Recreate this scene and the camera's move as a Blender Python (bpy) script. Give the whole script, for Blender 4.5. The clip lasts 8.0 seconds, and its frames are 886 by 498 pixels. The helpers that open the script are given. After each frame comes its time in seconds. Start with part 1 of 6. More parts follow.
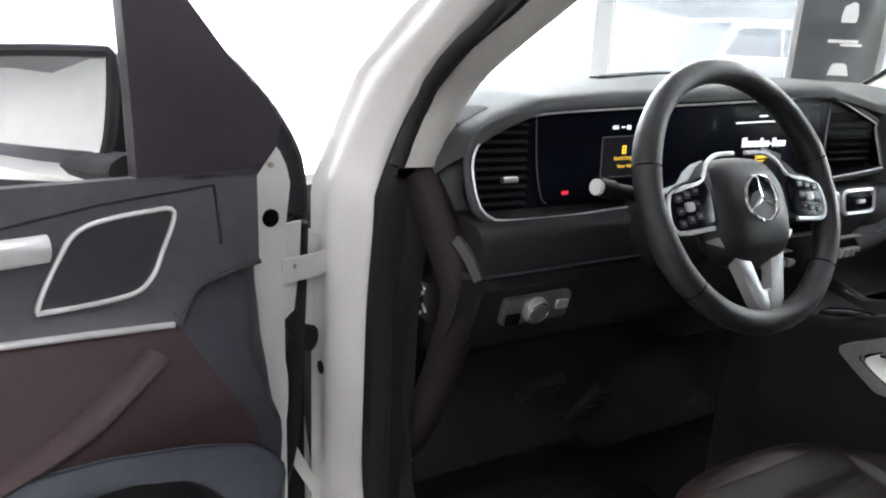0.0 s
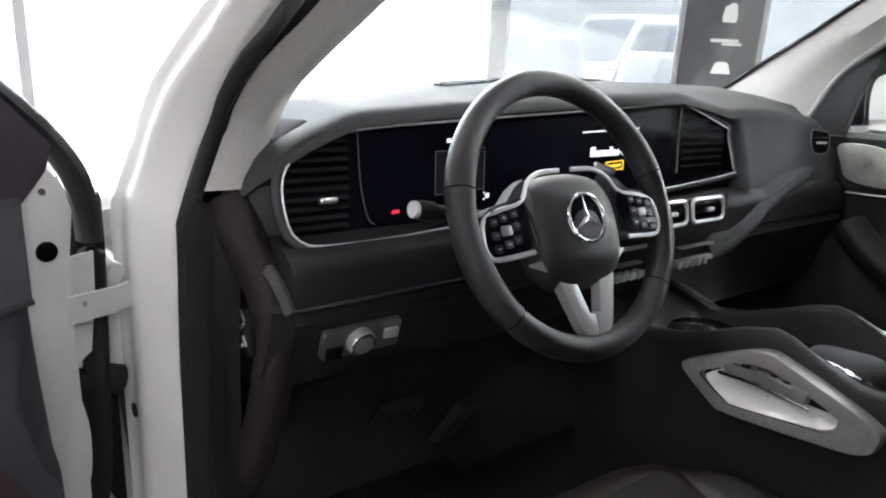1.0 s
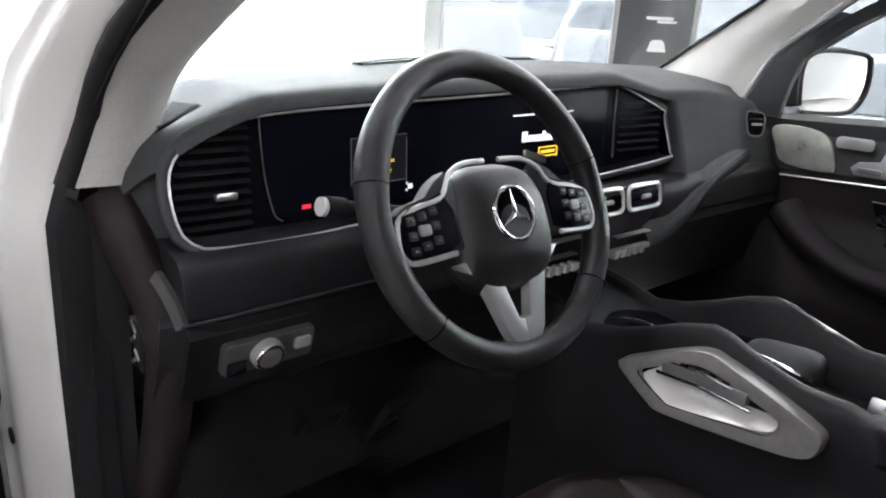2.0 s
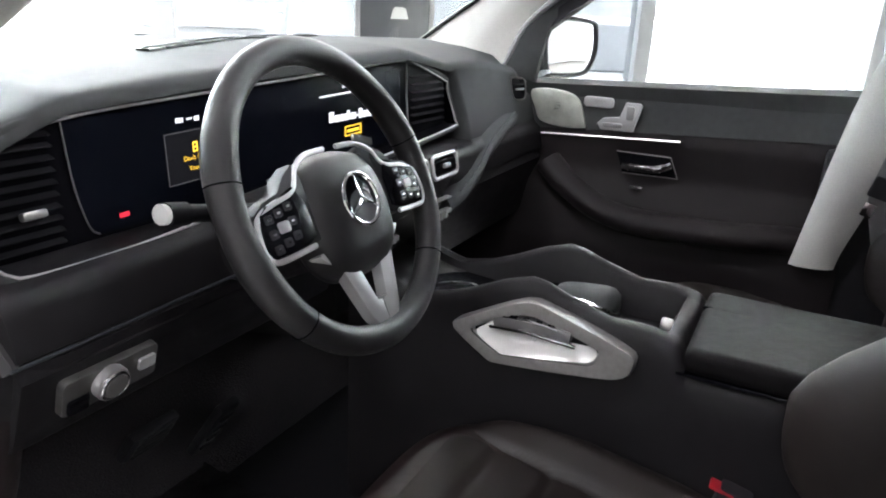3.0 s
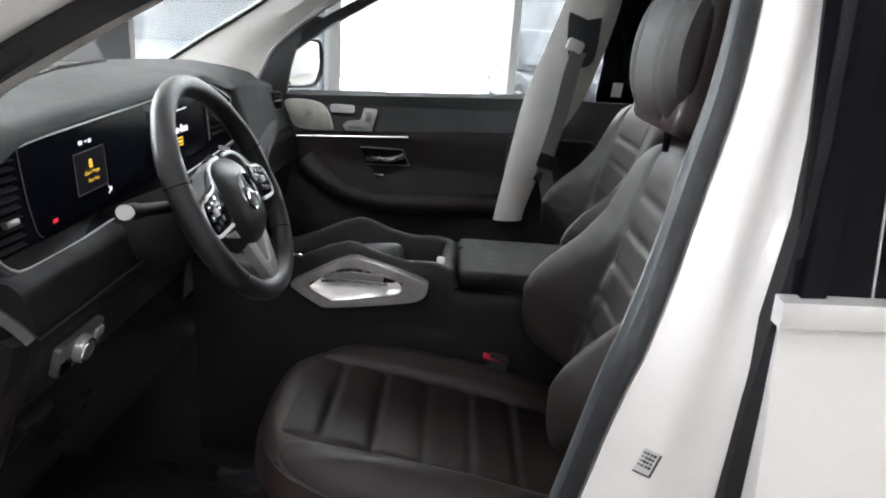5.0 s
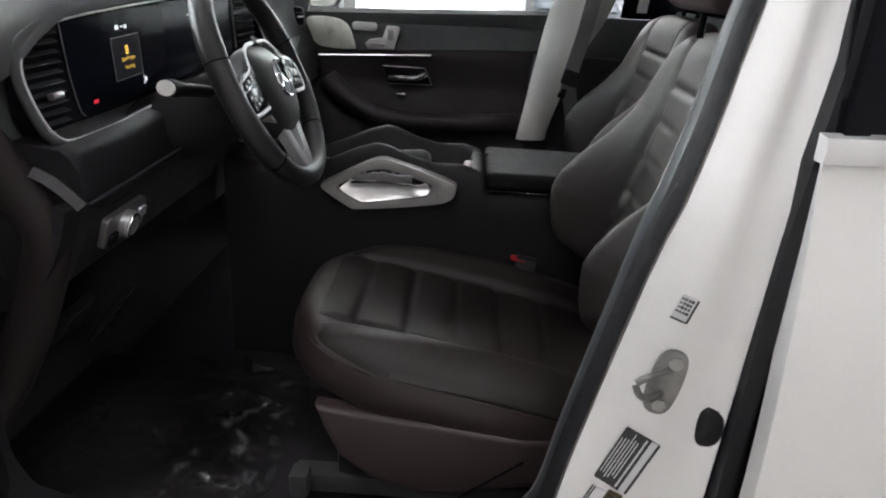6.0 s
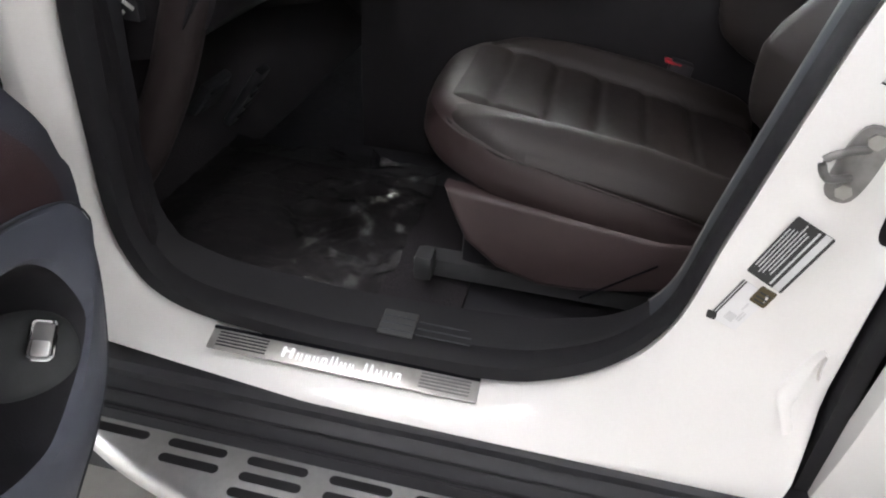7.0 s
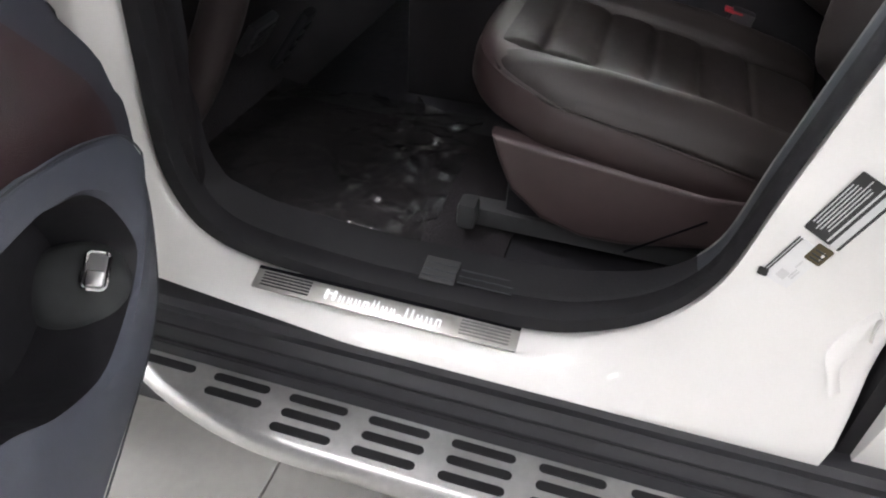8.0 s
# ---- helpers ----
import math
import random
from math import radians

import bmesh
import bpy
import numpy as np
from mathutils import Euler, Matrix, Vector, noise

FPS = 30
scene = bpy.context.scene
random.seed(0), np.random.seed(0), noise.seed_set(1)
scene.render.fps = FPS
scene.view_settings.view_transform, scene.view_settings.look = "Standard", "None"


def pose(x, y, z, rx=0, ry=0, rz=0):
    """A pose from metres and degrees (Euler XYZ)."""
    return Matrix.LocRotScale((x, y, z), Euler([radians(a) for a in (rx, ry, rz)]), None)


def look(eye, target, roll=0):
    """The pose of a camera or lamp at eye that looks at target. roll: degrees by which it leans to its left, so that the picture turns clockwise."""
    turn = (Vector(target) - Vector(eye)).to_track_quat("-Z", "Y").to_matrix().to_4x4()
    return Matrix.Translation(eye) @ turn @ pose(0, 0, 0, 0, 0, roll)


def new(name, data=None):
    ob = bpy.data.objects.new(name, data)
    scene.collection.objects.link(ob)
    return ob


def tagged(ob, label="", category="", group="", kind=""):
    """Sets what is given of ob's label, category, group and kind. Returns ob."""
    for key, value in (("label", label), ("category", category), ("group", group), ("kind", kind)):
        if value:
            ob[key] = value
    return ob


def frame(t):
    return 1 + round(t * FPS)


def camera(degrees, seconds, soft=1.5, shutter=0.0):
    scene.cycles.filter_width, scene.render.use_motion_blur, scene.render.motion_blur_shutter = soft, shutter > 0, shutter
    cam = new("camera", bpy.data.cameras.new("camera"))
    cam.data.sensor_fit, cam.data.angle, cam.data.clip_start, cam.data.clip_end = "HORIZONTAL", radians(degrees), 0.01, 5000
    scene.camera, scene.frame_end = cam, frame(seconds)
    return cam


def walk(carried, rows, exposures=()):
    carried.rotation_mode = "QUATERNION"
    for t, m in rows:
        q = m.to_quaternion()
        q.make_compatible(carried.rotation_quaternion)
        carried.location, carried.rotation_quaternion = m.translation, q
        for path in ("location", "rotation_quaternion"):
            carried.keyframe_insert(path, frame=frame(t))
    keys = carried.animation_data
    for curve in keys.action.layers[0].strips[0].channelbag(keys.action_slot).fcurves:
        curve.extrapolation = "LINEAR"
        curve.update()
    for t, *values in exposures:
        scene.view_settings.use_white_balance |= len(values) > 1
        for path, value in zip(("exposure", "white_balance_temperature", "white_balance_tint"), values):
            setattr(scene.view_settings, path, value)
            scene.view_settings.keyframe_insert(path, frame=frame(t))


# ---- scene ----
# The car stands with its nose towards +y; x is to its right. The eye moves outside the open driver's door.
cam = camera(65.6, 8.0, soft=2.0)
PATH = [
    (0, (-1.202, -0.595, 1.303), (-0.235, 1.069, 0.761), 2.8),
    (0.5, (-1.115, -0.599, 1.326), (-0.037, 0.996, 0.783), 2.8),
    (1, (-1.036, -0.598, 1.331), (0.115, 0.944, 0.783), 3.0),
    (2.3, (-0.950, -0.519, 1.336), (0.413, 0.801, 0.705), 3.7),
    (2.5, (-0.967, -0.502, 1.345), (0.486, 0.712, 0.702), 3.7),
    (3, (-1.033, -0.462, 1.351), (0.654, 0.390, 0.698), 2.9),
    (3.5, (-1.130, -0.455, 1.355), (0.667, 0.085, 0.664), 2.6),
    (4, (-1.268, -0.453, 1.380), (0.581, -0.156, 0.679), 3.1),
    (4.2, (-1.319, -0.438, 1.401), (0.547, -0.245, 0.707), 3.9),
    (5.3, (-1.520, -0.331, 1.410), (0.387, -0.343, 0.807), 3.7),
    (5.5, (-1.538, -0.326, 1.388), (0.364, -0.341, 0.770), 3.6),
    (6, (-1.528, -0.324, 1.309), (0.333, -0.291, 0.574), 3.6),
    (6.5, (-1.523, -0.308, 1.243), (0.225, -0.115, 0.290), 3.9),
    (7, (-1.519, -0.304, 1.188), (0.097, 0.016, 0.054), 3.5),
    (7.5, (-1.523, -0.293, 1.177), (0.017, 0.079, -0.045), 3.4),
    (8, (-1.524, -0.295, 1.175), (-0.008, 0.102, -0.068), 3.4),
]
EXPO = [(0, 2.84), (1, 2.72), (2.5, 2.83), (3, 3.02), (3.5, 3.14), (4, 3.05), (5.5, 2.32), (6, 2.22), (6.5, 2.90), (7, 3.00), (8, 2.99)]
EXPO = [(t, e, 6380 if t < 5 else 6480, 13) for t, e in EXPO]
walk(cam, [(t, look(e, g, r)) for t, e, g, r in PATH], EXPO)

# ---- light: an overcast winter sky, seen through the glazing of the showroom ----
world = bpy.data.worlds.new("overcast_sky")
scene.world = world
world.use_nodes = True
wn = world.node_tree.nodes
wbg = wn["Background"]
wsky = wn.new("ShaderNodeTexSky")
wsky.sky_type = "NISHITA"
wsky.sun_disc = False
wsky.sun_elevation = radians(38)
wsky.sun_rotation = radians(60)
wsky.dust_density = 4.0
wmix = wn.new("ShaderNodeMix")
wmix.data_type = "RGBA"
wmix.inputs[0].default_value = 0.75
wmix.inputs[7].default_value = (11.0, 11.2, 11.6, 1)
world.node_tree.links.new(wsky.outputs[0], wmix.inputs[6])
world.node_tree.links.new(wmix.outputs[2], wbg.inputs[0])
wbg.inputs[1].default_value = 0.32
sun = new("sun", bpy.data.lights.new("sun", "SUN"))
sun.data.energy, sun.data.angle, sun.data.color = 1.0, radians(15), (1.0, 0.97, 0.93)
sun.matrix_world = look((0, 0, 20), (-6, -4, 0))


# ---- materials ----
def mat(name, rgb, rough=0.5, metal=0.0, grain=0.0, scale=60.0, bump=0.0, bscale=400.0, coat=0.0, spec=0.5, stain=0.0, sscale=6.0, emit=None):
    """A surface with fine grain, larger stains and a fine relief, at real sizes."""
    m = bpy.data.materials.new(name)
    m.use_nodes = True
    nt = m.node_tree
    b = nt.nodes["Principled BSDF"]
    b.inputs["Base Color"].default_value = (*rgb, 1)
    b.inputs["Roughness"].default_value = rough
    b.inputs["Metallic"].default_value = metal
    b.inputs["Coat Weight"].default_value = coat
    b.inputs["Coat Roughness"].default_value = 0.05
    b.inputs["Specular IOR Level"].default_value = spec
    geo = nt.nodes.new("ShaderNodeNewGeometry")
    if grain or stain:
        n1 = nt.nodes.new("ShaderNodeTexNoise")
        n1.inputs["Scale"].default_value, n1.inputs["Detail"].default_value = scale, 5
        n2 = nt.nodes.new("ShaderNodeTexNoise")
        n2.inputs["Scale"].default_value, n2.inputs["Detail"].default_value = sscale, 4
        for n in (n1, n2):
            nt.links.new(geo.outputs["Position"], n.inputs["Vector"])
        a = nt.nodes.new("ShaderNodeMapRange")
        a.inputs[1].default_value, a.inputs[2].default_value = 0.25, 0.75
        a.inputs[3].default_value, a.inputs[4].default_value = 1 - grain, 1 + grain
        nt.links.new(n1.outputs[0], a.inputs[0])
        c = nt.nodes.new("ShaderNodeMapRange")
        c.inputs[1].default_value, c.inputs[2].default_value = 0.3, 0.7
        c.inputs[3].default_value, c.inputs[4].default_value = 1 - stain, 1 + stain
        nt.links.new(n2.outputs[0], c.inputs[0])
        mu = nt.nodes.new("ShaderNodeMath")
        mu.operation = "MULTIPLY"
        nt.links.new(a.outputs[0], mu.inputs[0])
        nt.links.new(c.outputs[0], mu.inputs[1])
        vm = nt.nodes.new("ShaderNodeVectorMath")
        vm.operation = "SCALE"
        vm.inputs[0].default_value = rgb
        nt.links.new(mu.outputs[0], vm.inputs["Scale"])
        nt.links.new(vm.outputs[0], b.inputs["Base Color"])
        rr = nt.nodes.new("ShaderNodeMath")
        rr.operation = "MULTIPLY"
        rr.inputs[1].default_value = rough
        nt.links.new(mu.outputs[0], rr.inputs[0])
        nt.links.new(rr.outputs[0], b.inputs["Roughness"])
    if bump:
        n3 = nt.nodes.new("ShaderNodeTexNoise")
        n3.inputs["Scale"].default_value = bscale
        nt.links.new(geo.outputs["Position"], n3.inputs["Vector"])
        bp = nt.nodes.new("ShaderNodeBump")
        bp.inputs["Strength"].default_value, bp.inputs["Distance"].default_value = bump, 0.002
        nt.links.new(n3.outputs[0], bp.inputs["Height"])
        nt.links.new(bp.outputs[0], b.inputs["Normal"])
    if emit:
        b.inputs["Emission Color"].default_value = (*emit[:3], 1)
        b.inputs["Emission Strength"].default_value = emit[3]
    return m


def glass(name, tint, gloss=1.0, rough=0.02):
    """A thin pane: it lets light through in its tint and mirrors at a slant."""
    m = bpy.data.materials.new(name)
    m.use_nodes = True
    nt = m.node_tree
    nt.nodes.remove(nt.nodes["Principled BSDF"])
    t, g, x, f, p, q = (nt.nodes.new("ShaderNode" + k) for k in ("BsdfTransparent", "BsdfGlossy", "MixShader", "LayerWeight", "Math", "Math"))
    t.inputs[0].default_value = (*tint, 1)
    g.inputs["Roughness"].default_value = rough
    f.inputs["Blend"].default_value = 0.5
    p.operation, q.operation = "POWER", "MULTIPLY_ADD"
    p.inputs[1].default_value, q.inputs[1].default_value, q.inputs[2].default_value = 5.0, 0.5 * gloss, 0.025 * gloss
    nt.links.new(f.outputs["Facing"], p.inputs[0])
    nt.links.new(p.outputs[0], q.inputs[0])
    nt.links.new(q.outputs[0], x.inputs[0])
    nt.links.new(t.outputs[0], x.inputs[1])
    nt.links.new(g.outputs[0], x.inputs[2])
    nt.links.new(x.outputs[0], nt.nodes["Material Output"].inputs[0])
    return m


PAINT = mat("white_paint", (0.80, 0.79, 0.768), 0.32, coat=0.6, grain=0.015, scale=300, stain=0.02)
SEALM = mat("black_rubber", (0.015, 0.0146, 0.0165), 0.66, spec=0.24, grain=0.2, bump=0.15, bscale=250)
CLAD = mat("black_cladding", (0.024, 0.0235, 0.027), 0.5, spec=0.35, grain=0.15, bump=0.2, bscale=500)
LINER = mat("grey_liner_plastic", (0.036, 0.040, 0.047), 0.36, grain=0.1, bump=0.1, bscale=600)
# Dash skin in two tones: lit tops paler, shaded lower parts darker.
SOFT = mat("lit_dash_skin", (0.054, 0.057, 0.058), 0.60, spec=0.24, grain=0.12, bump=0.35, bscale=900, stain=0.1)
SOFTD = mat("shaded_lower_skin", (0.0155, 0.0143, 0.0162), 0.5, spec=0.25, grain=0.12, bump=0.35, bscale=900, stain=0.1)
LEATHER = mat("espresso_leather", (0.0190, 0.0138, 0.0127), 0.54, grain=0.06, bump=0.10, bscale=600, stain=0.08)
GREYL = mat("grey_door_leather", (0.082, 0.080, 0.090), 0.5, spec=0.35, grain=0.12, bump=0.35, bscale=800, stain=0.1)
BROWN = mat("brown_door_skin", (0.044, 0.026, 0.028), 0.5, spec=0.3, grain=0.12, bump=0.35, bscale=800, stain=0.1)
WHEELL = mat("black_wheel_leather", (0.0195, 0.0185, 0.0195), 0.36, grain=0.15, bump=0.3, bscale=900, stain=0.1)
PIANO = mat("gloss_black", (0.006, 0.006, 0.008), 0.18, spec=0.12, grain=0.1)
SCREEN = mat("dark_screen", (0.005, 0.006, 0.010), 0.25, spec=0.025, grain=0.1, scale=20)
PANELM = mat("black_panel", (0.007, 0.007, 0.009), 0.35, spec=0.01, grain=0.1)
SLATM = mat("black_slat_plastic", (0.012, 0.012, 0.014), 0.4, spec=0.12, grain=0.1)
CHROME = mat("chrome", (0.75, 0.75, 0.76), 0.10, 1.0, grain=0.04)
BRIGHT = mat("bright_trim_metal", (0.84, 0.84, 0.83), 0.26, 0.55, grain=0.03, scale=40)
SATIN = mat("satin_aluminium", (0.62, 0.61, 0.60), 0.30, 1.0, grain=0.08, scale=30, stain=0.08)
SPOKEM = mat("satin_spoke_silver", (0.60, 0.60, 0.60), 0.36, 0.55, grain=0.04, scale=30, stain=0.05)
DSILV = mat("dark_silver_plastic", (0.20, 0.195, 0.195), 0.4, 0.5, grain=0.06, stain=0.06)
SILVER = mat("silver_plastic", (0.42, 0.41, 0.41), 0.35, 0.6, grain=0.06, stain=0.06)
GREYTRIM = mat("grey_pillar_cloth", (0.63, 0.615, 0.585), 0.9, grain=0.1, scale=400, bump=0.3, bscale=1200, stain=0.06)
CARPET = mat("black_carpet", (0.038, 0.035, 0.038), 0.95, spec=0.1, grain=0.5, scale=500, bump=0.9, bscale=250, stain=0.25)
BELT = mat("grey_belt_webbing", (0.34, 0.34, 0.345), 0.8, grain=0.15, scale=500, bump=0.3, bscale=900)
REDPL = mat("red_plastic", (0.42, 0.015, 0.03), 0.4, grain=0.05)
BOARD = mat("brushed_board_metal", (0.43, 0.425, 0.42), 0.36, 0.9, grain=0.08, scale=80, stain=0.1)
WHITEPL = mat("white_plastic", (0.75, 0.75, 0.74), 0.4, grain=0.03)
GREYMET = mat("grey_steel", (0.40, 0.39, 0.37), 0.35, 0.85, grain=0.15, stain=0.15)
TILE = mat("beige_floor_tile", (0.40, 0.385, 0.36), 0.22, grain=0.05, scale=40, stain=0.08, sscale=2)
GROUT = mat("grout", (0.20, 0.19, 0.18), 0.9, grain=0.1)
WALLW = mat("white_wall_paint", (0.78, 0.77, 0.75), 0.8, grain=0.02, stain=0.03, sscale=1)
WALLG = mat("bounce_grey_wall_paint", (0.55, 0.545, 0.53), 0.8, grain=0.02, stain=0.03, sscale=1)
FRAMEM = mat("grey_window_frame", (0.33, 0.34, 0.35), 0.45, grain=0.05)
GLASS_C = glass("clear_glass", (0.95, 0.97, 0.96))
GLASS_T = glass("tinted_glass", (0.42, 0.43, 0.435))
GLASS_D = glass("privacy_glass", (0.03, 0.03, 0.035))
MIRROR = mat("mirror_glass", (0.85, 0.86, 0.86), 0.01, 1.0)
# Darker copy of the near door's brown; cabin shade is in the colour.
DOORB = mat("shaded_door_skin", (0.0165, 0.0130, 0.0145), 0.5, spec=0.3, grain=0.12, bump=0.35, bscale=800, stain=0.1)
RUBBER = mat("tyre_rubber", (0.02, 0.02, 0.02), 0.8, grain=0.2, bump=0.3, bscale=120)


# ---- mesh helpers ----
V = Vector


def part(name, bm, material, parent=None, label="", smooth=40):
    me = bpy.data.meshes.new(name)
    bmesh.ops.recalc_face_normals(bm, faces=bm.faces)
    bm.to_mesh(me)
    bm.free()
    me.materials.append(material)
    me.shade_smooth()
    me.set_sharp_from_angle(angle=radians(smooth))
    ob = new(name, me)
    ob.parent = parent
    if label:
        tagged(ob, label)
    return ob


def loft(rings, closed=True, cap=True, bm=None):
    """A skin over rings of equally many points."""
    bm = bm or bmesh.new()
    vs = [[bm.verts.new(p) for p in r] for r in rings]
    n = len(vs[0])
    for a, b in zip(vs, vs[1:]):
        for i in range(n if closed else n - 1):
            j = (i + 1) % n
            bm.faces.new((a[i], a[j], b[j], b[i]))
    if cap and closed:
        bm.faces.new(vs[0][::-1])
        bm.faces.new(vs[-1])
    return bm


def ribbon_loop(loops, bm=None):
    """A skin between closed loops, each joined to the next, open at both ends."""
    return loft(loops, True, False, bm)


def smooth_line(pts, n, closed=False):
    """n points evenly along a Catmull-Rom curve through pts."""
    pts = [V(p) for p in pts]
    m = len(pts)
    out = []
    segs = m if closed else m - 1
    for i in range(segs):
        if closed:
            p0, p1, p2, p3 = (pts[(i + k - 1) % m] for k in range(4))
        else:
            p1, p2 = pts[i], pts[i + 1]
            p0 = pts[i - 1] if i else p1 * 2 - p2
            p3 = pts[i + 2] if i + 2 < m else p2 * 2 - p1
        for k in range(12):
            t = k / 12
            out.append(0.5 * (2 * p1 + (p2 - p0) * t + (2 * p0 - 5 * p1 + 4 * p2 - p3) * t * t + (3 * p1 - p0 - 3 * p2 + p3) * t ** 3))
    out.append(out[0].copy() if closed else pts[-1])
    acc = [0.0]
    for a, b in zip(out, out[1:]):
        acc.append(acc[-1] + (b - a).length)
    res, j = [], 0
    for k in range(n):
        s = acc[-1] * k / (n if closed else n - 1)
        while j < len(acc) - 2 and acc[j + 1] < s:
            j += 1
        f = (s - acc[j]) / max(acc[j + 1] - acc[j], 1e-9)
        res.append(out[j].lerp(out[j + 1], min(f, 1.0)))
    return res


def sweep(pts, profile, closed=False, up=(0, 0, 1), bm=None):
    """A profile of (side, up) offsets carried along a line."""
    pts = [V(p) for p in pts]
    n = len(pts)
    rings = []
    for i, p in enumerate(pts):
        a = pts[(i - 1) % n] if closed or i else p
        b = pts[(i + 1) % n] if closed or i < n - 1 else p
        d = (b - a).normalized()
        s = d.cross(V(up))
        s = s.normalized() if s.length > 1e-6 else V((1, 0, 0))
        u = s.cross(d).normalized()
        rings.append([p + s * q[0] + u * q[1] for q in profile])
    if closed:
        rings.append(rings[0])
        bm2 = loft(rings, True, False, bm)
        bmesh.ops.remove_doubles(bm2, verts=bm2.verts, dist=1e-6)
        return bm2
    return loft(rings, True, True, bm)


def circle(r, n=10, sx=1.0, sy=1.0):
    return [(math.cos(2 * math.pi * k / n) * r * sx, math.sin(2 * math.pi * k / n) * r * sy) for k in range(n)]


def tube(pts, r, n=10, closed=False, bm=None, up=(0, 0, 1)):
    return sweep(pts, circle(r, n), closed, up, bm)


def rbox(size, m, bevel=0.004, seg=2, bm=None):
    """A box of that size about the pose m, its edges rounded."""
    b = bmesh.new()
    bmesh.ops.create_cube(b, size=1)
    bmesh.ops.scale(b, vec=V(size), verts=b.verts)
    if bevel:
        bmesh.ops.bevel(b, geom=b.edges[:], offset=min(bevel, min(size) * 0.48), segments=seg, profile=0.6, affect="EDGES")
    bmesh.ops.transform(b, matrix=m, verts=b.verts)
    if bm is None:
        return b
    me = bpy.data.meshes.new("joined")
    b.to_mesh(me)
    b.free()
    bm.from_mesh(me)
    bpy.data.meshes.remove(me)
    return bm


def slab(outline, depth, m, bevel=0.0, seg=2, bm=None, holes=()):
    """An outline of (u, v) drawn out by depth along w, in the pose m, its front edge rounded."""
    b = bmesh.new()
    vs = [b.verts.new((u, v, 0)) for u, v in outline]
    f = b.faces.new(vs)
    r = bmesh.ops.extrude_face_region(b, geom=[f])
    top = [g for g in r["geom"] if isinstance(g, bmesh.types.BMVert)]
    bmesh.ops.translate(b, vec=(0, 0, depth), verts=top)
    if bevel:
        edges = [e for e in b.edges if all(abs(w.co.z - depth) < 1e-7 for w in e.verts)]
        bmesh.ops.bevel(b, geom=edges, offset=bevel, segments=seg, profile=0.6, affect="EDGES")
    bmesh.ops.transform(b, matrix=m, verts=b.verts)
    if bm is None:
        return b
    me = bpy.data.meshes.new("joined")
    b.to_mesh(me)
    b.free()
    bm.from_mesh(me)
    bpy.data.meshes.remove(me)
    return bm


def disc(r, depth, m, n=32, bevel=0.0, bm=None):
    return slab(circle(r, n), depth, m, bevel, 2, bm)


def sheet(fn, nu, nv, thick, out=None, bm=None):
    """A curved sheet of a thickness: fn(u, v) over 0..1 gives its outer face, which looks towards out."""
    pts = [[V(fn(i / nu, j / nv)) for j in range(nv + 1)] for i in range(nu + 1)]
    nrm = [[None] * (nv + 1) for _ in range(nu + 1)]
    for i in range(nu + 1):
        for j in range(nv + 1):
            a = pts[min(i + 1, nu)][j] - pts[max(i - 1, 0)][j]
            b = pts[i][min(j + 1, nv)] - pts[i][max(j - 1, 0)]
            nrm[i][j] = a.cross(b).normalized()
    if out is not None and sum((n.dot(V(out)) for row in nrm for n in row), 0.0) < 0:
        nrm = [[-n for n in row] for row in nrm]
    bm = bm or bmesh.new()
    o = [[bm.verts.new(pts[i][j]) for j in range(nv + 1)] for i in range(nu + 1)]
    q = [[bm.verts.new(pts[i][j] - nrm[i][j] * thick) for j in range(nv + 1)] for i in range(nu + 1)]
    for i in range(nu):
        for j in range(nv):
            bm.faces.new((o[i][j], o[i + 1][j], o[i + 1][j + 1], o[i][j + 1]))
            bm.faces.new((q[i][j], q[i][j + 1], q[i + 1][j + 1], q[i + 1][j]))
    for i in range(nu):
        bm.faces.new((o[i][0], q[i][0], q[i + 1][0], o[i + 1][0]))
        bm.faces.new((o[i][nv], o[i + 1][nv], q[i + 1][nv], q[i][nv]))
    for j in range(nv):
        bm.faces.new((o[0][j], o[0][j + 1], q[0][j + 1], q[0][j]))
        bm.faces.new((o[nu][j], q[nu][j], q[nu][j + 1], o[nu][j + 1]))
    return bm


def axes(origin, u, v):
    """The pose whose x and y axes run along u and v."""
    u = V(u).normalized()
    w = u.cross(V(v)).normalized()
    v = w.cross(u)
    return Matrix(((u.x, v.x, w.x, origin[0]), (u.y, v.y, w.y, origin[1]), (u.z, v.z, w.z, origin[2]), (0, 0, 0, 1)))


def lerp_table(table, s):
    """Linear values from a table of (s, values...)."""
    if s <= table[0][0]:
        return table[0][1:]
    for a, b in zip(table, table[1:]):
        if s <= b[0]:
            f = (s - a[0]) / (b[0] - a[0])
            return tuple(p + (q - p) * f for p, q in zip(a[1:], b[1:]))
    return table[-1][1:]


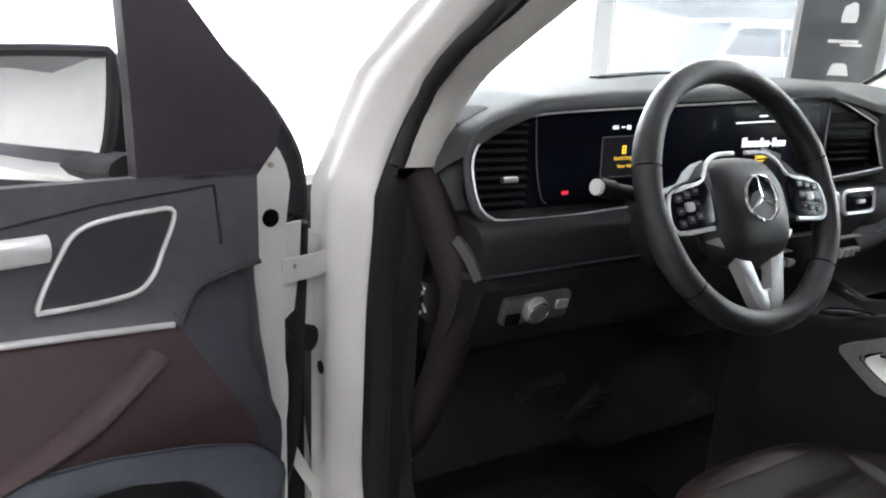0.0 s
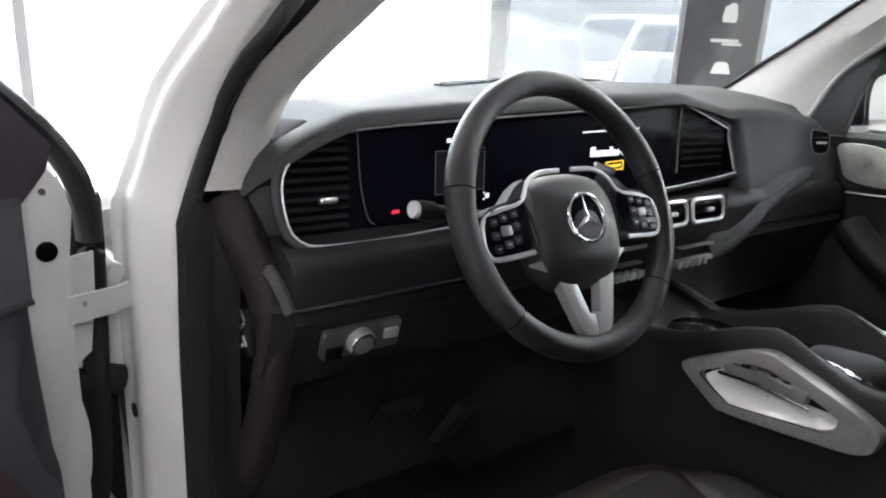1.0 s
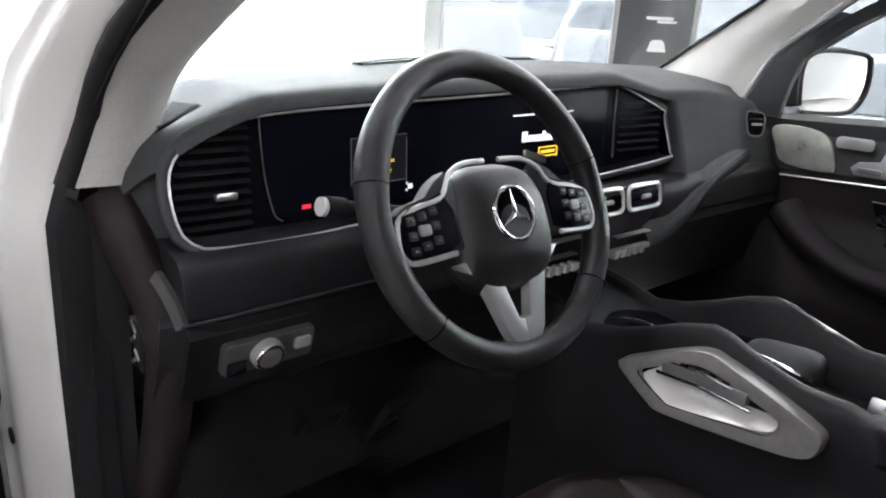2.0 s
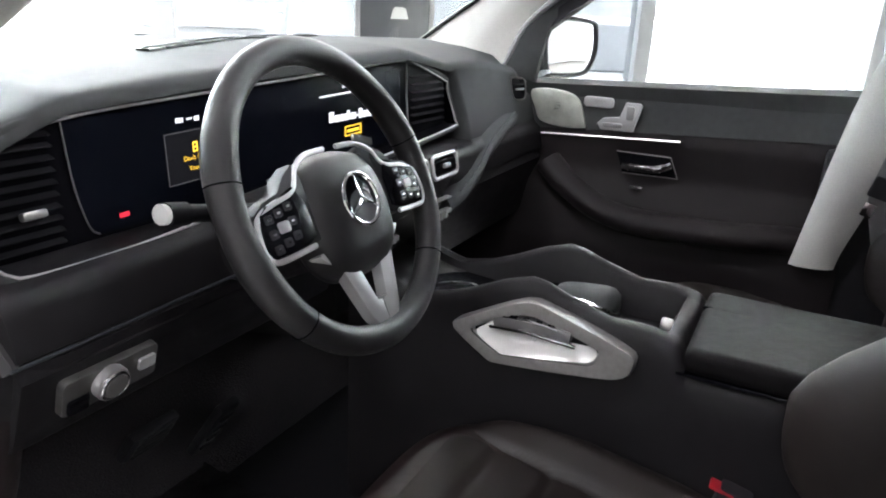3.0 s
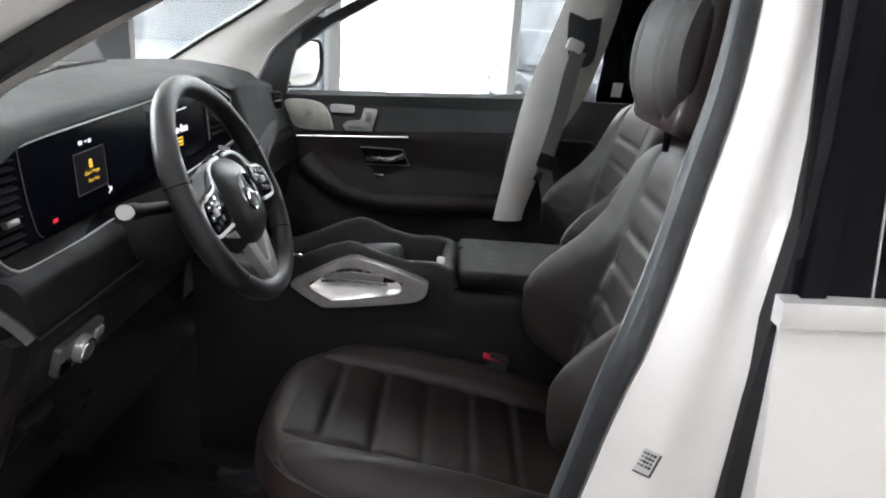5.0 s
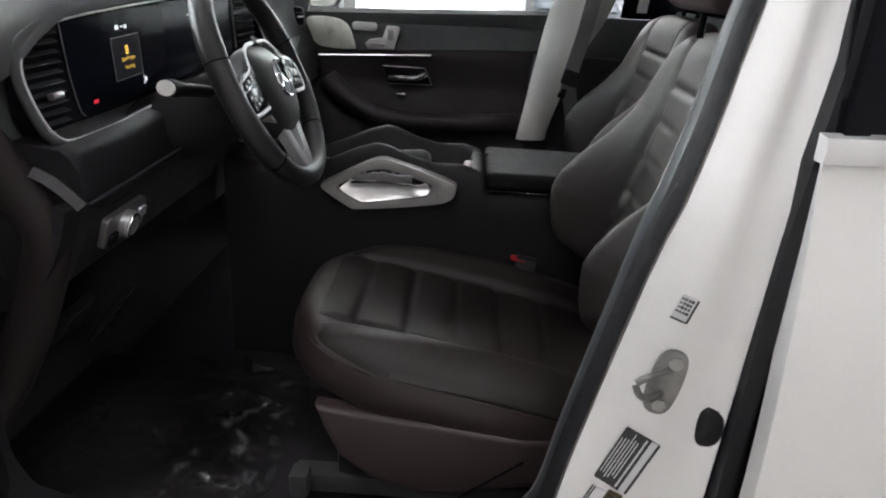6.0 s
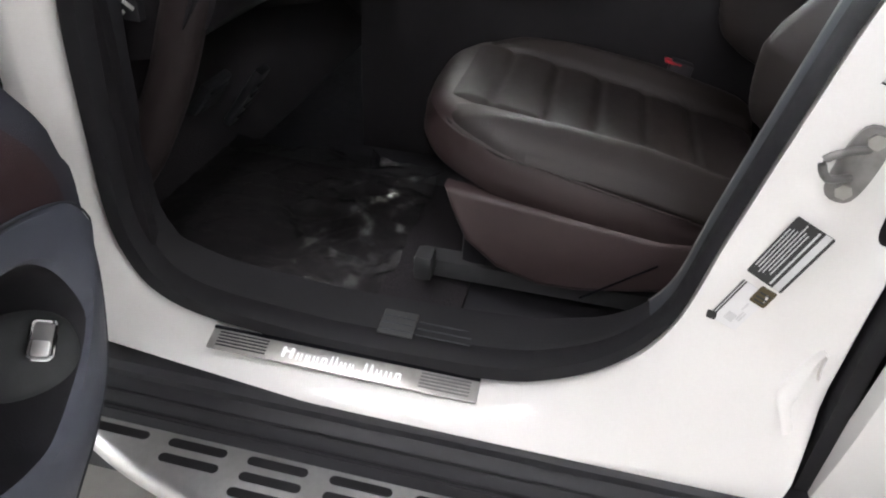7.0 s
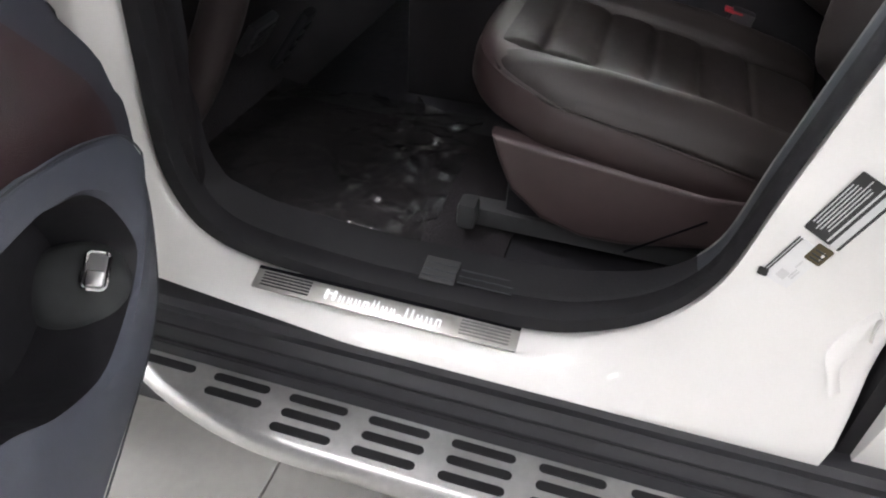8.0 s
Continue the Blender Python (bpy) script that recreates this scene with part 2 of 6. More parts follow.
def pillow(hx, hy, top, drop, m, nx=28, ny=28, power=4.0, edge=0.03, bm=None):
    """An upholstered pad in the pose m: half sizes hx, hy, a face top(u, v) over -1..1 and sides that fall by drop, with soft shoulders; power squares its outline."""
    bm = bm or bmesh.new()
    grid = []
    for i in range(nx + 1):
        row = []
        for j in range(ny + 1):
            u, v = 2 * i / nx - 1, 2 * j / ny - 1
            k = max(abs(u), abs(v))
            pw = power(u, v) if callable(power) else power
            if k > 1e-6:
                q = (abs(u) ** pw + abs(v) ** pw) ** (1 / pw)
                f = k / q
            else:
                f = 1
            x, y = u * f, v * f
            e = max(0.0, (k - (1 - edge / min(hx, hy) * 1.6)) / (edge / min(hx, hy) * 1.6))
            z = top(x, y) - edge * (1 - math.sqrt(max(0.0, 1 - e * e)))
            row.append(bm.verts.new(m @ V((x * hx, y * hy, z))))
        grid.append(row)
    for i in range(nx):
        for j in range(ny):
            bm.faces.new((grid[i][j], grid[i + 1][j], grid[i + 1][j + 1], grid[i][j + 1]))
    ring = [(i, 0) for i in range(nx)] + [(nx, j) for j in range(ny)] + [(i, ny) for i in range(nx, 0, -1)] + [(0, j) for j in range(ny, 0, -1)]
    inv = m.inverted()
    prev = [grid[i][j] for i, j in ring]
    zr = [(inv @ w.co).z for w in prev]
    for d, s in ((0.35, 1.01), (0.8, 1.0), (1.0, 0.97)):
        cur = []
        for (i, j), w, z0 in zip(ring, [grid[i][j] for i, j in ring], zr):
            c = inv @ w.co
            cur.append(bm.verts.new(m @ V((c.x * s, c.y * s, z0 + (-drop - z0) * d if d > 0.9 else z0 - (z0 + drop) * d))))
        for k in range(len(ring)):
            j = (k + 1) % len(ring)
            bm.faces.new((prev[k], prev[j], cur[j], cur[k]))
        prev = cur
    bm.faces.new(prev)
    return bm


def empty(name, label, category, group="", kind=""):
    ob = new(name)
    ob.empty_display_size = 0.2
    return tagged(ob, label, category, group, kind)


# ---- showroom ----
WN, WT, WC = V((0.741, 0.671, 0)), V((0.671, -0.741, 0)), 3.4
ROOM = Matrix(((WT.x, WN.x, 0, 0), (WT.y, WN.y, 0, 0), (0, 0, 1, 0), (0, 0, 0, 1)))  # local x along the wall, y outwards


def room_box(name, t0, t1, n0, n1, z0, z1, material, label, category, kind="structure", bevel=0.0, parent=None):
    m = ROOM @ Matrix.Translation(((t0 + t1) / 2, (n0 + n1) / 2, (z0 + z1) / 2))
    ob = part(name, rbox((abs(t1 - t0), abs(n1 - n0), abs(z1 - z0)), m, bevel), material, parent)
    return tagged(ob, label, category, "", kind) if label else ob


H = 4.2
room_box("ground", -60, 60, WC + 0.3, 90, -0.35, -0.12, mat("wet_asphalt", (0.32, 0.33, 0.35), 0.6, grain=0.2, scale=30, stain=0.3, sscale=0.7), "pale wet asphalt yard outside the showroom", "ground")
floor = room_box("floor", -9.3, 10.3, -9.3, WC + 0.3, -0.25, -0.006, GROUT, "grey grout bed under polished beige tiles", "floor")
room_box("ceiling", -9.3, 10.3, -9.3, WC + 0.3, H, H + 0.2, mat("grey_ceiling", (0.30, 0.30, 0.31), 0.9, grain=0.05), "plain dark grey showroom ceiling", "ceiling")
# South and west walls are out of view; grey tunes bounce and reflections.
room_box("wall_south", -9.3, 10.3, -9.3, -9.0, -0.12, H, WALLG, "unseen showroom wall, grey set for bounce light", "wall")
room_box("wall_east", 10.0, 10.3, -9.0, WC, -0.12, H, WALLW, "plain white painted showroom wall", "wall")
room_box("wall_west", -9.3, -9.0, -9.0, WC, -0.12, H, WALLG, "unseen showroom wall, grey set for bounce light", "wall")
MULL = [-9.0, -4.36, -0.86, 2.22, 4.2, 7.0, 9.94]
for i, t in enumerate(MULL):
    room_box("window_frame", t - 0.055, t + 0.055, WC - 0.06, WC + 0.08, 0.0, H - 0.1, FRAMEM, "grey aluminium upright of the glazed wall", "window frame", "structure", 0.006)
room_box("window_sill", -9, 10, WC - 0.1, WC + 0.1, -0.12, 0.1, FRAMEM, "grey metal sill under the glazed wall", "sill", "structure", 0.006)
room_box("window_head", -9, 10, WC - 0.1, WC + 0.1, H - 0.1, H, FRAMEM, "grey metal head over the glazed wall", "window frame", "structure", 0.006)
for i, (a, b) in enumerate(zip(MULL, MULL[1:])):
    tinted = i in (2, 4)
    p = room_box("window_%d" % (i + 1), a + 0.055, b - 0.055, WC, WC + 0.01, 0.1, H - 0.1, GLASS_T if tinted else GLASS_C,
                 "tall smoke-tinted showroom window pane" if tinted else "tall clear showroom window pane", "window")
    p.visible_shadow = False
LAMPM = mat("lamp_panel", (0.9, 0.9, 0.9), 0.5, emit=(1.0, 0.99, 1.0, 6.0))
for t in (-5.5, -1.8, 1.9, 5.6):
    for n in (-6.5, -3.6, -0.7):
        lamp = empty("ceiling_light", "square white recessed ceiling light, switched on", "ceiling light", "ceiling lights")
        room_box("frame", t - 0.36, t + 0.36, n - 0.36, n + 0.36, H - 0.035, H - 0.001, WHITEPL, "", "", "", 0.008, lamp)
        room_box("diffuser", t - 0.31, t + 0.31, n - 0.31, n + 0.31, H - 0.05, H - 0.03, LAMPM, "", "", "", 0.006, lamp)

# ---- the car ----
car = empty("car", "white sport utility vehicle with its front door open", "car")


def body_x(y, z):
    return -0.83 + 0.1 * max(0.0, min(y, 0.4)) + 0.3 * max(0.0, z - 1.1)


AP = [(0.320, 1.06), (0.345, 0.92), (0.353, 0.76), (0.354, 0.63), (0.335, 0.56), (0.294, 0.507), (0.204, 0.480), (0.0, 0.480), (-0.232, 0.487),
      (-0.33, 0.513), (-0.408, 0.567), (-0.46, 0.65), (-0.487, 0.779), (-0.52, 0.932), (-0.548, 1.05), (-0.585, 1.163), (-0.612, 1.257), (-0.643, 1.37),
      (-0.662, 1.50), (-0.655, 1.60), (-0.61, 1.648), (-0.45, 1.645), (-0.25, 1.58), (-0.05, 1.475), (0.118, 1.380), (0.208, 1.318), (0.278, 1.248), (0.312, 1.16)]
NAP = 180
ap = [(p.x, p.y) for p in smooth_line([(y, z, 0) for y, z in AP], NAP, True)]
apn = []
for i in range(NAP):
    a, b = ap[i - 1], ap[(i + 1) % NAP]
    d = V((b[0] - a[0], b[1] - a[1])).normalized()
    apn.append((d.y, -d.x))
if apn[0][0] < 0:
    apn = [(-a, -b) for a, b in apn]


def ap_loop(off, dx):
    """The door opening's outline moved outwards and sideways; off and dx are for front, rear, sill and top."""
    out = []
    for (y, z), (ny, nz) in zip(ap, apn):
        w = (max(ny, 0) ** 2, max(-ny, 0) ** 2, max(-nz, 0) ** 2, max(nz, 0) ** 2)
        o = sum(p * q for p, q in zip(w, off))
        q = sum(p * q for p, q in zip(w, dx))
        out.append(V((body_x(y, z) + q, y + ny * o, z + nz * o)))
    return out


OUTER = [(0.42, 1.12), (0.42, 0.80), (0.425, 0.452), (0.0, 0.452), (-0.638, 0.448), (-0.645, 0.75), (-0.656, 1.0), (-0.670, 1.15), (-0.70, 1.30), (-0.72, 1.45), (-0.735, 1.63),
         (-0.66, 1.715), (-0.45, 1.715), (-0.23, 1.645), (0.0, 1.53), (0.17, 1.425), (0.27, 1.36), (0.355, 1.275)]
OC = V((-0.12, 0.95))


def outer_hit(y, z):
    """Where the ray from the opening's middle through (y, z) meets the outer outline."""
    d = V((y, z)) - OC
    best = None
    for i in range(len(OUTER)):
        a, b = V(OUTER[i - 1]), V(OUTER[i])
        e = b - a
        den = d.x * e.y - d.y * e.x
        if abs(den) < 1e-9:
            continue
        t = ((a.x - OC.x) * e.y - (a.y - OC.y) * e.x) / den
        s = ((a.x - OC.x) * d.y - (a.y - OC.y) * d.x) / den
        if t > 0 and -1e-6 <= s <= 1 + 1e-6 and (best is None or t < best):
            best = t
    return OC + d * best


outer = [outer_hit(y, z) for y, z in ap]
odx = []
for p in outer:
    low = max(0.0, min(1.0, (0.60 - p.y) / 0.14))
    front = max(0.0, min(1.0, (p.x - 0.25) / 0.1))
    rear = max(0.0, min(1.0, (-0.5 - p.x) / 0.12)) * (1 - low)
    d = -0.045 * (1 - front) - 0.068 * front
    d = d * (1 - rear) - 0.026 * rear
    odx.append(d * (1 - low) - 0.070 * low)


def frame_loop(f, g, back=0.0):
    """Between the opening (f = 0) and the outer outline (f = 1); g: the share of the outward swell."""
    out = []
    for (y, z), o, d in zip(ap, outer, odx):
        q = V((y, z)).lerp(o, f)
        b = back if abs(back) > 0.01 else back * max(0.0, min(1.0, (q.y - 0.52) / 0.16))
        out.append(V((body_x(y, z) * (1 - f) + body_x(o.x, o.y) * f + d * g + b, q.x, q.y)))
    return out


frame_rings = [ap_loop((-0.004,) * 4, (0.03,) * 4), frame_loop(0, 0), frame_loop(0.06, 0.12), frame_loop(0.14, 0.26, -0.001), frame_loop(0.24, 0.40, -0.003), frame_loop(0.34, 0.53, -0.0055), frame_loop(0.44, 0.63, -0.006),
               frame_loop(0.54, 0.72, -0.003), frame_loop(0.64, 0.81, 0.002), frame_loop(0.74, 0.88, 0.006), frame_loop(0.84, 0.95, 0.006), frame_loop(0.93, 0.99, 0.002), frame_loop(0.985, 0.97), frame_loop(1.0, 0.90), frame_loop(1.01, 0.5), frame_loop(1.02, -0.2, 0.03)]
body = part("body_side", ribbon_loop(frame_rings), PAINT, car, "white painted door frame with rounded corners")
SW = lambda k: (-0.038 * k, -0.012 * k, -0.036 * k, -0.038 * k)
seal_rings = [ap_loop(SW(0.95), (0.045, 0.040, 0.045, 0.036)), ap_loop(SW(1.0), (0.022, 0.020, 0.022, 0.014)), ap_loop(SW(0.8), (0.006,) * 4), ap_loop(SW(0.3), (0.0,) * 4),
              ap_loop((-0.001,) * 4, (0.012,) * 4), ap_loop((0.0,) * 4, (0.045,) * 4)]
for ring_ in seal_rings[:3]:
    for p in ring_:
        if p.z > 1.12 and p.y > -0.45:
            p.x = min(p.x, body_x(p.y, p.z) + 0.012)
part("door_seal", ribbon_loop(seal_rings), SEALM, car, "black rubber door seal")
liner_rings = [ap_loop((-0.036, -0.0105, -0.034, -0.018), (0.040, 0.030, 0.040, 0.022)), ap_loop((-0.042, -0.0125, -0.040, -0.02), (0.05, 0.034, 0.05, 0.03)), ap_loop((-0.046, -0.0100, -0.050, -0.025), (0.075, 0.056, 0.10, 0.06))]
rear_i = [i for i in range(NAP) if ap[i][0] < -0.42 and 0.62 < ap[i][1] < 1.60]
low_i = [i for i in range(NAP) if not (ap[i][0] < -0.42 and ap[i][1] > 0.62) and ap[i][1] < 1.13]
other_i = low_i if all(b - a == 1 for a, b in zip(low_i, low_i[1:])) else sorted(low_i, key=lambda i: (i - rear_i[-1]) % NAP)
other_i = [(other_i[0] - 1) % NAP] + other_i + [(other_i[-1] + 1) % NAP]
part("sill_liner", loft([[r[i % NAP] for i in other_i] for r in liner_rings], False, False), SEALM, car, "black plastic lining of the door opening")
trim_b = part("pillar_trim", loft([[r[i] for i in rear_i] for r in liner_rings], False, False), LINER, car, "smooth blue-grey plastic pillar trim")
part("trim_edge", tube([liner_rings[2][i] for i in rear_i], 0.0016, 6), DSILV, trim_b, "bright edge of the pillar trim")
# Black block stands where only the shaded gap would show.
part("wing_gap_shade", rbox((0.05, 0.03, 0.66), pose(-0.885, 0.455, 0.79), 0.008), SEALM, car, "black filler for the shade between wing and door frame")

# grey pillar trim on both sides of the windscreen
AIN = [(-0.724, 0.262, 1.148), (-0.697, 0.266, 1.214), (-0.689, 0.219, 1.270), (-0.675, 0.156, 1.317), (-0.656, 0.083, 1.366), (-0.645, 0.037, 1.396), (-0.60, -0.10, 1.482), (-0.57, -0.28, 1.585), (-0.56, -0.5, 1.64)]
AOUT = [(-0.775, 0.256, 1.150), (-0.750, 0.260, 1.210), (-0.738, 0.225, 1.270), (-0.732, 0.165, 1.316), (-0.716, 0.100, 1.358), (-0.700, 0.051, 1.394), (-0.66, -0.08, 1.478), (-0.63, -0.29, 1.588), (-0.62, -0.5, 1.645)]
FIN = [(-0.81, 0.62, 1.23), (-0.80, 0.563, 1.266), (-0.788, 0.503, 1.304), (-0.772, 0.440, 1.342), (-0.755, 0.370, 1.381), (-0.735, 0.303, 1.420), (-0.66, 0.05, 1.55), (-0.58, -0.4, 1.66)]
FOUT = [(-0.762, 0.304, 1.18), (-0.754, 0.285, 1.222), (-0.750, 0.262, 1.272), (-0.752, 0.232, 1.326), (-0.742, 0.172, 1.380), (-0.70, 0.03, 1.475), (-0.65, -0.20, 1.59), (-0.62, -0.5, 1.66)]
for side, outs, ins in ((1, AOUT, AIN), (-1, FOUT, FIN)):
    a = smooth_line([(x * side, y, z) for x, y, z in outs], 24)
    b = smooth_line([(x * side, y, z) for x, y, z in ins], 24)
    rings = []
    for p, q in zip(a, b):
        n = V((0.55 * side, -0.55, 0.1))
        mid = (p + q) / 2 + n * (0.006 if side > 0 else 0.045)
        back = V((0.035, 0.04, 0.0))
        rings.append([p, p.lerp(mid, 0.6), mid, q.lerp(mid, 0.6), q, q + back, p + back])
    if side > 0:
        part("pillar_gasket", tube([p + (p - q).normalized() * 0.012 + V((0.004, 0.010, 0)) for p, q in zip(a, b)], 0.0120, 10), SEALM, car, "black rubber gasket beside the pillar trim")
    part("a_pillar", loft(rings), GREYTRIM, car, "light grey cloth-covered windscreen pillar")

part("windscreen_seal", tube(smooth_line([(-x - 0.002, y + 0.006, z + 0.002) for x, y, z in FIN], 30), 0.0055, 8), SEALM, car, "black rubber windscreen seal")
part("pillar_seal", tube(smooth_line([(-x - 0.002, y - 0.006, z) for x, y, z in FOUT], 30), 0.0085, 10), BELT, car, "grey seal strip along the far windscreen pillar")

# windscreen and roof
WSE = [(1.18, 0.70, 0.82), (1.266, 0.572, 0.803), (1.304, 0.512, 0.791), (1.342, 0.449, 0.775), (1.381, 0.379, 0.758), (1.42, 0.312, 0.738), (1.55, 0.058, 0.663), (1.65, -0.30, 0.60)]
ws = part("windscreen", sheet(lambda u, v: ((2 * u - 1) * lerp_table(WSE, 1.18 + 0.47 * v)[1], lerp_table(WSE, 1.18 + 0.47 * v)[0] + (0.40 - 0.28 * v) * (1 - (2 * u - 1) ** 2), 1.18 + 0.47 * v), 16, 10, 0.005, (0, 1, 0.5)), GLASS_C, car)
ws.visible_shadow = False
part("roof", sheet(lambda u, v: ((u - 0.5) * 1.32, -0.30 - 2.2 * v, 1.64 + 0.10 * (1 - (2 * u - 1) ** 4) - 0.10 * max(0, v - 0.5) ** 2), 16, 12, 0.05, (0, 0, 1)), PAINT, car, "white painted roof panel")
part("headliner", sheet(lambda u, v: ((0.5 - u) * 1.28, -0.24 - 2.2 * v, 1.60 + 0.06 * (1 - (2 * u - 1) ** 4)), 10, 8, 0.01, (0, 0, -1)), GREYTRIM, car, "light grey cloth headliner")

# front of the car
for side in (-1, 1):
    part("fender", sheet(lambda u, v, s=side: (s * (0.86 + 0.08 * math.sin(math.pi * min(1, v * 1.1)) - 0.16 * u ** 3), 0.40 + 1.35 * u, 1.03 - 0.04 * u - (0.52 - 0.42 * max(0, 1 - ((u - 0.42) / 0.36) ** 2) ** 0.5) * v), 24, 10, 0.02, (side, 0, 0)),
         PAINT, car, "white painted front wing over the wheel")
part("bonnet", sheet(lambda u, v: ((u - 0.5) * (1.72 - 0.3 * v ** 2), 0.62 + 1.2 * v, 1.07 + 0.07 * (1 - (2 * u - 1) ** 2) - 0.12 * v ** 1.6), 14, 10, 0.02, (0, 0, 1)), PAINT, car, "white painted bonnet")
part("front_bumper", sheet(lambda u, v: ((u - 0.5) * 1.75, 1.90 - 0.32 * abs(2 * u - 1) ** 3 - 0.05 * v, 0.98 - 0.7 * v), 16, 8, 0.05, (0, 1, 0)), PAINT, car, "white front bumper")
part("firewall", rbox((1.36, 0.06, 0.62), pose(0, 0.72, 0.77), 0.01), CLAD, car, "black bulkhead behind the dashboard")


def wheel(x, y):
    s = 1 if x > 0 else -1
    w = part("wheel", loft([[V((x + s * a, y + math.cos(2 * math.pi * k / 40) * r, 0.375 + math.sin(2 * math.pi * k / 40) * r)) for k in range(40)]
                            for a, r in ((-0.13, 0.26), (-0.13, 0.34), (-0.11, 0.372), (0.09, 0.372), (0.11, 0.34), (0.11, 0.26))], True, False), RUBBER, car, "black tyre on a silver rim")
    bm = bmesh.new()
    tube([(x + s * 0.09, y + math.cos(2 * math.pi * k / 40) * 0.25, 0.375 + math.sin(2 * math.pi * k / 40) * 0.25) for k in range(40)], 0.02, 8, True, bm, (1, 0, 0))
    for k in range(5):
        a = 2 * math.pi * k / 5
        rbox((0.03, 0.25, 0.06), Matrix.Translation((x + s * 0.09, y, 0.375)) @ Matrix.Rotation(a, 4, "X") @ Matrix.Translation((0, 0.125, 0)), 0.01, 2, bm)
    part("rim", bm, SILVER, w)


for x in (-0.84, 0.84):
    for y in (1.02, -1.97):
        wheel(x, y)


# rear side: door with dark glass, quarter panel, tail
def rear_skin(side, y0, y1, name, label, z1=1.166):
    def fn(u, v):
        y = y0 + (y1 - y0) * u
        z = 0.44 + (z1 + 0.02 * u - 0.44) * v
        arch = max(0, 1 - ((y + 1.97) / 0.43) ** 2) ** 0.5 * 0.36
        z = max(z, 0.44 + arch * (1 - v))
        x = 0.868 + 0.042 * math.sin(math.pi * min(1, (z - 0.42) / 0.72)) ** 0.8 - 0.10 * max(0, -y - 2.0) ** 2
        return (side * x, y, z)
    return part(name, sheet(fn, 20, 14, 0.03, (side, 0, 0)), PAINT, car, label)


rd = rear_skin(-1, -0.672, -1.62, "rear_door", "closed white rear door with dark glass")
rear_skin(-1, -1.63, -2.95, "quarter_panel", "white rear quarter panel", 1.19)
rear_skin(1, -0.68, -2.95, "quarter_panel", "white rear quarter panel", 1.19)
rdg = part("pane", sheet(lambda u, v: (-0.862 + 0.33 * 0.42 * v + 0.003, -0.690 - 0.94 * u - 0.04 * v, 1.165 + 0.42 * v), 8, 6, 0.005), GLASS_D, rd, "dark privacy glass")
part("window_trim", sweep([(-0.872, -0.666, 1.176), (-0.872, -1.1, 1.186), (-0.868, -1.62, 1.20)], [(0.006, -0.011), (0.009, 0.002), (0.006, 0.014), (-0.012, 0.016), (-0.012, -0.011)]), BRIGHT, rd, "bright metal strip under the window")
part("door_edge_seal", sweep([(-0.855, -0.664, 0.45), (-0.858, -0.660, 0.7), (-0.858, -0.662, 0.95), (-0.856, -0.668, 1.08), (-0.852, -0.676, 1.16), (-0.822, -0.70, 1.26), (-0.775, -0.722, 1.42), (-0.74, -0.735, 1.54)],
                             [(0.012, -0.010), (0.012, 0.010), (-0.03, 0.010), (-0.03, -0.010)], up=(0, 1, 0)), SEALM, rd, "black rubber edge seal")
part("window_frame", sweep([(-0.846, -0.695, 1.175), (-0.80, -0.722, 1.33), (-0.745, -0.742, 1.52), (-0.70, -0.80, 1.60), (-0.69, -1.2, 1.62), (-0.72, -1.62, 1.58)], [(0.012, -0.025), (0.012, 0.03), (-0.012, 0.03), (-0.012, -0.025)], up=(1, 0, 0)), PIANO, rd, "gloss black window frame")
part("frame_cover", sheet(lambda u, v: (-0.8605 + 0.139 * v, -0.682 - 0.078 * u - 0.026 * v, 1.180 + 0.40 * v), 6, 8, 0.006, (-1, 0, 0)), PIANO, rd, "gloss black window post")
part("frame_line", tube([(-0.862 + 0.3475 * (z - 1.18), -0.757 - 0.10 * (z - 1.18), z) for z in (1.185, 1.28, 1.38, 1.48, 1.56)], 0.0016, 6), SATIN, rd, "thin bright edge of the window post")
part("pillar_cover", sweep([(-0.842, -1.60, 1.17), (-0.72, -1.64, 1.60)], [(0.01, -0.05), (0.01, 0.05), (-0.01, 0.05), (-0.01, -0.05)], up=(1, 0, 0)), PIANO, car)
for side in (-1, 1):
    q = part("quarter_window", sheet(lambda u, v, s=side: (s * (0.85 - 0.15 * v), -1.67 - 0.9 * u + s * 0.0, 1.2 + 0.38 * v), 6, 4, 0.006), GLASS_D, car, "dark privacy glass")
part("tailgate", sheet(lambda u, v: ((0.5 - u) * (1.7 - 0.5 * v ** 2), -2.98 + 0.5 * v ** 2.2, 0.45 + 1.2 * v), 12, 10, 0.05, (0, -1, 0)), PAINT, car, "white tailgate")
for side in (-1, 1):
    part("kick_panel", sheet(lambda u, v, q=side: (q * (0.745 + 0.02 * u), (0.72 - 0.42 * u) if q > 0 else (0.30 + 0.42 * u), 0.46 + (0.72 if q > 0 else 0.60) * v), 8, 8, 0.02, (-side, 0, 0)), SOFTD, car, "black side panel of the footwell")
part("car_floor", rbox((1.62, 4.3, 0.06), pose(0, -0.72, 0.43), 0.01), CLAD, car, "black underbody")

# black sill cladding and the running board with its slots
part("sill_cladding", sweep([(-0.90, 0.62, 0.448), (-0.90, -0.2, 0.450), (-0.90, -1.52, 0.452)],
                            [(-0.004, 0.004), (0.006, -0.004), (0.008, -0.014), (0.028, -0.020), (0.034, -0.028), (0.040, -0.036), (0.052, -0.036), (0.058, -0.046), (0.062, -0.060), (0.062, -0.17), (-0.05, -0.17), (-0.05, 0.0)][::-1]), CLAD, car, "black ribbed plastic sill cladding")


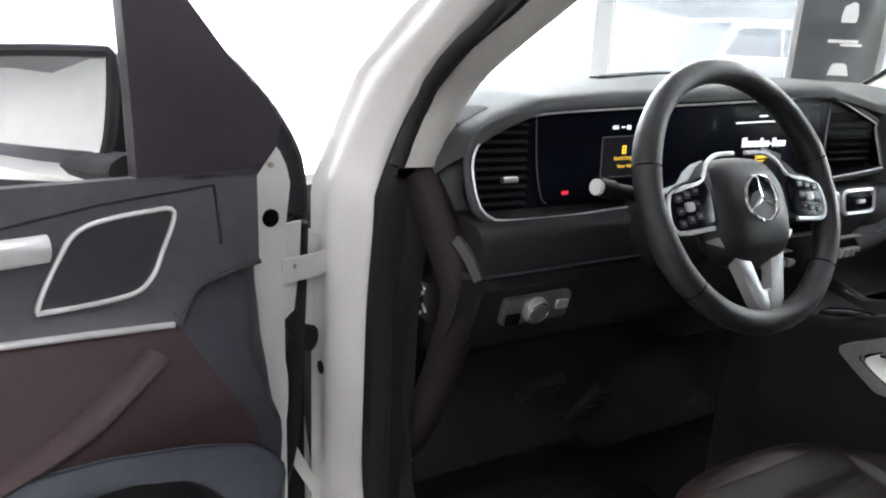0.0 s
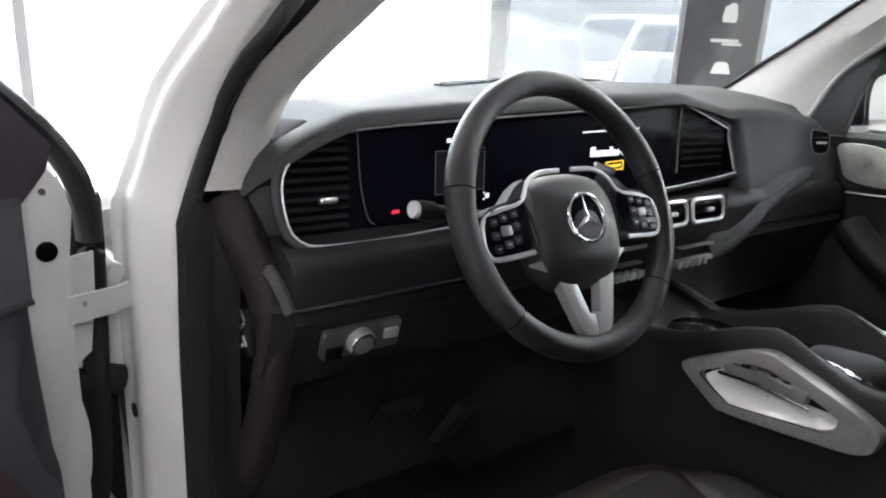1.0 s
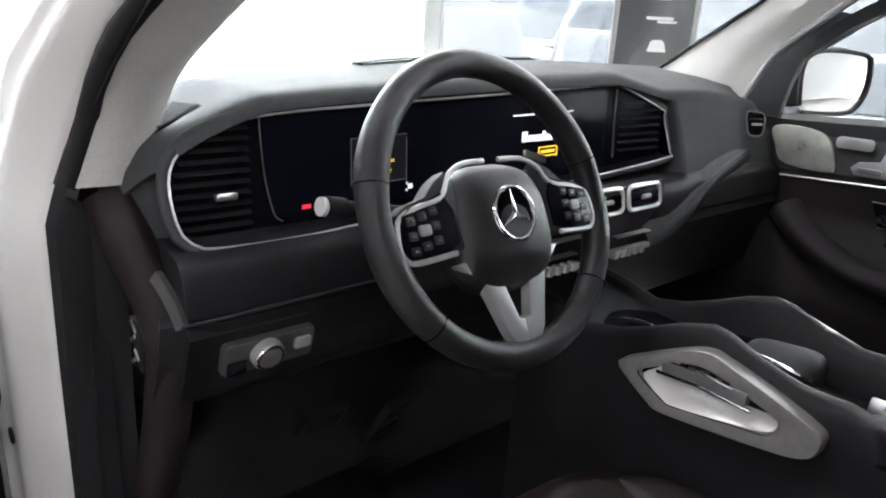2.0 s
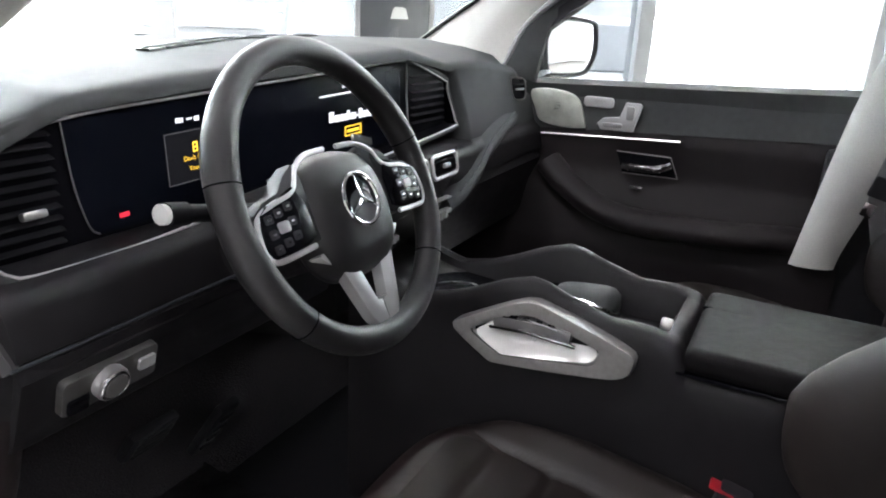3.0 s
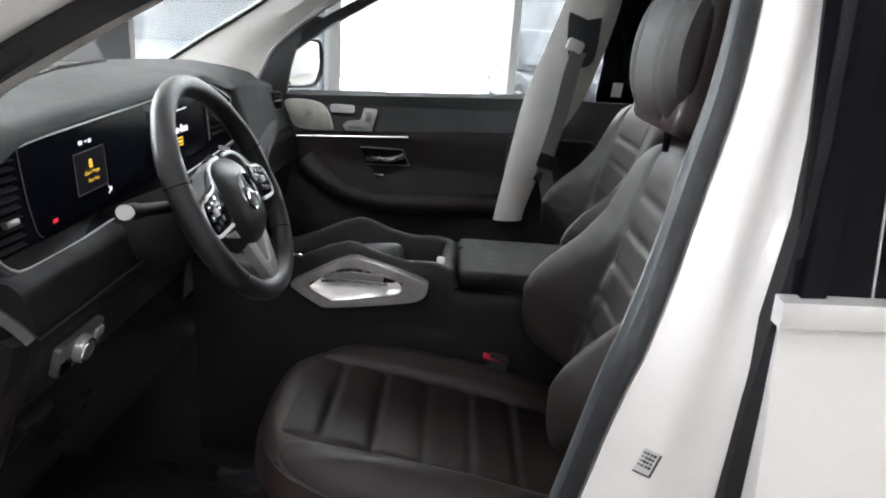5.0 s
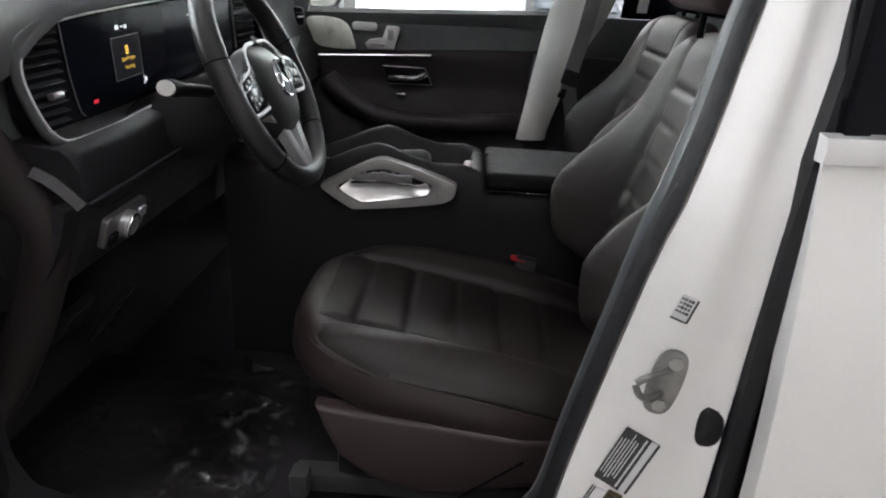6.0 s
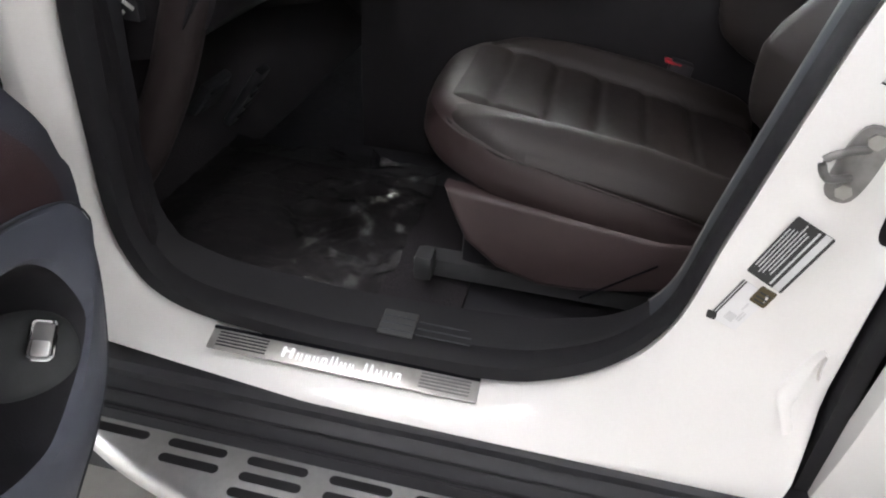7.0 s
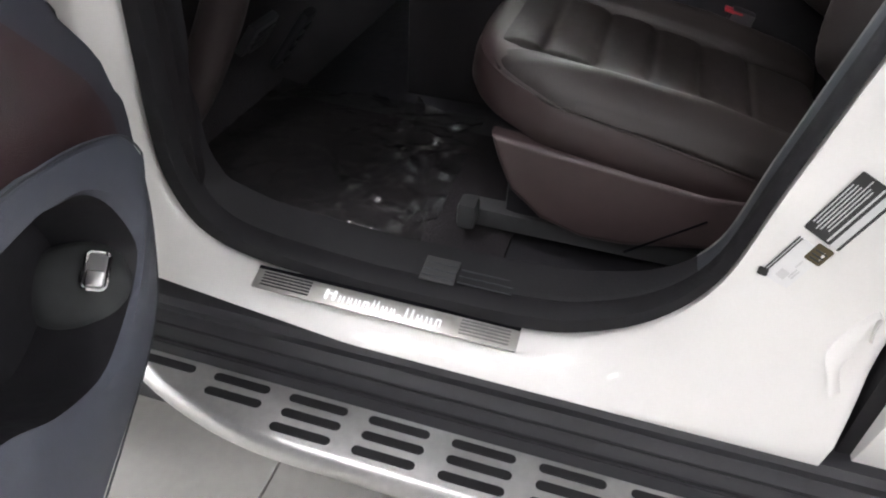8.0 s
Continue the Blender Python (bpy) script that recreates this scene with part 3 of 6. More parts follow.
for z, x in ((0.4305, -0.930), (0.4145, -0.946)):
    part("cladding_rib", tube([(x, 0.60, z - 0.002), (x, -0.4, z), (x, -1.50, z + 0.002)], 0.0024, 6), SEALM, car)


def board_edge(y):
    return -1.052 + 0.062 * max(0.0, (y - 0.02) / 0.27) ** 2


rb = []
ys = [0.36 - 0.035 * k for k in range(0, 58)]
for y in ys:
    e = board_edge(y)
    rb.append([V((-0.945, y, 0.400)), V((e + 0.012, y, 0.400)), V((e + 0.002, y, 0.396)), V((e - 0.006, y, 0.386)), V((e - 0.006, y, 0.372)), V((e + 0.006, y, 0.362)), V((-0.945, y, 0.362))])
board = part("running_board", loft(rb), BOARD, car, "brushed metal running board with black rubber slots")
for row, (x, sh) in enumerate(((-0.974, 0.0), (-1.0, 0.0), (-1.026, 0.004))):
    for k in range(-2, 14):
        y0 = 0.059 - 0.119 * k + sh
        y1 = y0 - 0.088
        if x < board_edge(max(y0, 0)) + 0.012 or y0 > 0.30:
            continue
        arc = [math.pi / 2 - math.pi / 6 * i for i in range(7)]
        pill = [(0.037 + 0.007 * math.cos(c), 0.007 * math.sin(c)) for c in arc] + [(-0.037 - 0.007 * math.cos(c), -0.007 * math.sin(c)) for c in arc]
        bm = slab(pill[::-1], 0.004, axes((x, (y0 + y1) / 2, 0.398), (0, 1, 0), (-1, 0, 0)), 0.001, 1)
        part("slot_pad", bm, SEALM, board)


# ---- dashboard ----
TOPZ = [(-0.745, 1.135), (-0.71, 1.176), (-0.68, 1.200), (-0.64, 1.222), (-0.60, 1.238), (-0.567, 1.249), (-0.40, 1.261), (-0.15, 1.272), (0.135, 1.281), (0.22, 1.266), (0.31, 1.25), (0.45, 1.25), (0.547, 1.242), (0.66, 1.225), (0.745, 1.20)]
CROWN = [(-0.745, 1.150), (-0.70, 1.186), (-0.62, 1.226), (-0.56, 1.252), (-0.43, 1.267), (-0.286, 1.277), (-0.12, 1.287), (0.25, 1.290), (0.50, 1.286), (0.66, 1.265), (0.745, 1.225)]
FACEY = [(-0.745, 0.30), (-0.725, 0.258), (-0.69, 0.226), (0.30, 0.226), (0.34, 0.226), (0.42, 0.214), (0.50, 0.208), (0.66, 0.212), (0.745, 0.232)]


def dash_ring(x):
    tz = lerp_table(TOPZ, x)[0]
    fy = lerp_table(FACEY, x)[0]
    k = lerp_table([(-0.745, 0.0), (-0.69, 1.0), (0.314, 1.0), (0.344, 0.0), (0.745, 0.0)], x)[0]
    back = 0.72 - 0.24 * abs(x / 0.745) ** 3
    low = 0.90 if x < -0.16 else 0.84
    e = max(0.0, min(1.0, (-0.69 - x) / 0.055))
    fall = 0.035 * max(0.0, abs(x) - 0.55) / 0.2
    cr = lerp_table(CROWN, x)[0]
    deep = lambda f: fy + (back - fy) * f
    pts = [(back, cr - 0.045 - fall), (deep(0.86), cr - 0.018 - 0.6 * fall), (deep(0.62), cr - 0.003), (deep(0.42), cr), (deep(0.20), tz + (cr - tz) * 0.65), (fy + 0.036, tz + 0.002), (fy + 0.009, tz - 0.001), (fy, tz - 0.009), (fy - 0.002, tz - 0.020),
           (fy + 0.020 * k, tz - 0.029), (0.213 - 0.016 * (1 - k) + 0.034 * k + 0.09 * e, 1.150), (0.190 - 0.01 * (1 - k) + 0.050 * k + 0.08 * e, 1.086), (0.172 + 0.05 * e, 1.078), (0.161 + 0.04 * e, 1.068), (0.160, 1.054), (0.153, 1.024), (0.152, 1.014),
           (0.160, 1.009), (0.157, 0.998), (0.152, 0.990), (0.178, 0.925), (0.190, low), (0.26, low - 0.05), (0.45, low - 0.09), (0.70, low - 0.09)]
    return [V((x, y, z)) for y, z in pts]


def dash_top(x, y):
    """The height of the dashboard's top at a place."""
    r = dash_ring(x)[:6]
    for a, b in zip(r, r[1:]):
        if b.y <= y <= a.y:
            return b.z + (a.z - b.z) * (y - b.y) / (a.y - b.y)
    return r[-1].z if y < r[-1].y else r[0].z


def dash_upper(x):
    r = dash_ring(x)
    return r[:12] + [V((x, 0.30, 1.082)), V((x, r[0].y, 1.10))]


def dash_lower(x):
    r = dash_ring(x)
    return [V((x, 0.31, 1.082))] + r[11:]


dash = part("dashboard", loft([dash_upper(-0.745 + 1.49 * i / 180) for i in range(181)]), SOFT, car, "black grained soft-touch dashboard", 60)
# The darker skin carries the shade below the dashboard top.
part("lower_dashboard", loft([dash_lower(-0.700 + 1.445 * i / 180) for i in range(181)]), SOFTD, dash, "lower dashboard, its black deepened for shade", 50)
PN = V((0, 1, -0.05)).normalized()
PM = axes((0, 0.2425, 1.15), (1, 0, 0), (0, 0.05, 1))  # u along x, v up the panel, w towards the driver
KV = math.sqrt(1 + 0.05 ** 2)


def pan(x, z, lift=0.0):
    """A place on the upright screen panel."""
    return V((x, 0.2425 + 0.05 * (z - 1.15), z)) - PN * lift


def pan_rim(x, z):
    """A place on the slanting frame round the screens."""
    return V((x, min(0.215 + 0.35 * (z - 1.15), 0.2300), z))


def pv(x, z):
    return (x, (z - 1.15) * KV)


def panel_slab(outline, depth, lift, bevel=0.001):
    return slab([pv(x, z) for x, z in outline], depth, PM @ Matrix.Translation((0, 0, lift)), bevel)


PANEL = [(-0.690, 1.154), (-0.677, 1.182), (-0.644, 1.206), (-0.569, 1.225), (-0.403, 1.235), (-0.159, 1.246), (0.135, 1.260), (0.16, 1.256), (0.300, 1.212), (0.312, 1.20), (0.318, 1.128), (0.306, 1.118), (0.10, 1.104), (-0.15, 1.092), (-0.437, 1.083), (-0.532, 1.079), (-0.645, 1.080), (-0.675, 1.089), (-0.688, 1.11)]
part("instrument_panel", panel_slab(PANEL, 0.010, 0.0, 0.003), PANELM, dash, "gloss black panel with two screens")
rim_line = smooth_line([(x, 0, z) for x, z in PANEL], 160, True)
rim_front = [pan_rim(p.x, p.z) for p in rim_line]
part("panel_trim", tube([p + V((0, -0.0012, 0)) for p in rim_front], 0.0018, 8, True, None, (0, 1, 0)), SPOKEM, dash, "thin bright metal outline")
lip = []
for k, p in enumerate(rim_line):
    d = (rim_line[(k + 1) % 160] - rim_line[k - 1]).normalized()
    side_ = V((-d.z, 0, d.x))
    side_ = side_ if side_.dot(p - V((-0.2, 0, 1.165))) > 0 else -side_
    lip.append(pan_rim(p.x, p.z) + side_ * 0.0062 + V((0, 0.0035, 0)))
part("panel_lip", tube(lip, 0.0062, 10, True, None, (0, 1, 0)), SOFT, dash, "padded black lip round the screens")
part("panel_well", ribbon_loop([rim_front, [V((p.x * 0.998, 0.236, p.z)) for p in rim_line]]), PANELM, dash, "black inner edge of the screen frame")
SCR = [(-0.572, 1.221), (-0.570, 1.18), (-0.566, 1.14), (-0.556, 1.10), (-0.545, 1.090), (-0.30, 1.094), (0.11, 1.112), (0.125, 1.13), (0.122, 1.24), (0.11, 1.25), (-0.15, 1.240), (-0.40, 1.230)]
part("screen", panel_slab(SCR[::-1], 0.004, 0.0095), SCREEN, dash, "dark glass double screen")
part("screen_edge", tube(smooth_line([pan(x, z, 0.0135) for x, z in [(-0.572, 1.221), (-0.570, 1.18), (-0.566, 1.14), (-0.556, 1.10), (-0.545, 1.090)]], 30), 0.0010, 8), DSILV, dash, "thin bright rim of the screen")


# the air vents at both ends of the panel
def vent(x0, x1, zs, slope, thumb):
    for z in zs:
        a, b = x0, x1
        if x0 < 0:
            a = max(x0, lerp_table([(1.08, -0.655), (1.09, -0.672), (1.11, -0.684), (1.154, -0.686), (1.182, -0.673), (1.206, -0.636), (1.225, -0.58)], z)[0] + 0.004)
        else:
            b = min(x1, lerp_table([(1.12, 0.306), (1.20, 0.306), (1.212, 0.288), (1.24, 0.20), (1.256, 0.15)], z)[0] - 0.004)
        if b - a < 0.02:
            continue
        m = axes(pan((a + b) / 2, z, 0.0135), (1, 0, slope), (0, 0.9, 0.35))
        part("slat", rbox((b - a, 0.010, 0.0016), m, 0.0006, 1), SLATM, dash)
    if thumb:
        part("vent_slider", rbox((0.027, 0.009, 0.010), axes(pan(-0.622, 1.131, 0.022), (1, 0, 0), (0, 0.35, 1)), 0.003), SATIN, dash, "bright metal vent slider")


vent(-0.69, -0.587, [1.095, 1.108, 1.121, 1.134, 1.147, 1.160, 1.173, 1.186, 1.199, 1.211], 0.0, True)
vent(0.165, 0.312, [1.135, 1.150, 1.165, 1.180, 1.195, 1.210, 1.225], 0.0, False)
part("vent_edge", tube([pan(0.155, 1.123, 0.012), pan(0.150, 1.19, 0.012), pan(0.152, 1.25, 0.012)], 0.002, 6), SILVER, dash)

# what the screens show
AMBER = mat("amber_display", (0.3, 0.2, 0.02), 0.4, emit=(1.0, 0.62, 0.05, 0.22))
WHITED = mat("white_display", (0.4, 0.4, 0.4), 0.4, emit=(0.9, 0.93, 1.0, 0.20))
REDD = mat("red_display", (0.4, 0.02, 0.02), 0.4, emit=(1.0, 0.04, 0.08, 0.12))
FIELDL = mat("field_outline", (0.03, 0.03, 0.03), 0.4, emit=(0.6, 0.6, 0.65, 0.018))
GREYD = mat("grey_display", (0.006, 0.006, 0.007), 0.3, spec=0.03, emit=(0.5, 0.5, 0.6, 0.0025))


def bar(x0, x1, z0, z1, material, name="display_mark", lift=0.0136):
    tilt = 0.03
    return part(name, panel_slab([(x0, z0), (x1, z0 + tilt * (x1 - x0)), (x1, z1 + tilt * (x1 - x0)), (x0, z1)], 0.0006, lift, 0), material, dash)


def words(text, x, z, size, material, name):
    cu = bpy.data.curves.new("writing", "FONT")
    cu.body, cu.size, cu.align_x, cu.align_y = text, size, "CENTER", "CENTER"
    ob = bpy.data.objects.new("writing", cu)
    scene.collection.objects.link(ob)
    me = bpy.data.meshes.new_from_object(ob.evaluated_get(bpy.context.evaluated_depsgraph_get()))
    bpy.data.objects.remove(ob)
    me.transform(axes(pan(x, z, 0.0146), (1, 0, 0.03), (0, 0.05, 1)))
    me.materials.append(material)
    t = new(name, me)
    t.parent = dash
    return t


bar(-0.441, -0.346, 1.124, 1.190, GREYD, "message_field")
for x0, x1, z0, z1 in ((-0.441, -0.346, 1.1885, 1.1895), (-0.441, -0.346, 1.1240, 1.1248), (-0.4412, -0.4402, 1.124, 1.190), (-0.3468, -0.3460, 1.121, 1.187)):
    bar(x0, x1, z0, z1, FIELDL, "field_edge", 0.0144)
words("Don't Forget", -0.391, 1.1555, 0.0088, AMBER, "message_text")
words("Your Key", -0.389, 1.1425, 0.0088, AMBER, "message_text")
for x0, x1, z0, z1 in ((-0.3975, -0.3955, 1.163, 1.1745), (-0.3915, -0.3895, 1.163, 1.1745), (-0.3975, -0.3895, 1.1735, 1.1755), (-0.3975, -0.3895, 1.1625, 1.1645), (-0.3955, -0.3915, 1.168, 1.170)):
    bar(x0, x1, z0, z1, AMBER, "key_symbol", 0.0146)
bar(-0.5165, -0.5035, 1.102, 1.1075, REDD, "warning_mark")
for a, b in ((-0.420, -0.4165), (-0.4155, -0.412), (-0.4105, -0.4085), (-0.402, -0.394), (-0.390, -0.3865), (-0.3855, -0.382)):
    bar(a, b, 1.2015 if b - a < 0.006 else 1.204, 1.2075 if b - a < 0.006 else 1.206, WHITED)
for dx, dz, w, h in ((0.0, 0.004, 0.0025, 0.003), (0.0, -0.006, 0.0025, 0.003), (0.004, -0.003, 0.0075, 0.007)):
    bar(-0.346 + dx, -0.346 + dx + w, 1.115 + dz, 1.115 + dz + h, WHITED)
bar(-0.127, 0.025, 1.2085, 1.2108, WHITED)
bar(-0.064, -0.040, 1.2205, 1.2235, WHITED)
x = -0.104
for w, h in ((0.013, 0.017), (0.008, 0.011), (0.006, 0.011), (0.007, 0.011), (0.008, 0.011), (0.008, 0.016), (0.008, 0.011), (0.006, 0.011), (0.006, 0.003), (0.011, 0.016), (0.008, 0.011), (0.008, 0.011), (0.007, 0.011)):
    bar(x, x + w, 1.166 if h > 0.004 else 1.170, 1.166 + h if h > 0.004 else 1.173, WHITED, "display_word")
    x += w + 0.0018
for x0, x1, z0, z1 in ((-0.062, -0.013, 1.1535, 1.1555), (-0.062, -0.013, 1.1385, 1.1405), (-0.062, -0.0595, 1.1385, 1.1555), (-0.0155, -0.013, 1.1385, 1.1555), (-0.056, -0.020, 1.1445, 1.1495)):
    bar(x0, x1, z0, z1, AMBER, "display_button", 0.0142)

# side vents, demister slots, seams on the dashboard
tri = [V((x, y, dash_top(x, y))) for x, y in ((-0.676, 0.288), (-0.617, 0.293), (-0.624, 0.374))]
tn = (tri[1] - tri[0]).cross(tri[2] - tri[0]).normalized()
if tn.z < 0:
    tn = -tn
lift = V((0, 0, 0.0005))
part("side_vent", loft([[p + lift for p in tri], [p + lift + V((0, 0, 0.001)) for p in tri]]), PIANO, dash, "triangular black demister vent")
for k in range(7):
    f = (k + 0.7) / 7.6
    a = tri[2].lerp(tri[0], f)
    b = tri[2].lerp(tri[1], f)
    part("slat", tube([a + V((0, 0, 0.0022)), b + V((0, 0, 0.0022))], 0.0021, 6), GREYL, dash)
for x0, x1 in ((-0.31, -0.07), (-0.05, 0.19)):
    line = [(x, 0.412 + 0.16 * (x + 0.31), dash_top(x, 0.412 + 0.16 * (x + 0.31)) + 0.002) for x in [x0 + (x1 - x0) * k / 12 for k in range(13)]]
    slot = part("demister_slot", sweep(line, [(-0.013, -0.006), (0.013, -0.006), (0.012, 0.0015), (-0.012, 0.0015)]), PIANO, dash, "black demister slot")
    part("slat", tube([V(p) + V((0, 0.001, 0.002)) for p in line], 0.0016, 6), SOFT, slot)
EV = axes((0.650, 0.204, 1.170), (0.93, -0.36, 0), (0.0, 0.2, 1))
EVO = [(p.x, p.y) for p in smooth_line([(-0.026, 0.026, 0), (0.0, 0.028, 0), (0.024, 0.022, 0), (0.024, -0.014, 0), (0.012, -0.026, 0), (-0.02, -0.020, 0)], 30, True)][::-1]
part("end_vent", slab(EVO, 0.012, EV, 0.002), PIANO, dash, "small end vent with a bright frame")
part("vent_frame", tube([EV @ V((u, v, 0.012)) for u, v in EVO], 0.0022, 6, True, None, (0, 1, 0)), DSILV, dash)
part("slat", rbox((0.030, 0.005, 0.006), EV @ Matrix.Translation((0.004, 0.0, 0.013)), 0.0015, 1), SATIN, dash)
part("slat", rbox((0.036, 0.003, 0.006), EV @ Matrix.Translation((0.0, 0.012, 0.013)), 0.001, 1), CLAD, dash)
# The cap's paler grey holds the light that falls on it.
CAPM = mat("lit_cap_plastic", (0.075, 0.073, 0.076), 0.4, 0.2, grain=0.08, stain=0.08)
ROLLM = mat("brown_black_roll", (0.021, 0.0155, 0.0160), 0.5, spec=0.25, grain=0.12, bump=0.3, bscale=900, stain=0.1)
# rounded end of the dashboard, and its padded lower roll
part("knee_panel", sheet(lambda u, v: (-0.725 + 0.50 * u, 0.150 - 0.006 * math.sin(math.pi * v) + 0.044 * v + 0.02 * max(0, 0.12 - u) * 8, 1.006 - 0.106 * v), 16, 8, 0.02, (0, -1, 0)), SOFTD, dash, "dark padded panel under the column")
part("knee_edge", tube(smooth_line([(-0.712, 0.143, 1.014), (-0.60, 0.142, 1.016), (-0.50, 0.142, 1.018), (-0.25, 0.142, 1.02)], 20), 0.0018, 6), LINER, dash, "satin edge line")
part("dash_end", sweep(smooth_line([(-0.735, 0.290, 1.130), (-0.724, 0.262, 1.085), (-0.712, 0.248, 1.045), (-0.704, 0.229, 1.010), (-0.700, 0.214, 0.978), (-0.698, 0.214, 0.943), (-0.698, 0.235, 0.885), (-0.698, 0.265, 0.81), (-0.698, 0.33, 0.69), (-0.698, 0.40, 0.60)], 40), circle(0.032, 20, 1.0, 0.9), up=(1, 0, 0)), ROLLM, dash, "rounded brown-black end roll of the dashboard")
part("dash_end_cap", sweep(smooth_line([(-0.712, 0.212, 1.052), (-0.709, 0.192, 1.040), (-0.706, 0.172, 1.022), (-0.704, 0.158, 1.006)], 14), [(-0.008, -0.004), (0.008, -0.004), (0.007, 0.004), (-0.007, 0.004)], up=(-1, -0.4, 0.3)), CAPM, dash, "end cap of the knee panel, greyed to look lit")
# light switch plate
KM = axes((-0.602, 0.164, 0.954), (1, 0, 0), (0, -0.28, 0.96))
def rrect(w, h, r, n=4):
    out = []
    for cx, cy, a0 in ((w / 2 - r, h / 2 - r, 0), (-w / 2 + r, h / 2 - r, 90), (-w / 2 + r, -h / 2 + r, 180), (w / 2 - r, -h / 2 + r, 270)):
        out += [(cx + r * math.cos(radians(a0 + 90 * k / n)), cy + r * math.sin(radians(a0 + 90 * k / n))) for k in range(n + 1)]
    return out
SWPL = mat("brushed_switch_plate", (0.24, 0.235, 0.23), 0.32, 0.8, grain=0.15, scale=60, stain=0.15, sscale=25)
part("light_switch", slab(rrect(0.120, 0.046, 0.007), 0.010, KM, 0.003), SWPL, dash, "grey light switch plate with a round knob")
part("knob_ring", tube([KM @ Matrix.Translation((-0.006, 0.002, 0.0225)) @ V((0.0165 * math.cos(math.pi * k / 16), 0.0165 * math.sin(math.pi * k / 16), 0)) for k in range(32)], 0.0018, 6, True, None, tuple(KM.to_3x3() @ V((0, 0, 1)))), CHROME, dash, "chrome ring of the knob")
part("knob", disc(0.0205, 0.016, KM @ Matrix.Translation((-0.006, 0.002, 0.006)), 32, 0.004), SILVER, dash, "round metal light knob")
part("knob_face", disc(0.014, 0.003, KM @ Matrix.Translation((-0.006, 0.002, 0.0215)), 24, 0.001), DSILV, dash)
part("button", slab(rrect(0.024, 0.018, 0.003), 0.004, KM @ Matrix.Translation((-0.043, -0.010, 0.011)), 0.001), PIANO, dash, "black button")
part("button", slab(rrect(0.022, 0.016, 0.003), 0.004, KM @ Matrix.Translation((0.042, 0.005, 0.011)), 0.001), SPOKEM, dash, "pale button")
# bonnet release in the side panel
rel = part("bonnet_release", rbox((0.018, 0.044, 0.066), pose(-0.706, 0.302, 0.932), 0.004), CLAD, car, "black bonnet release with a white symbol")
for k, (dy, dz, s) in enumerate(((0.0, 0.018, 0.016), (0.004, 0.004, 0.020), (-0.005, -0.010, 0.014), (0.006, -0.02, 0.012))):
    part("symbol", rbox((0.002, s * 1.2, 0.005), pose(-0.7160, 0.299 + dy * 1.3, 0.934 + dz * 1.3, 35 * (-1) ** k, 0, 0), 0), WHITEPL, rel)

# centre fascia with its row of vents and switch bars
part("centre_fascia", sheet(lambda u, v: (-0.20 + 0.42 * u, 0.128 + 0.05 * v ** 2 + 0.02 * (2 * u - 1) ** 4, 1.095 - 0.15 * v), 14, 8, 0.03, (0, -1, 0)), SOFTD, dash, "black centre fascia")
for x0, x1 in ((-0.150, -0.052), (-0.043, 0.056), (0.065, 0.170)):
    cm = axes(((x0 + x1) / 2, 0.130, 1.073), (1, 0, 0), (0, 0.2, 1))
    w = x1 - x0
    part("centre_vent", slab(rrect(w - 0.012, 0.036, 0.008), 0.004, cm, 0.001), PIANO, dash, "black air vent")
    part("vent_ring", tube([cm @ V((u, v, 0.006)) for u, v in rrect(w - 0.008, 0.042, 0.012, 5)], 0.0042, 8, True, None, (0, 1, 0)), BRIGHT, dash, "bright metal vent surround")
    for z in (-0.008, 0.004):
        part("slat", rbox((w - 0.016, 0.012, 0.003), cm @ Matrix.Translation((0, z, 0.006)), 0.001, 1), PIANO, dash)
    part("vent_slider", rbox((0.022, 0.008, 0.008), cm @ Matrix.Translation((0.0, 0.0, 0.010)), 0.002), SATIN, dash)
for x0, x1, z, s in ((-0.136, 0.03, 1.020, 0.004), (-0.126, -0.036, 0.969, 0.012), (0.04, 0.168, 0.974, 0.010), (0.06, 0.165, 1.002, 0.003), (-0.13, -0.05, 0.992, 0.003)):
    part("switch_bar", rbox((x1 - x0, 0.014, s), pose((x0 + x1) / 2, 0.135, z), 0.003), BRIGHT if s > 0.005 else SILVER, dash, "bright metal switch bar")
for x in (-0.118, -0.098, -0.078, -0.058, 0.06, 0.08, 0.10, 0.12, 0.14):
    part("toggle", rbox((0.012, 0.016, 0.016), pose(x, 0.132, 0.971), 0.003), BRIGHT, dash)
# ledge of the passenger side
ledge = smooth_line([(0.17, 0.132, 0.972), (0.24, 0.132, 0.984), (0.32, 0.138, 1.012), (0.40, 0.150, 1.050), (0.50, 0.162, 1.080), (0.60, 0.176, 1.098), (0.72, 0.206, 1.112)], 40)
LEDGE = [(0.11, 0.075), (0.05, 0.050), (0.018, 0.026), (0.004, 0.012), (0.0, 0.0), (0.004, -0.012), (0.018, -0.022), (0.10, -0.03)]
part("dash_ledge", loft([[p + V((0, y, z)) for y, z in LEDGE] for p in ledge]), SOFT, dash, "padded ledge with a stitched seam")
part("ledge_seam", tube([p + V((0, 0.0085, 0.0175)) for p in ledge[4:-3]], 0.0014, 6), LINER, dash)
part("glove_box", sheet(lambda u, v: (0.16 + 0.58 * u, 0.19 + 0.10 * v ** 2, 1.06 - 0.26 * v), 12, 8, 0.03, (0, -1, 0)), SOFTD, dash, "black glove box lid")

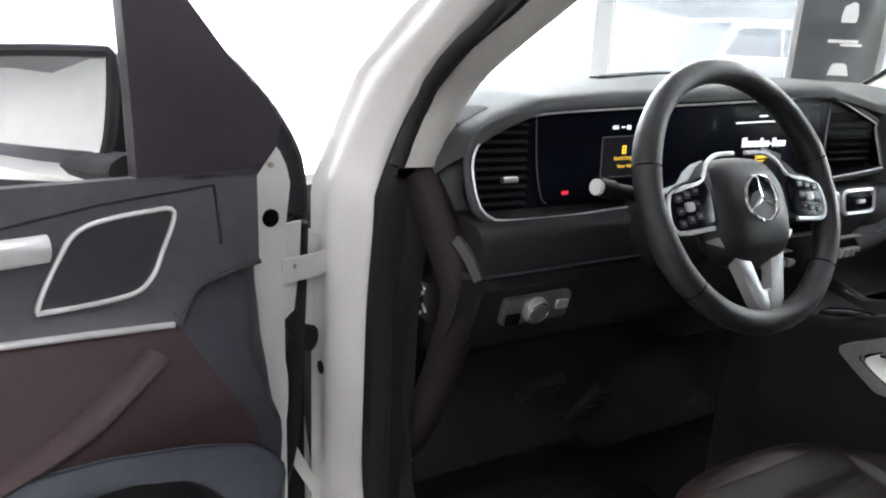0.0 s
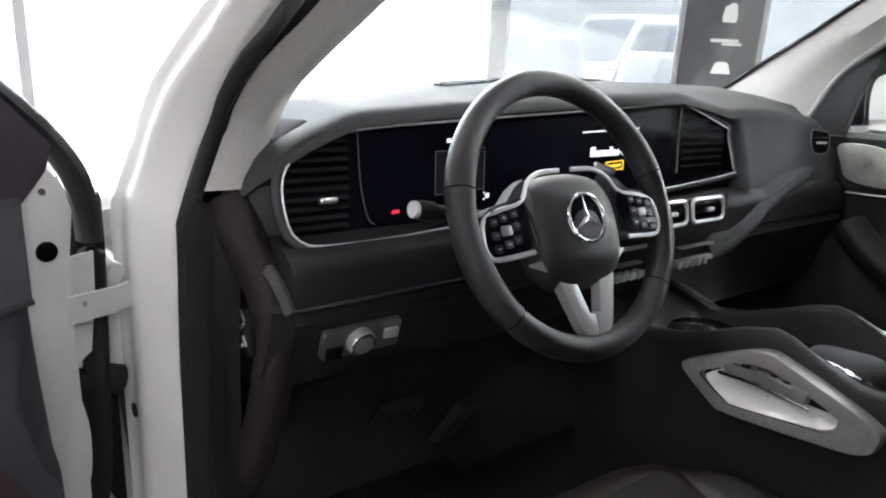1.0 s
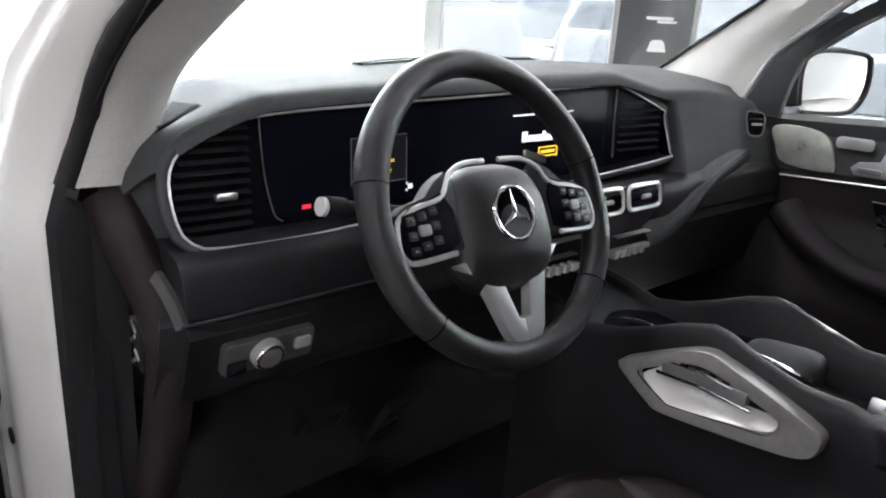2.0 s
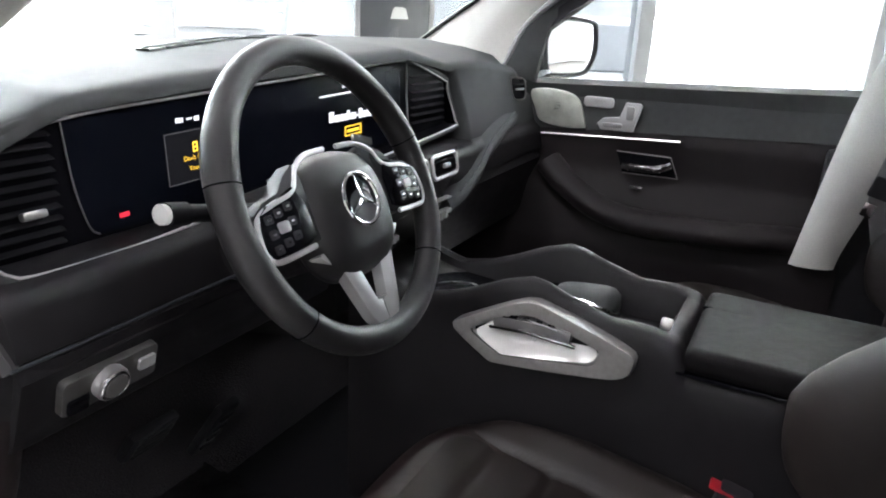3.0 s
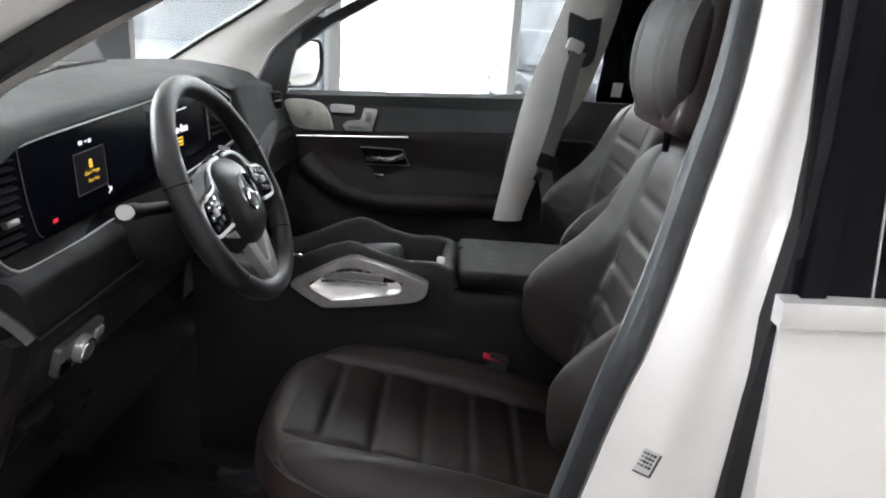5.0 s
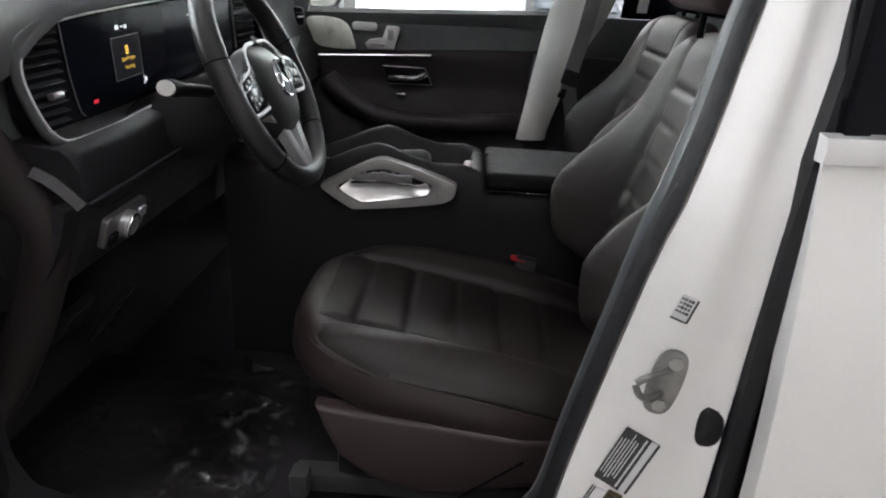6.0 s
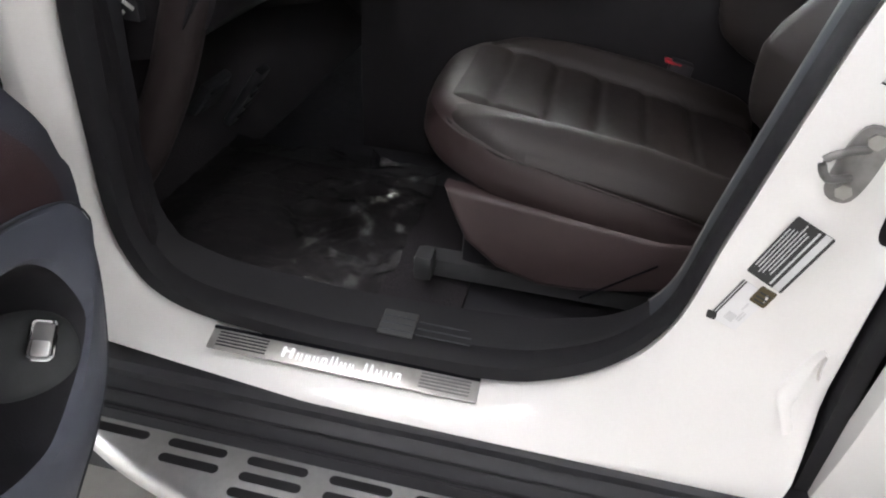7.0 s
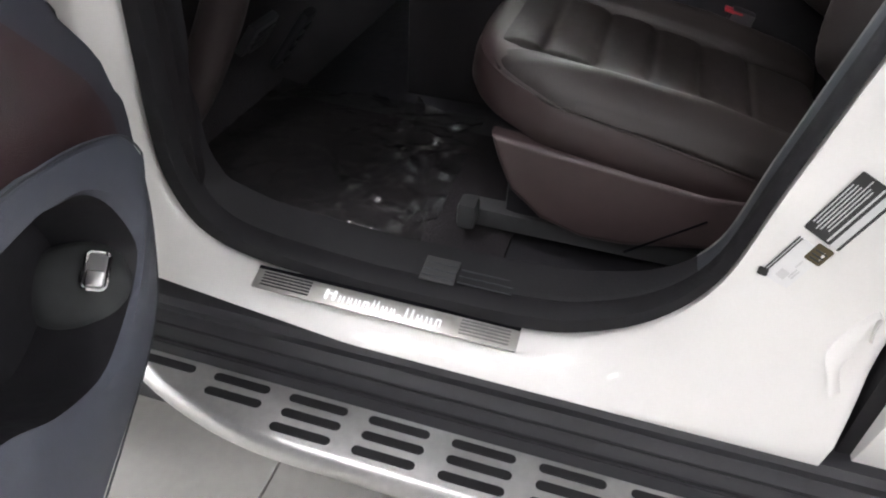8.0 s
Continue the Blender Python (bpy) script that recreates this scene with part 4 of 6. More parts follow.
# ---- steering wheel ----
WCEN = V((-0.379, 0.008, 1.1395))
TILTW = radians(25.2)
RMAJ = 0.1765
WM = axes(WCEN, (1, 0, 0), (0, math.sin(TILTW), math.cos(TILTW)))  # u right, v up the wheel, w towards the driver
rings = []
for k in range(96):
    a = 2 * math.pi * k / 96
    o = V((math.cos(a), math.sin(a), 0))
    fat = 1.0 + 0.10 * math.exp(-((abs(math.sin(a)) - 0.35) / 0.25) ** 2)
    rings.append([WM @ (o * (RMAJ + 0.0172 * fat * math.cos(b)) + V((0, 0, 0.0172 * math.sin(b) * fat))) for b in [2 * math.pi * j / 18 for j in range(18)]])
rings.append(rings[0])
bm = loft(rings, True, False)
bmesh.ops.remove_doubles(bm, verts=bm.verts, dist=1e-6)
swheel = part("steering_wheel", bm, WHEELL, car, "black leather steering wheel with silver spokes")
for ang in (14, 166, 221, 319):
    a = radians(ang)
    o = V((math.cos(a), math.sin(a), 0))
    part("rim_seam", tube([WM @ (o * (RMAJ + 0.0190 * math.cos(b)) + V((0, 0, 0.0195 * math.sin(b)))) for b in [2 * math.pi * j / 16 for j in range(16)]], 0.0009, 5, True, None, tuple(WM.to_3x3() @ o)), PIANO, swheel)


WH = WM @ Matrix.Translation((-0.003, 0.0125, 0.0143)) @ Matrix.Scale(0.98, 4)


def wslab(name, outline, depth, w0, material, bevel=0.002, label="", seg=2):
    return part(name, slab(outline, depth, WH @ Matrix.Translation((0, 0, w0 - 0.013)), bevel, seg), material, swheel, label)


def dome(u, v):
    return 0.012 * (1 - u * u) * (1 - v * v)


part("hub", pillow(0.085, 0.079, dome, 0.040, WH @ Matrix.Translation((0, -0.037, 0.002)), 30, 30, 2.7, 0.026), WHEELL, swheel, "black leather airbag cover")
for s in (-1, 1):
    line = smooth_line([(s * u, v, w) for u, v, w in ((0.012, 0.0435, -0.006), (0.050, 0.0415, -0.005), (0.074, 0.030, -0.004), (0.086, 0.012, -0.003), (0.100, 0.004, -0.002), (0.128, -0.001, -0.002), (0.150, -0.008, -0.003), (0.159, -0.018, -0.003), (0.162, -0.042, -0.003), (0.156, -0.056, -0.003), (0.140, -0.0605, -0.002), (0.088, -0.058, 0.0))], 60)
    part("spoke_bezel", sweep([WH @ V(p) for p in line], circle(0.0033, 8, 1.0, 0.75), up=tuple(WH.to_3x3() @ V((0, 0, 1)))), SPOKEM, swheel, "satin metal edge of hub and button field")
EM = WH @ Matrix.Translation((0, -0.026, 0.0140))
part("emblem", tube([EM @ V((0.0315 * math.cos(2 * math.pi * k / 40), 0.0315 * math.sin(2 * math.pi * k / 40), 0)) for k in range(40)], 0.0028, 8, True, None, tuple(WH.to_3x3() @ V((0, 0, 1)))), CHROME, swheel, "round chrome badge")
part("emblem_plate", disc(0.0308, 0.003, EM @ Matrix.Translation((0, 0, -0.004)), 32, 0.001), PIANO, swheel)
for k in range(3):
    m = EM @ Matrix.Rotation(radians(90 + 120 * k), 4, "Z")
    part("emblem_bar", slab([(0.0, -0.0036), (0.0300, -0.0005), (0.0300, 0.0005), (0.0, 0.0036)], 0.0022, m @ Matrix.Translation((0, 0, -0.001)), 0.0006), CHROME, swheel)
PADL = [(-0.157, -0.006), (-0.142, 0.004), (-0.114, 0.010), (-0.097, 0.026), (-0.078, 0.036), (-0.070, 0.02), (-0.070, -0.055), (-0.100, -0.060), (-0.150, -0.062), (-0.160, -0.054), (-0.163, -0.040)]
FIELD = [(-0.154, -0.009), (-0.141, -0.001), (-0.114, 0.005), (-0.092, 0.012), (-0.080, -0.010), (-0.080, -0.048), (-0.100, -0.055), (-0.150, -0.057), (-0.158, -0.044)]
for s in (1, -1):
    o = [(s * x, y) for x, y in PADL]
    f = [(s * x, y) for x, y in FIELD]
    if s > 0:
        o, f = o[::-1], f[::-1]
    wslab("spoke", o, 0.022, -0.012, CLAD, 0.004, "black spoke")
    wslab("button_field", f, 0.003, 0.0095, PIANO, 0.001, "gloss black button field")
    for r in range(3):
        for c in range(3):
            if (r, c) == (1, 1):
                wslab("scroll_pad", [(s * -0.126 + u, -0.027 + v) for u, v in rrect(0.016, 0.012, 0.003)], 0.004, 0.0115, SILVER, 0.001)
            else:
                x, y = s * (-0.143 + 0.0165 * c), -0.011 - 0.0165 * r + 0.004 * (c - 1)
                wslab("button", [(x + u, y + v) for u, v in rrect(0.0125, 0.0095, 0.002)], 0.0022, 0.0115, CLAD, 0.0006)
                wslab("button_mark", [(x + u, y + v) for u, v in rrect(0.005, 0.0022, 0.0008)], 0.0004, 0.0136, CHROME, 0)
    leg = [(-0.084, -0.072), (-0.052, -0.100), (-0.030, -0.165), (-0.022, -0.176), (0.0, -0.178), (0.0, -0.150), (-0.009, -0.148), (-0.022, -0.102), (-0.030, -0.088), (-0.060, -0.066)]
    leg = [(s * x, y) for x, y in leg]
    wslab("lower_spoke", leg if s < 0 else leg[::-1], 0.016, -0.010, SPOKEM, 0.003, "satin silver lower spoke")
wslab("spoke_base", [(-0.075, 0.03), (-0.085, -0.02), (-0.07, -0.085), (0.07, -0.085), (0.085, -0.02), (0.075, 0.03)], 0.03, -0.035, CLAD, 0.006)
col = part("steering_column", loft([[V((-0.362 + math.cos(2 * math.pi * k / 20) * a, y, z + math.sin(2 * math.pi * k / 20) * b)) for k in range(20)] for y, z, a, b in ((0.035, 1.10, 0.055, 0.06), (0.07, 1.09, 0.065, 0.068), (0.13, 1.06, 0.068, 0.07), (0.24, 1.02, 0.07, 0.06))]), SOFTD, car, "black steering column cover")
for s, tip in ((-1, V((-0.566, 0.094, 1.142))), (1, V((-0.215, 0.094, 1.150)))):
    base = V((-0.386 + s * 0.05, 0.085, 1.118))
    d = (tip - base).normalized()
    part("stalk", sweep([base, base.lerp(tip, 0.5), base.lerp(tip, 0.88)], circle(0.0125, 12, 1.0, 0.8)), SLATM, col, "black control stalk")
    part("stalk_knob", sweep([base.lerp(tip, 0.80), base.lerp(tip, 0.86), base.lerp(tip, 0.99)], circle(0.0150, 12, 1.0, 0.85)), SLATM, col)
    # Left end is white in place of window light falling on it.
    part("stalk_tip", sweep([base.lerp(tip, 0.985), base.lerp(tip, 1.03)], circle(0.0130, 12, 1.0, 0.85)), WHITEPL if s < 0 else SATIN, col, "stalk end, the left one whitened for window light")
for s in (1,):
    part("shift_paddle", rbox((0.040, 0.010, 0.005), WH @ Matrix.Translation((s * 0.112, 0.048, -0.035)) @ Matrix.Rotation(s * -0.3, 4, "Z"), 0.002), SATIN, swheel, "metal shift paddle")

# ---- centre console ----
RAIL = [(-0.90, 0.893), (-0.66, 0.893), (-0.40, 0.893), (-0.385, 0.893), (-0.376, 0.926), (-0.36, 0.933), (-0.33, 0.941), (-0.27, 0.940), (-0.22, 0.952), (-0.17, 0.972), (-0.145, 0.976), (-0.10, 0.962), (-0.05, 0.938), (0.0, 0.918), (0.06, 0.905), (0.12, 0.92), (0.18, 0.93)]
TROUGH = [(-0.90, 0.89), (-0.384, 0.89), (-0.377, 0.924), (-0.352, 0.931), (-0.338, 0.886), (-0.325, 0.875), (-0.05, 0.872), (0.0, 0.880), (0.08, 0.895), (0.18, 0.92)]
rings = []
for i in range(121):
    y = -0.90 + 1.08 * i / 120
    r, t = lerp_table(RAIL, y)[0], lerp_table(TROUGH, y)[0]
    t = min(t, r - 0.002)
    hw = 0.118 + 0.010 * max(0.0, min(1.0, (-0.29 - y) / 0.08))
    inn = 0.078
    half = [(hw, 0.46), (hw, r - 0.05), (hw - 0.002, r - 0.018), (hw - 0.010, r - 0.004), (hw - 0.022, r), (inn + 0.010, r - 0.002), (inn + 0.002, r - 0.010 if t < r - 0.02 else r - 0.003), (inn - 0.004, t)]
    rings.append([V((-x, y, z)) for x, z in half] + [V((x, y, z)) for x, z in half[::-1]])
LIDM = mat("matt_lid_leather", (0.009, 0.0082, 0.009), 0.62, spec=0.15, grain=0.1, bump=0.3, bscale=900, stain=0.1)
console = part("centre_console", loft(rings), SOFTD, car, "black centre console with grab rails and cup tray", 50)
part("armrest_lid", rbox((0.255, 0.46, 0.038), pose(0.0, -0.611, 0.9145), 0.015, 4), LIDM, console, "black leather armrest lid")
# Black strips draw the shade in the lid's gaps.
part("lid_gap", rbox((0.003, 0.46, 0.036), pose(0.045, -0.611, 0.9155), 0.001, 1), PIANO, console)
part("under_lid_shade", rbox((0.258, 0.46, 0.004), pose(0.0, -0.604, 0.8945), 0.001, 1), PIANO, console)
# side inlay: grey frame round a shallow bright tray
TRAYM = mat("paled_satin_metal", (0.86, 0.85, 0.83), 0.33, 0.45, grain=0.03, scale=40, stain=0.03, sscale=14)
INLAYM = mat("brushed_grey_inlay", (0.36, 0.35, 0.34), 0.34, 0.5, grain=0.1, scale=120, stain=0.1)
INL = [(-0.032, 0.886), (-0.066, 0.908), (-0.130, 0.942), (-0.162, 0.952), (-0.190, 0.947), (-0.305, 0.912), (-0.320, 0.897), (-0.306, 0.868), (-0.240, 0.853), (-0.112, 0.837), (-0.090, 0.842), (-0.045, 0.870)]
TRAY = [(-0.066, 0.884), (-0.085, 0.897), (-0.130, 0.922), (-0.160, 0.929), (-0.185, 0.926), (-0.258, 0.905), (-0.268, 0.896), (-0.258, 0.876), (-0.215, 0.868), (-0.125, 0.854), (-0.110, 0.857), (-0.078, 0.873)]
for s in (-1, 1):
    io = [V((0, y, z)) for y, z in INL]
    it = [V((0, y, z)) for y, z in TRAY]
    io, it = smooth_line(io, 72, True), smooth_line(it, 72, True)
    cen = sum(it, V()) / 72
    def ring(pts, x, k=1.0, dz=0.0):
        return [V((s * x, cen.y + (p.y - cen.y) * k, cen.z + (p.z - cen.z) * k + dz)) for p in pts]
    fr = part("side_inlay", ribbon_loop([ring(io, 0.112), ring(io, 0.134), ring(io, 0.139, 0.985), [a.lerp(b, 0.5) for a, b in zip(ring(io, 0.141, 0.97), ring(it, 0.139))], ring(it, 0.138), ring(it, 0.130, 0.97)]), INLAYM, console, "dark silver frame of the side tray")
    # Tray tones are split: black above for shade, pale below for reflected light.
    part("tray_wall", loft([ring(it, 0.1385), ring(it, 0.128, 0.97), ring(it, 0.112, 0.93), ring(it, 0.110, 0.02)], True, False), PIANO, console, "upper tray wall, black for shade in the recess")
    shelf = smooth_line([V((0, y, z)) for y, z in ((-0.072, 0.881), (-0.088, 0.8935), (-0.105, 0.904), (-0.17, 0.908), (-0.235, 0.904), (-0.262, 0.893), (-0.256, 0.878), (-0.215, 0.8695), (-0.125, 0.8555), (-0.112, 0.8585), (-0.080, 0.8735))], 60, True)
    def inward(p, lift):
        return V((s * (0.1385 - lift - 0.026 * max(0, min(1, (p.z - 0.862) / 0.044)) ** 1.4), p.y, p.z))
    sc = sum(shelf, V()) / 60
    part("tray", loft([[inward(p, 0.0) for p in shelf], [inward(sc.lerp(p, 0.86), 0.003) for p in shelf], [inward(sc.lerp(p, 0.5), 0.004) for p in shelf], [inward(sc.lerp(p, 0.02), 0.004) for p in shelf]], True, False), TRAYM, console, "satin metal tray, paled for reflected light")
    part("seat_switch", sweep([(s * 0.132, -0.105, 0.903), (s * 0.136, -0.16, 0.910), (s * 0.136, -0.225, 0.906)], [(-0.008, -0.003), (0.007, -0.003), (0.009, 0.004), (0.005, 0.014), (-0.008, 0.014)]), DSILV, console, "grey switch strip")
    part("switch_trim", tube([(s * 0.141, -0.098, 0.898), (s * 0.145, -0.16, 0.905), (s * 0.145, -0.235, 0.901)], 0.0024, 6), CHROME, console, "bright line")
    part("switch_trim", tube([(s * 0.139, -0.118, 0.918), (s * 0.141, -0.16, 0.922), (s * 0.141, -0.205, 0.918)], 0.0018, 6), CHROME, console)
    for k in range(4):
        part("switch_key", rbox((0.008, 0.012, 0.006), pose(s * 0.137, -0.135 - 0.02 * k, 0.921), 0.002, 1), PIANO, console)
# palm rest, touch pad, trim lines and cup tray lid
part("palm_rest", pillow(0.045, 0.055, lambda u, v: 0.012 * (1 - u * u), 0.03, pose(0.02, -0.20, 0.922, -6, 0, 0), 14, 14, 3.0, 0.014), SOFT, console, "black padded palm rest")
part("touch_pad", rbox((0.075, 0.07, 0.012), pose(0.02, -0.115, 0.905, -8, 0, 0), 0.005), PIANO, console, "gloss black touch pad")
part("pad_trim", tube(smooth_line([(-0.022, -0.17, 0.925), (-0.028, -0.21, 0.925), (-0.020, -0.25, 0.915), (0.0, -0.262, 0.905)], 16), 0.0030, 6), CHROME, console, "bright trim line")
part("cup_lid", sheet(lambda u, v: (-0.076 + 0.152 * u, 0.10 - 0.17 * v, 0.892 - 0.012 * v + 0.004 * math.sin(math.pi * u)), 8, 8, 0.012, (0, 0, 1)), PIANO, console, "gloss black roller lid")
part("lid_trim", tube(smooth_line([(-0.080, 0.035, 0.915), (-0.072, 0.0, 0.924), (-0.066, -0.03, 0.926), (-0.066, -0.075, 0.918)], 16), 0.0028, 6), CHROME, console, "bright trim line")
part("cup_clip", rbox((0.012, 0.018, 0.022), pose(-0.044, -0.342, 0.925, 0, 20, 0), 0.004), SATIN, console, "small bright clip")


# ---- seats ----
def groove(x, at, w):
    return math.exp(-((x - at) / w) ** 2)


SIDEB = mat("brown_seat_leather", (0.032, 0.0205, 0.0205), 0.40, grain=0.06, bump=0.10, bscale=600, stain=0.08)
RAILM = mat("dark_grey_rail_plastic", (0.055, 0.056, 0.058), 0.42, grain=0.1, bump=0.1, bscale=600)
VALM = mat("brown_grey_plastic", (0.050, 0.034, 0.034), 0.45, grain=0.08, bump=0.2, bscale=900, stain=0.08)


def seat(cx, dy, name, label, by, head):
    def cush(u, v):
        bol = max(0.0, min(1.0, (abs(u) - 0.50) / 0.25)) * lerp_table([(-1, 0.030), (-0.2, 0.036), (0.3, 0.026), (0.7, 0.004), (1, -0.012)], v)[0] - 0.026 * max(0, abs(u) - 0.80) / 0.20
        z = bol - 0.008 * (1 - u * u) - 0.022 * max(0, v - 0.6) ** 2 / 0.16 * 0.6
        m = max(0.0, min(1.0, (0.57 - abs(u)) / 0.05))
        if m:
            z -= m * sum(0.0062 * groove(v, q, 0.026) - 0.003 * groove(v, q + 0.13, 0.12) for q in (0.66, 0.36, 0.06, -0.24, -0.54))
        z -= 0.011 * groove(abs(u), 0.56, 0.032)
        return z
    ob = part(name, pillow(0.248, 0.282, cush, 0.026, pose(cx, -0.352 + dy, 0.740, 12, 0, 0), 96, 110, lambda u, v: 6.0 - 2.9 * max(0.0, min(1.0, v * 1.5)), 0.024), LEATHER, car, label, 89)
    def back(u, v):
        k = max(0.0, min(1.0, (abs(u) - 0.42) / 0.40))
        grow = lerp_table([(-1, 0.105), (-0.5, 0.128), (-0.36, 0.120), (-0.2, 0.100), (0.06, 0.056), (0.32, 0.026), (0.6, 0.016), (0.85, 0.010), (1, 0.0)], v)[0]
        z = grow * k * k * (3 - 2 * k) - 0.035 * max(0.0, abs(u) - 0.84) / 0.16
        m = max(0.0, min(1.0, (0.54 - abs(u)) / 0.06))
        if m:
            z -= m * sum(0.005 * groove(v, q, 0.030) for q in (0.55, 0.28, 0.0, -0.28, -0.56))
        z -= 0.008 * groove(abs(u), 0.52, 0.028)
        return z
    CM = pose(cx, -0.362 + dy, 0.738, 12, 0, 0)
    part("cushion_side", pillow(0.2465, 0.290, lambda u, v: 0.0, 0.085, CM @ Matrix.Translation((0, 0.012, -0.014)), 30, 30, lambda u, v: 6.0 - 2.9 * max(0.0, min(1.0, v * 1.5)), 0.020), SIDEB, ob, "brown leather side of the cushion")
    part("side_seam", tube(smooth_line([CM @ V(p) for p in ((-0.249, -0.23, -0.026), (-0.250, 0.0, -0.026), (-0.238, 0.16, -0.030))], 12), 0.0016, 6), SIDEB, ob)
    bm_ = axes((cx, by, 1.02), (-1, 0, 0), (0, -0.231, 0.973))
    part("backrest", pillow(0.255, 0.245, back, 0.10, bm_, 90, 100, 4.5, 0.035), LEATHER, ob, "dark leather backrest with pleats", 89)
    hm = axes((cx, head, 1.405), (-1, 0, 0), (0, -0.10, 1))
    rest = part("headrest", pillow(0.132, 0.118, lambda u, v: 0.020 - 0.03 * v * v - 0.010 * groove(abs(u), 0.50, 0.05) - 0.006 * groove(abs(u), 0.86, 0.04), 0.030, hm, 40, 30, 3.4, 0.028), LEATHER, ob, "padded leather headrest with seams")
    part("headrest_side", rbox((0.270, 0.238, 0.086), hm @ Matrix.Translation((0, 0, -0.052)), 0.030, 4), SIDEB, rest, "brown leather side of the headrest")
    for x in (-0.128, 0.128):
        part("headrest_seam", tube(smooth_line([hm @ V((x, v, -0.012 - 0.02 * v * v / 0.0139)) for v in (-0.09, -0.04, 0.04, 0.09)], 12), 0.0016, 6), LINER, rest)
    for x in (-0.06, 0.06):
        part("headrest_post", tube([(cx + x, head - 0.050, 1.24), (cx + x, head - 0.050, 1.34)], 0.006, 10), PIANO, ob)
    part("back_shell", rbox((0.46, 0.04, 0.46), axes((cx, by - 0.097, 1.03), (1, 0, 0), (0, -0.973, -0.231)), 0.015), CLAD, ob, "black seat back shell")
    out = -1 if cx < 0 else 1
    side = [(-0.124, 0.680), (-0.138, 0.640), (-0.162, 0.590), (-0.215, 0.548), (-0.284, 0.528), (-0.345, 0.530), (-0.50, 0.560), (-0.58, 0.60), (-0.585, 0.655), (-0.45, 0.645)]
    sl = [(y + dy, z) for y, z in side]
    part("seat_valance", slab(sl if out > 0 else sl[::-1], 0.030, axes((cx + out * 0.222, 0, 0), (0, 1, 0), (0, 0, 1)) if out > 0 else Matrix(((0, 0, -1, cx - 0.222), (1, 0, 0, 0), (0, 1, 0, 0), (0, 0, 0, 1))), 0.013, 4), VALM, ob, "brown plastic seat side cover")
    part("valance_seam", tube([(cx + out * 0.2535, -0.455 + dy, 0.606), (cx + out * 0.2535, -0.352 + dy, 0.522)], 0.0016, 6), PIANO, ob)
    part("seat_base", rbox((0.42, 0.42, 0.16), pose(cx, -0.36 + dy, 0.565), 0.02), CLAD, ob, "black seat frame")
    for x in (-0.2, 0.2):
        part("seat_rail", rbox((0.04, 0.50, 0.035), pose(cx + x, -0.33 + dy, 0.505), 0.006), RAILM, ob, "dark grey seat rail")
    part("rail_end", rbox((0.040, 0.032, 0.048), pose(cx + out * 0.240, -0.098 + dy, 0.527), 0.010), RAILM, ob, "dark grey rail end cover")
    return ob


dseat = seat(-0.385, 0.0, "driver_seat", "dark brown leather seat with pleated cushion", -0.664, -0.655)
pseat = seat(0.385, -0.140, "passenger_seat", "dark brown leather passenger seat", -0.788, -0.845)
bk = part("belt_buckle", rbox((0.030, 0.045, 0.09), pose(-0.150, -0.472, 0.715, 12, 0, 0), 0.008), CLAD, car, "black belt buckle with a red button")
part("release_button", rbox((0.022, 0.034, 0.006), pose(-0.154, -0.462, 0.756, 12, 0, 0), 0.0025), REDPL, bk, "red release button")

# ---- far side of the cabin ----
def pd_x(y, z):
    return 0.778 - 0.030 * max(0.0, min(1.0, (1.19 - z) / 0.12)) - 0.05 * max(0.0, min(1.0, (0.98 - z) / 0.2)) + 0.02 * math.exp(-((z - 0.985) / 0.05) ** 2 - ((y + 0.13) / 0.09) ** 2)


pdoor = part("passenger_door", sheet(lambda u, v: (pd_x(0.34 - 0.94 * u, 1.185 + 0.04 * u - 0.62 * v) + 0.012 * (1 - min(1, v * 18)) , 0.34 - 0.94 * u, 1.185 + 0.04 * u - 0.62 * v), 40, 40, 0.05, (-1, 0, 0)), DOORB, car, "door panel of the passenger side, darkened for shade")
part("door_top", sweep([(0.786, 0.34, 1.176), (0.790, -0.1, 1.195), (0.790, -0.60, 1.218)], [(-0.02, -0.04), (0.02, -0.04), (0.03, 0.0), (0.0, 0.012), (-0.018, 0.004)]), SOFT, pdoor, "black padded door top")
part("upper_panel", sheet(lambda u, v: (pd_x(0.335 - 0.92 * u, 1.176 + 0.04 * u - (0.116 - 0.01 * u) * v) - 0.003, 0.335 - 0.92 * u, 1.176 + 0.04 * u - (0.116 - 0.01 * u) * v), 30, 10, 0.008, (-1, 0, 0)), SOFT, pdoor, "dark grey upper door lining")
SPK = [(0.190, 1.166), (0.11, 1.171), (0.060, 1.150), (0.037, 1.090), (0.045, 1.079), (0.11, 1.078), (0.160, 1.088), (0.178, 1.12)]


# Pale green tone and mottling paint a reflection onto the speaker metal.
SPKM = mat("sheen_speaker_mesh", (0.60, 0.62, 0.56), 0.36, 0.6, grain=0.10, scale=300, stain=0.22, sscale=22, bump=0.1, bscale=1500)


def door_slab(name, outline, depth, material, label="", bevel=0.002, x=0.746):
    m = Matrix(((0, 0, -1, x), (1, 0, 0, 0), (0, 1, 0, 0), (0, 0, 0, 1)))
    return part(name, slab(outline, depth, m, bevel), material, pdoor, label)


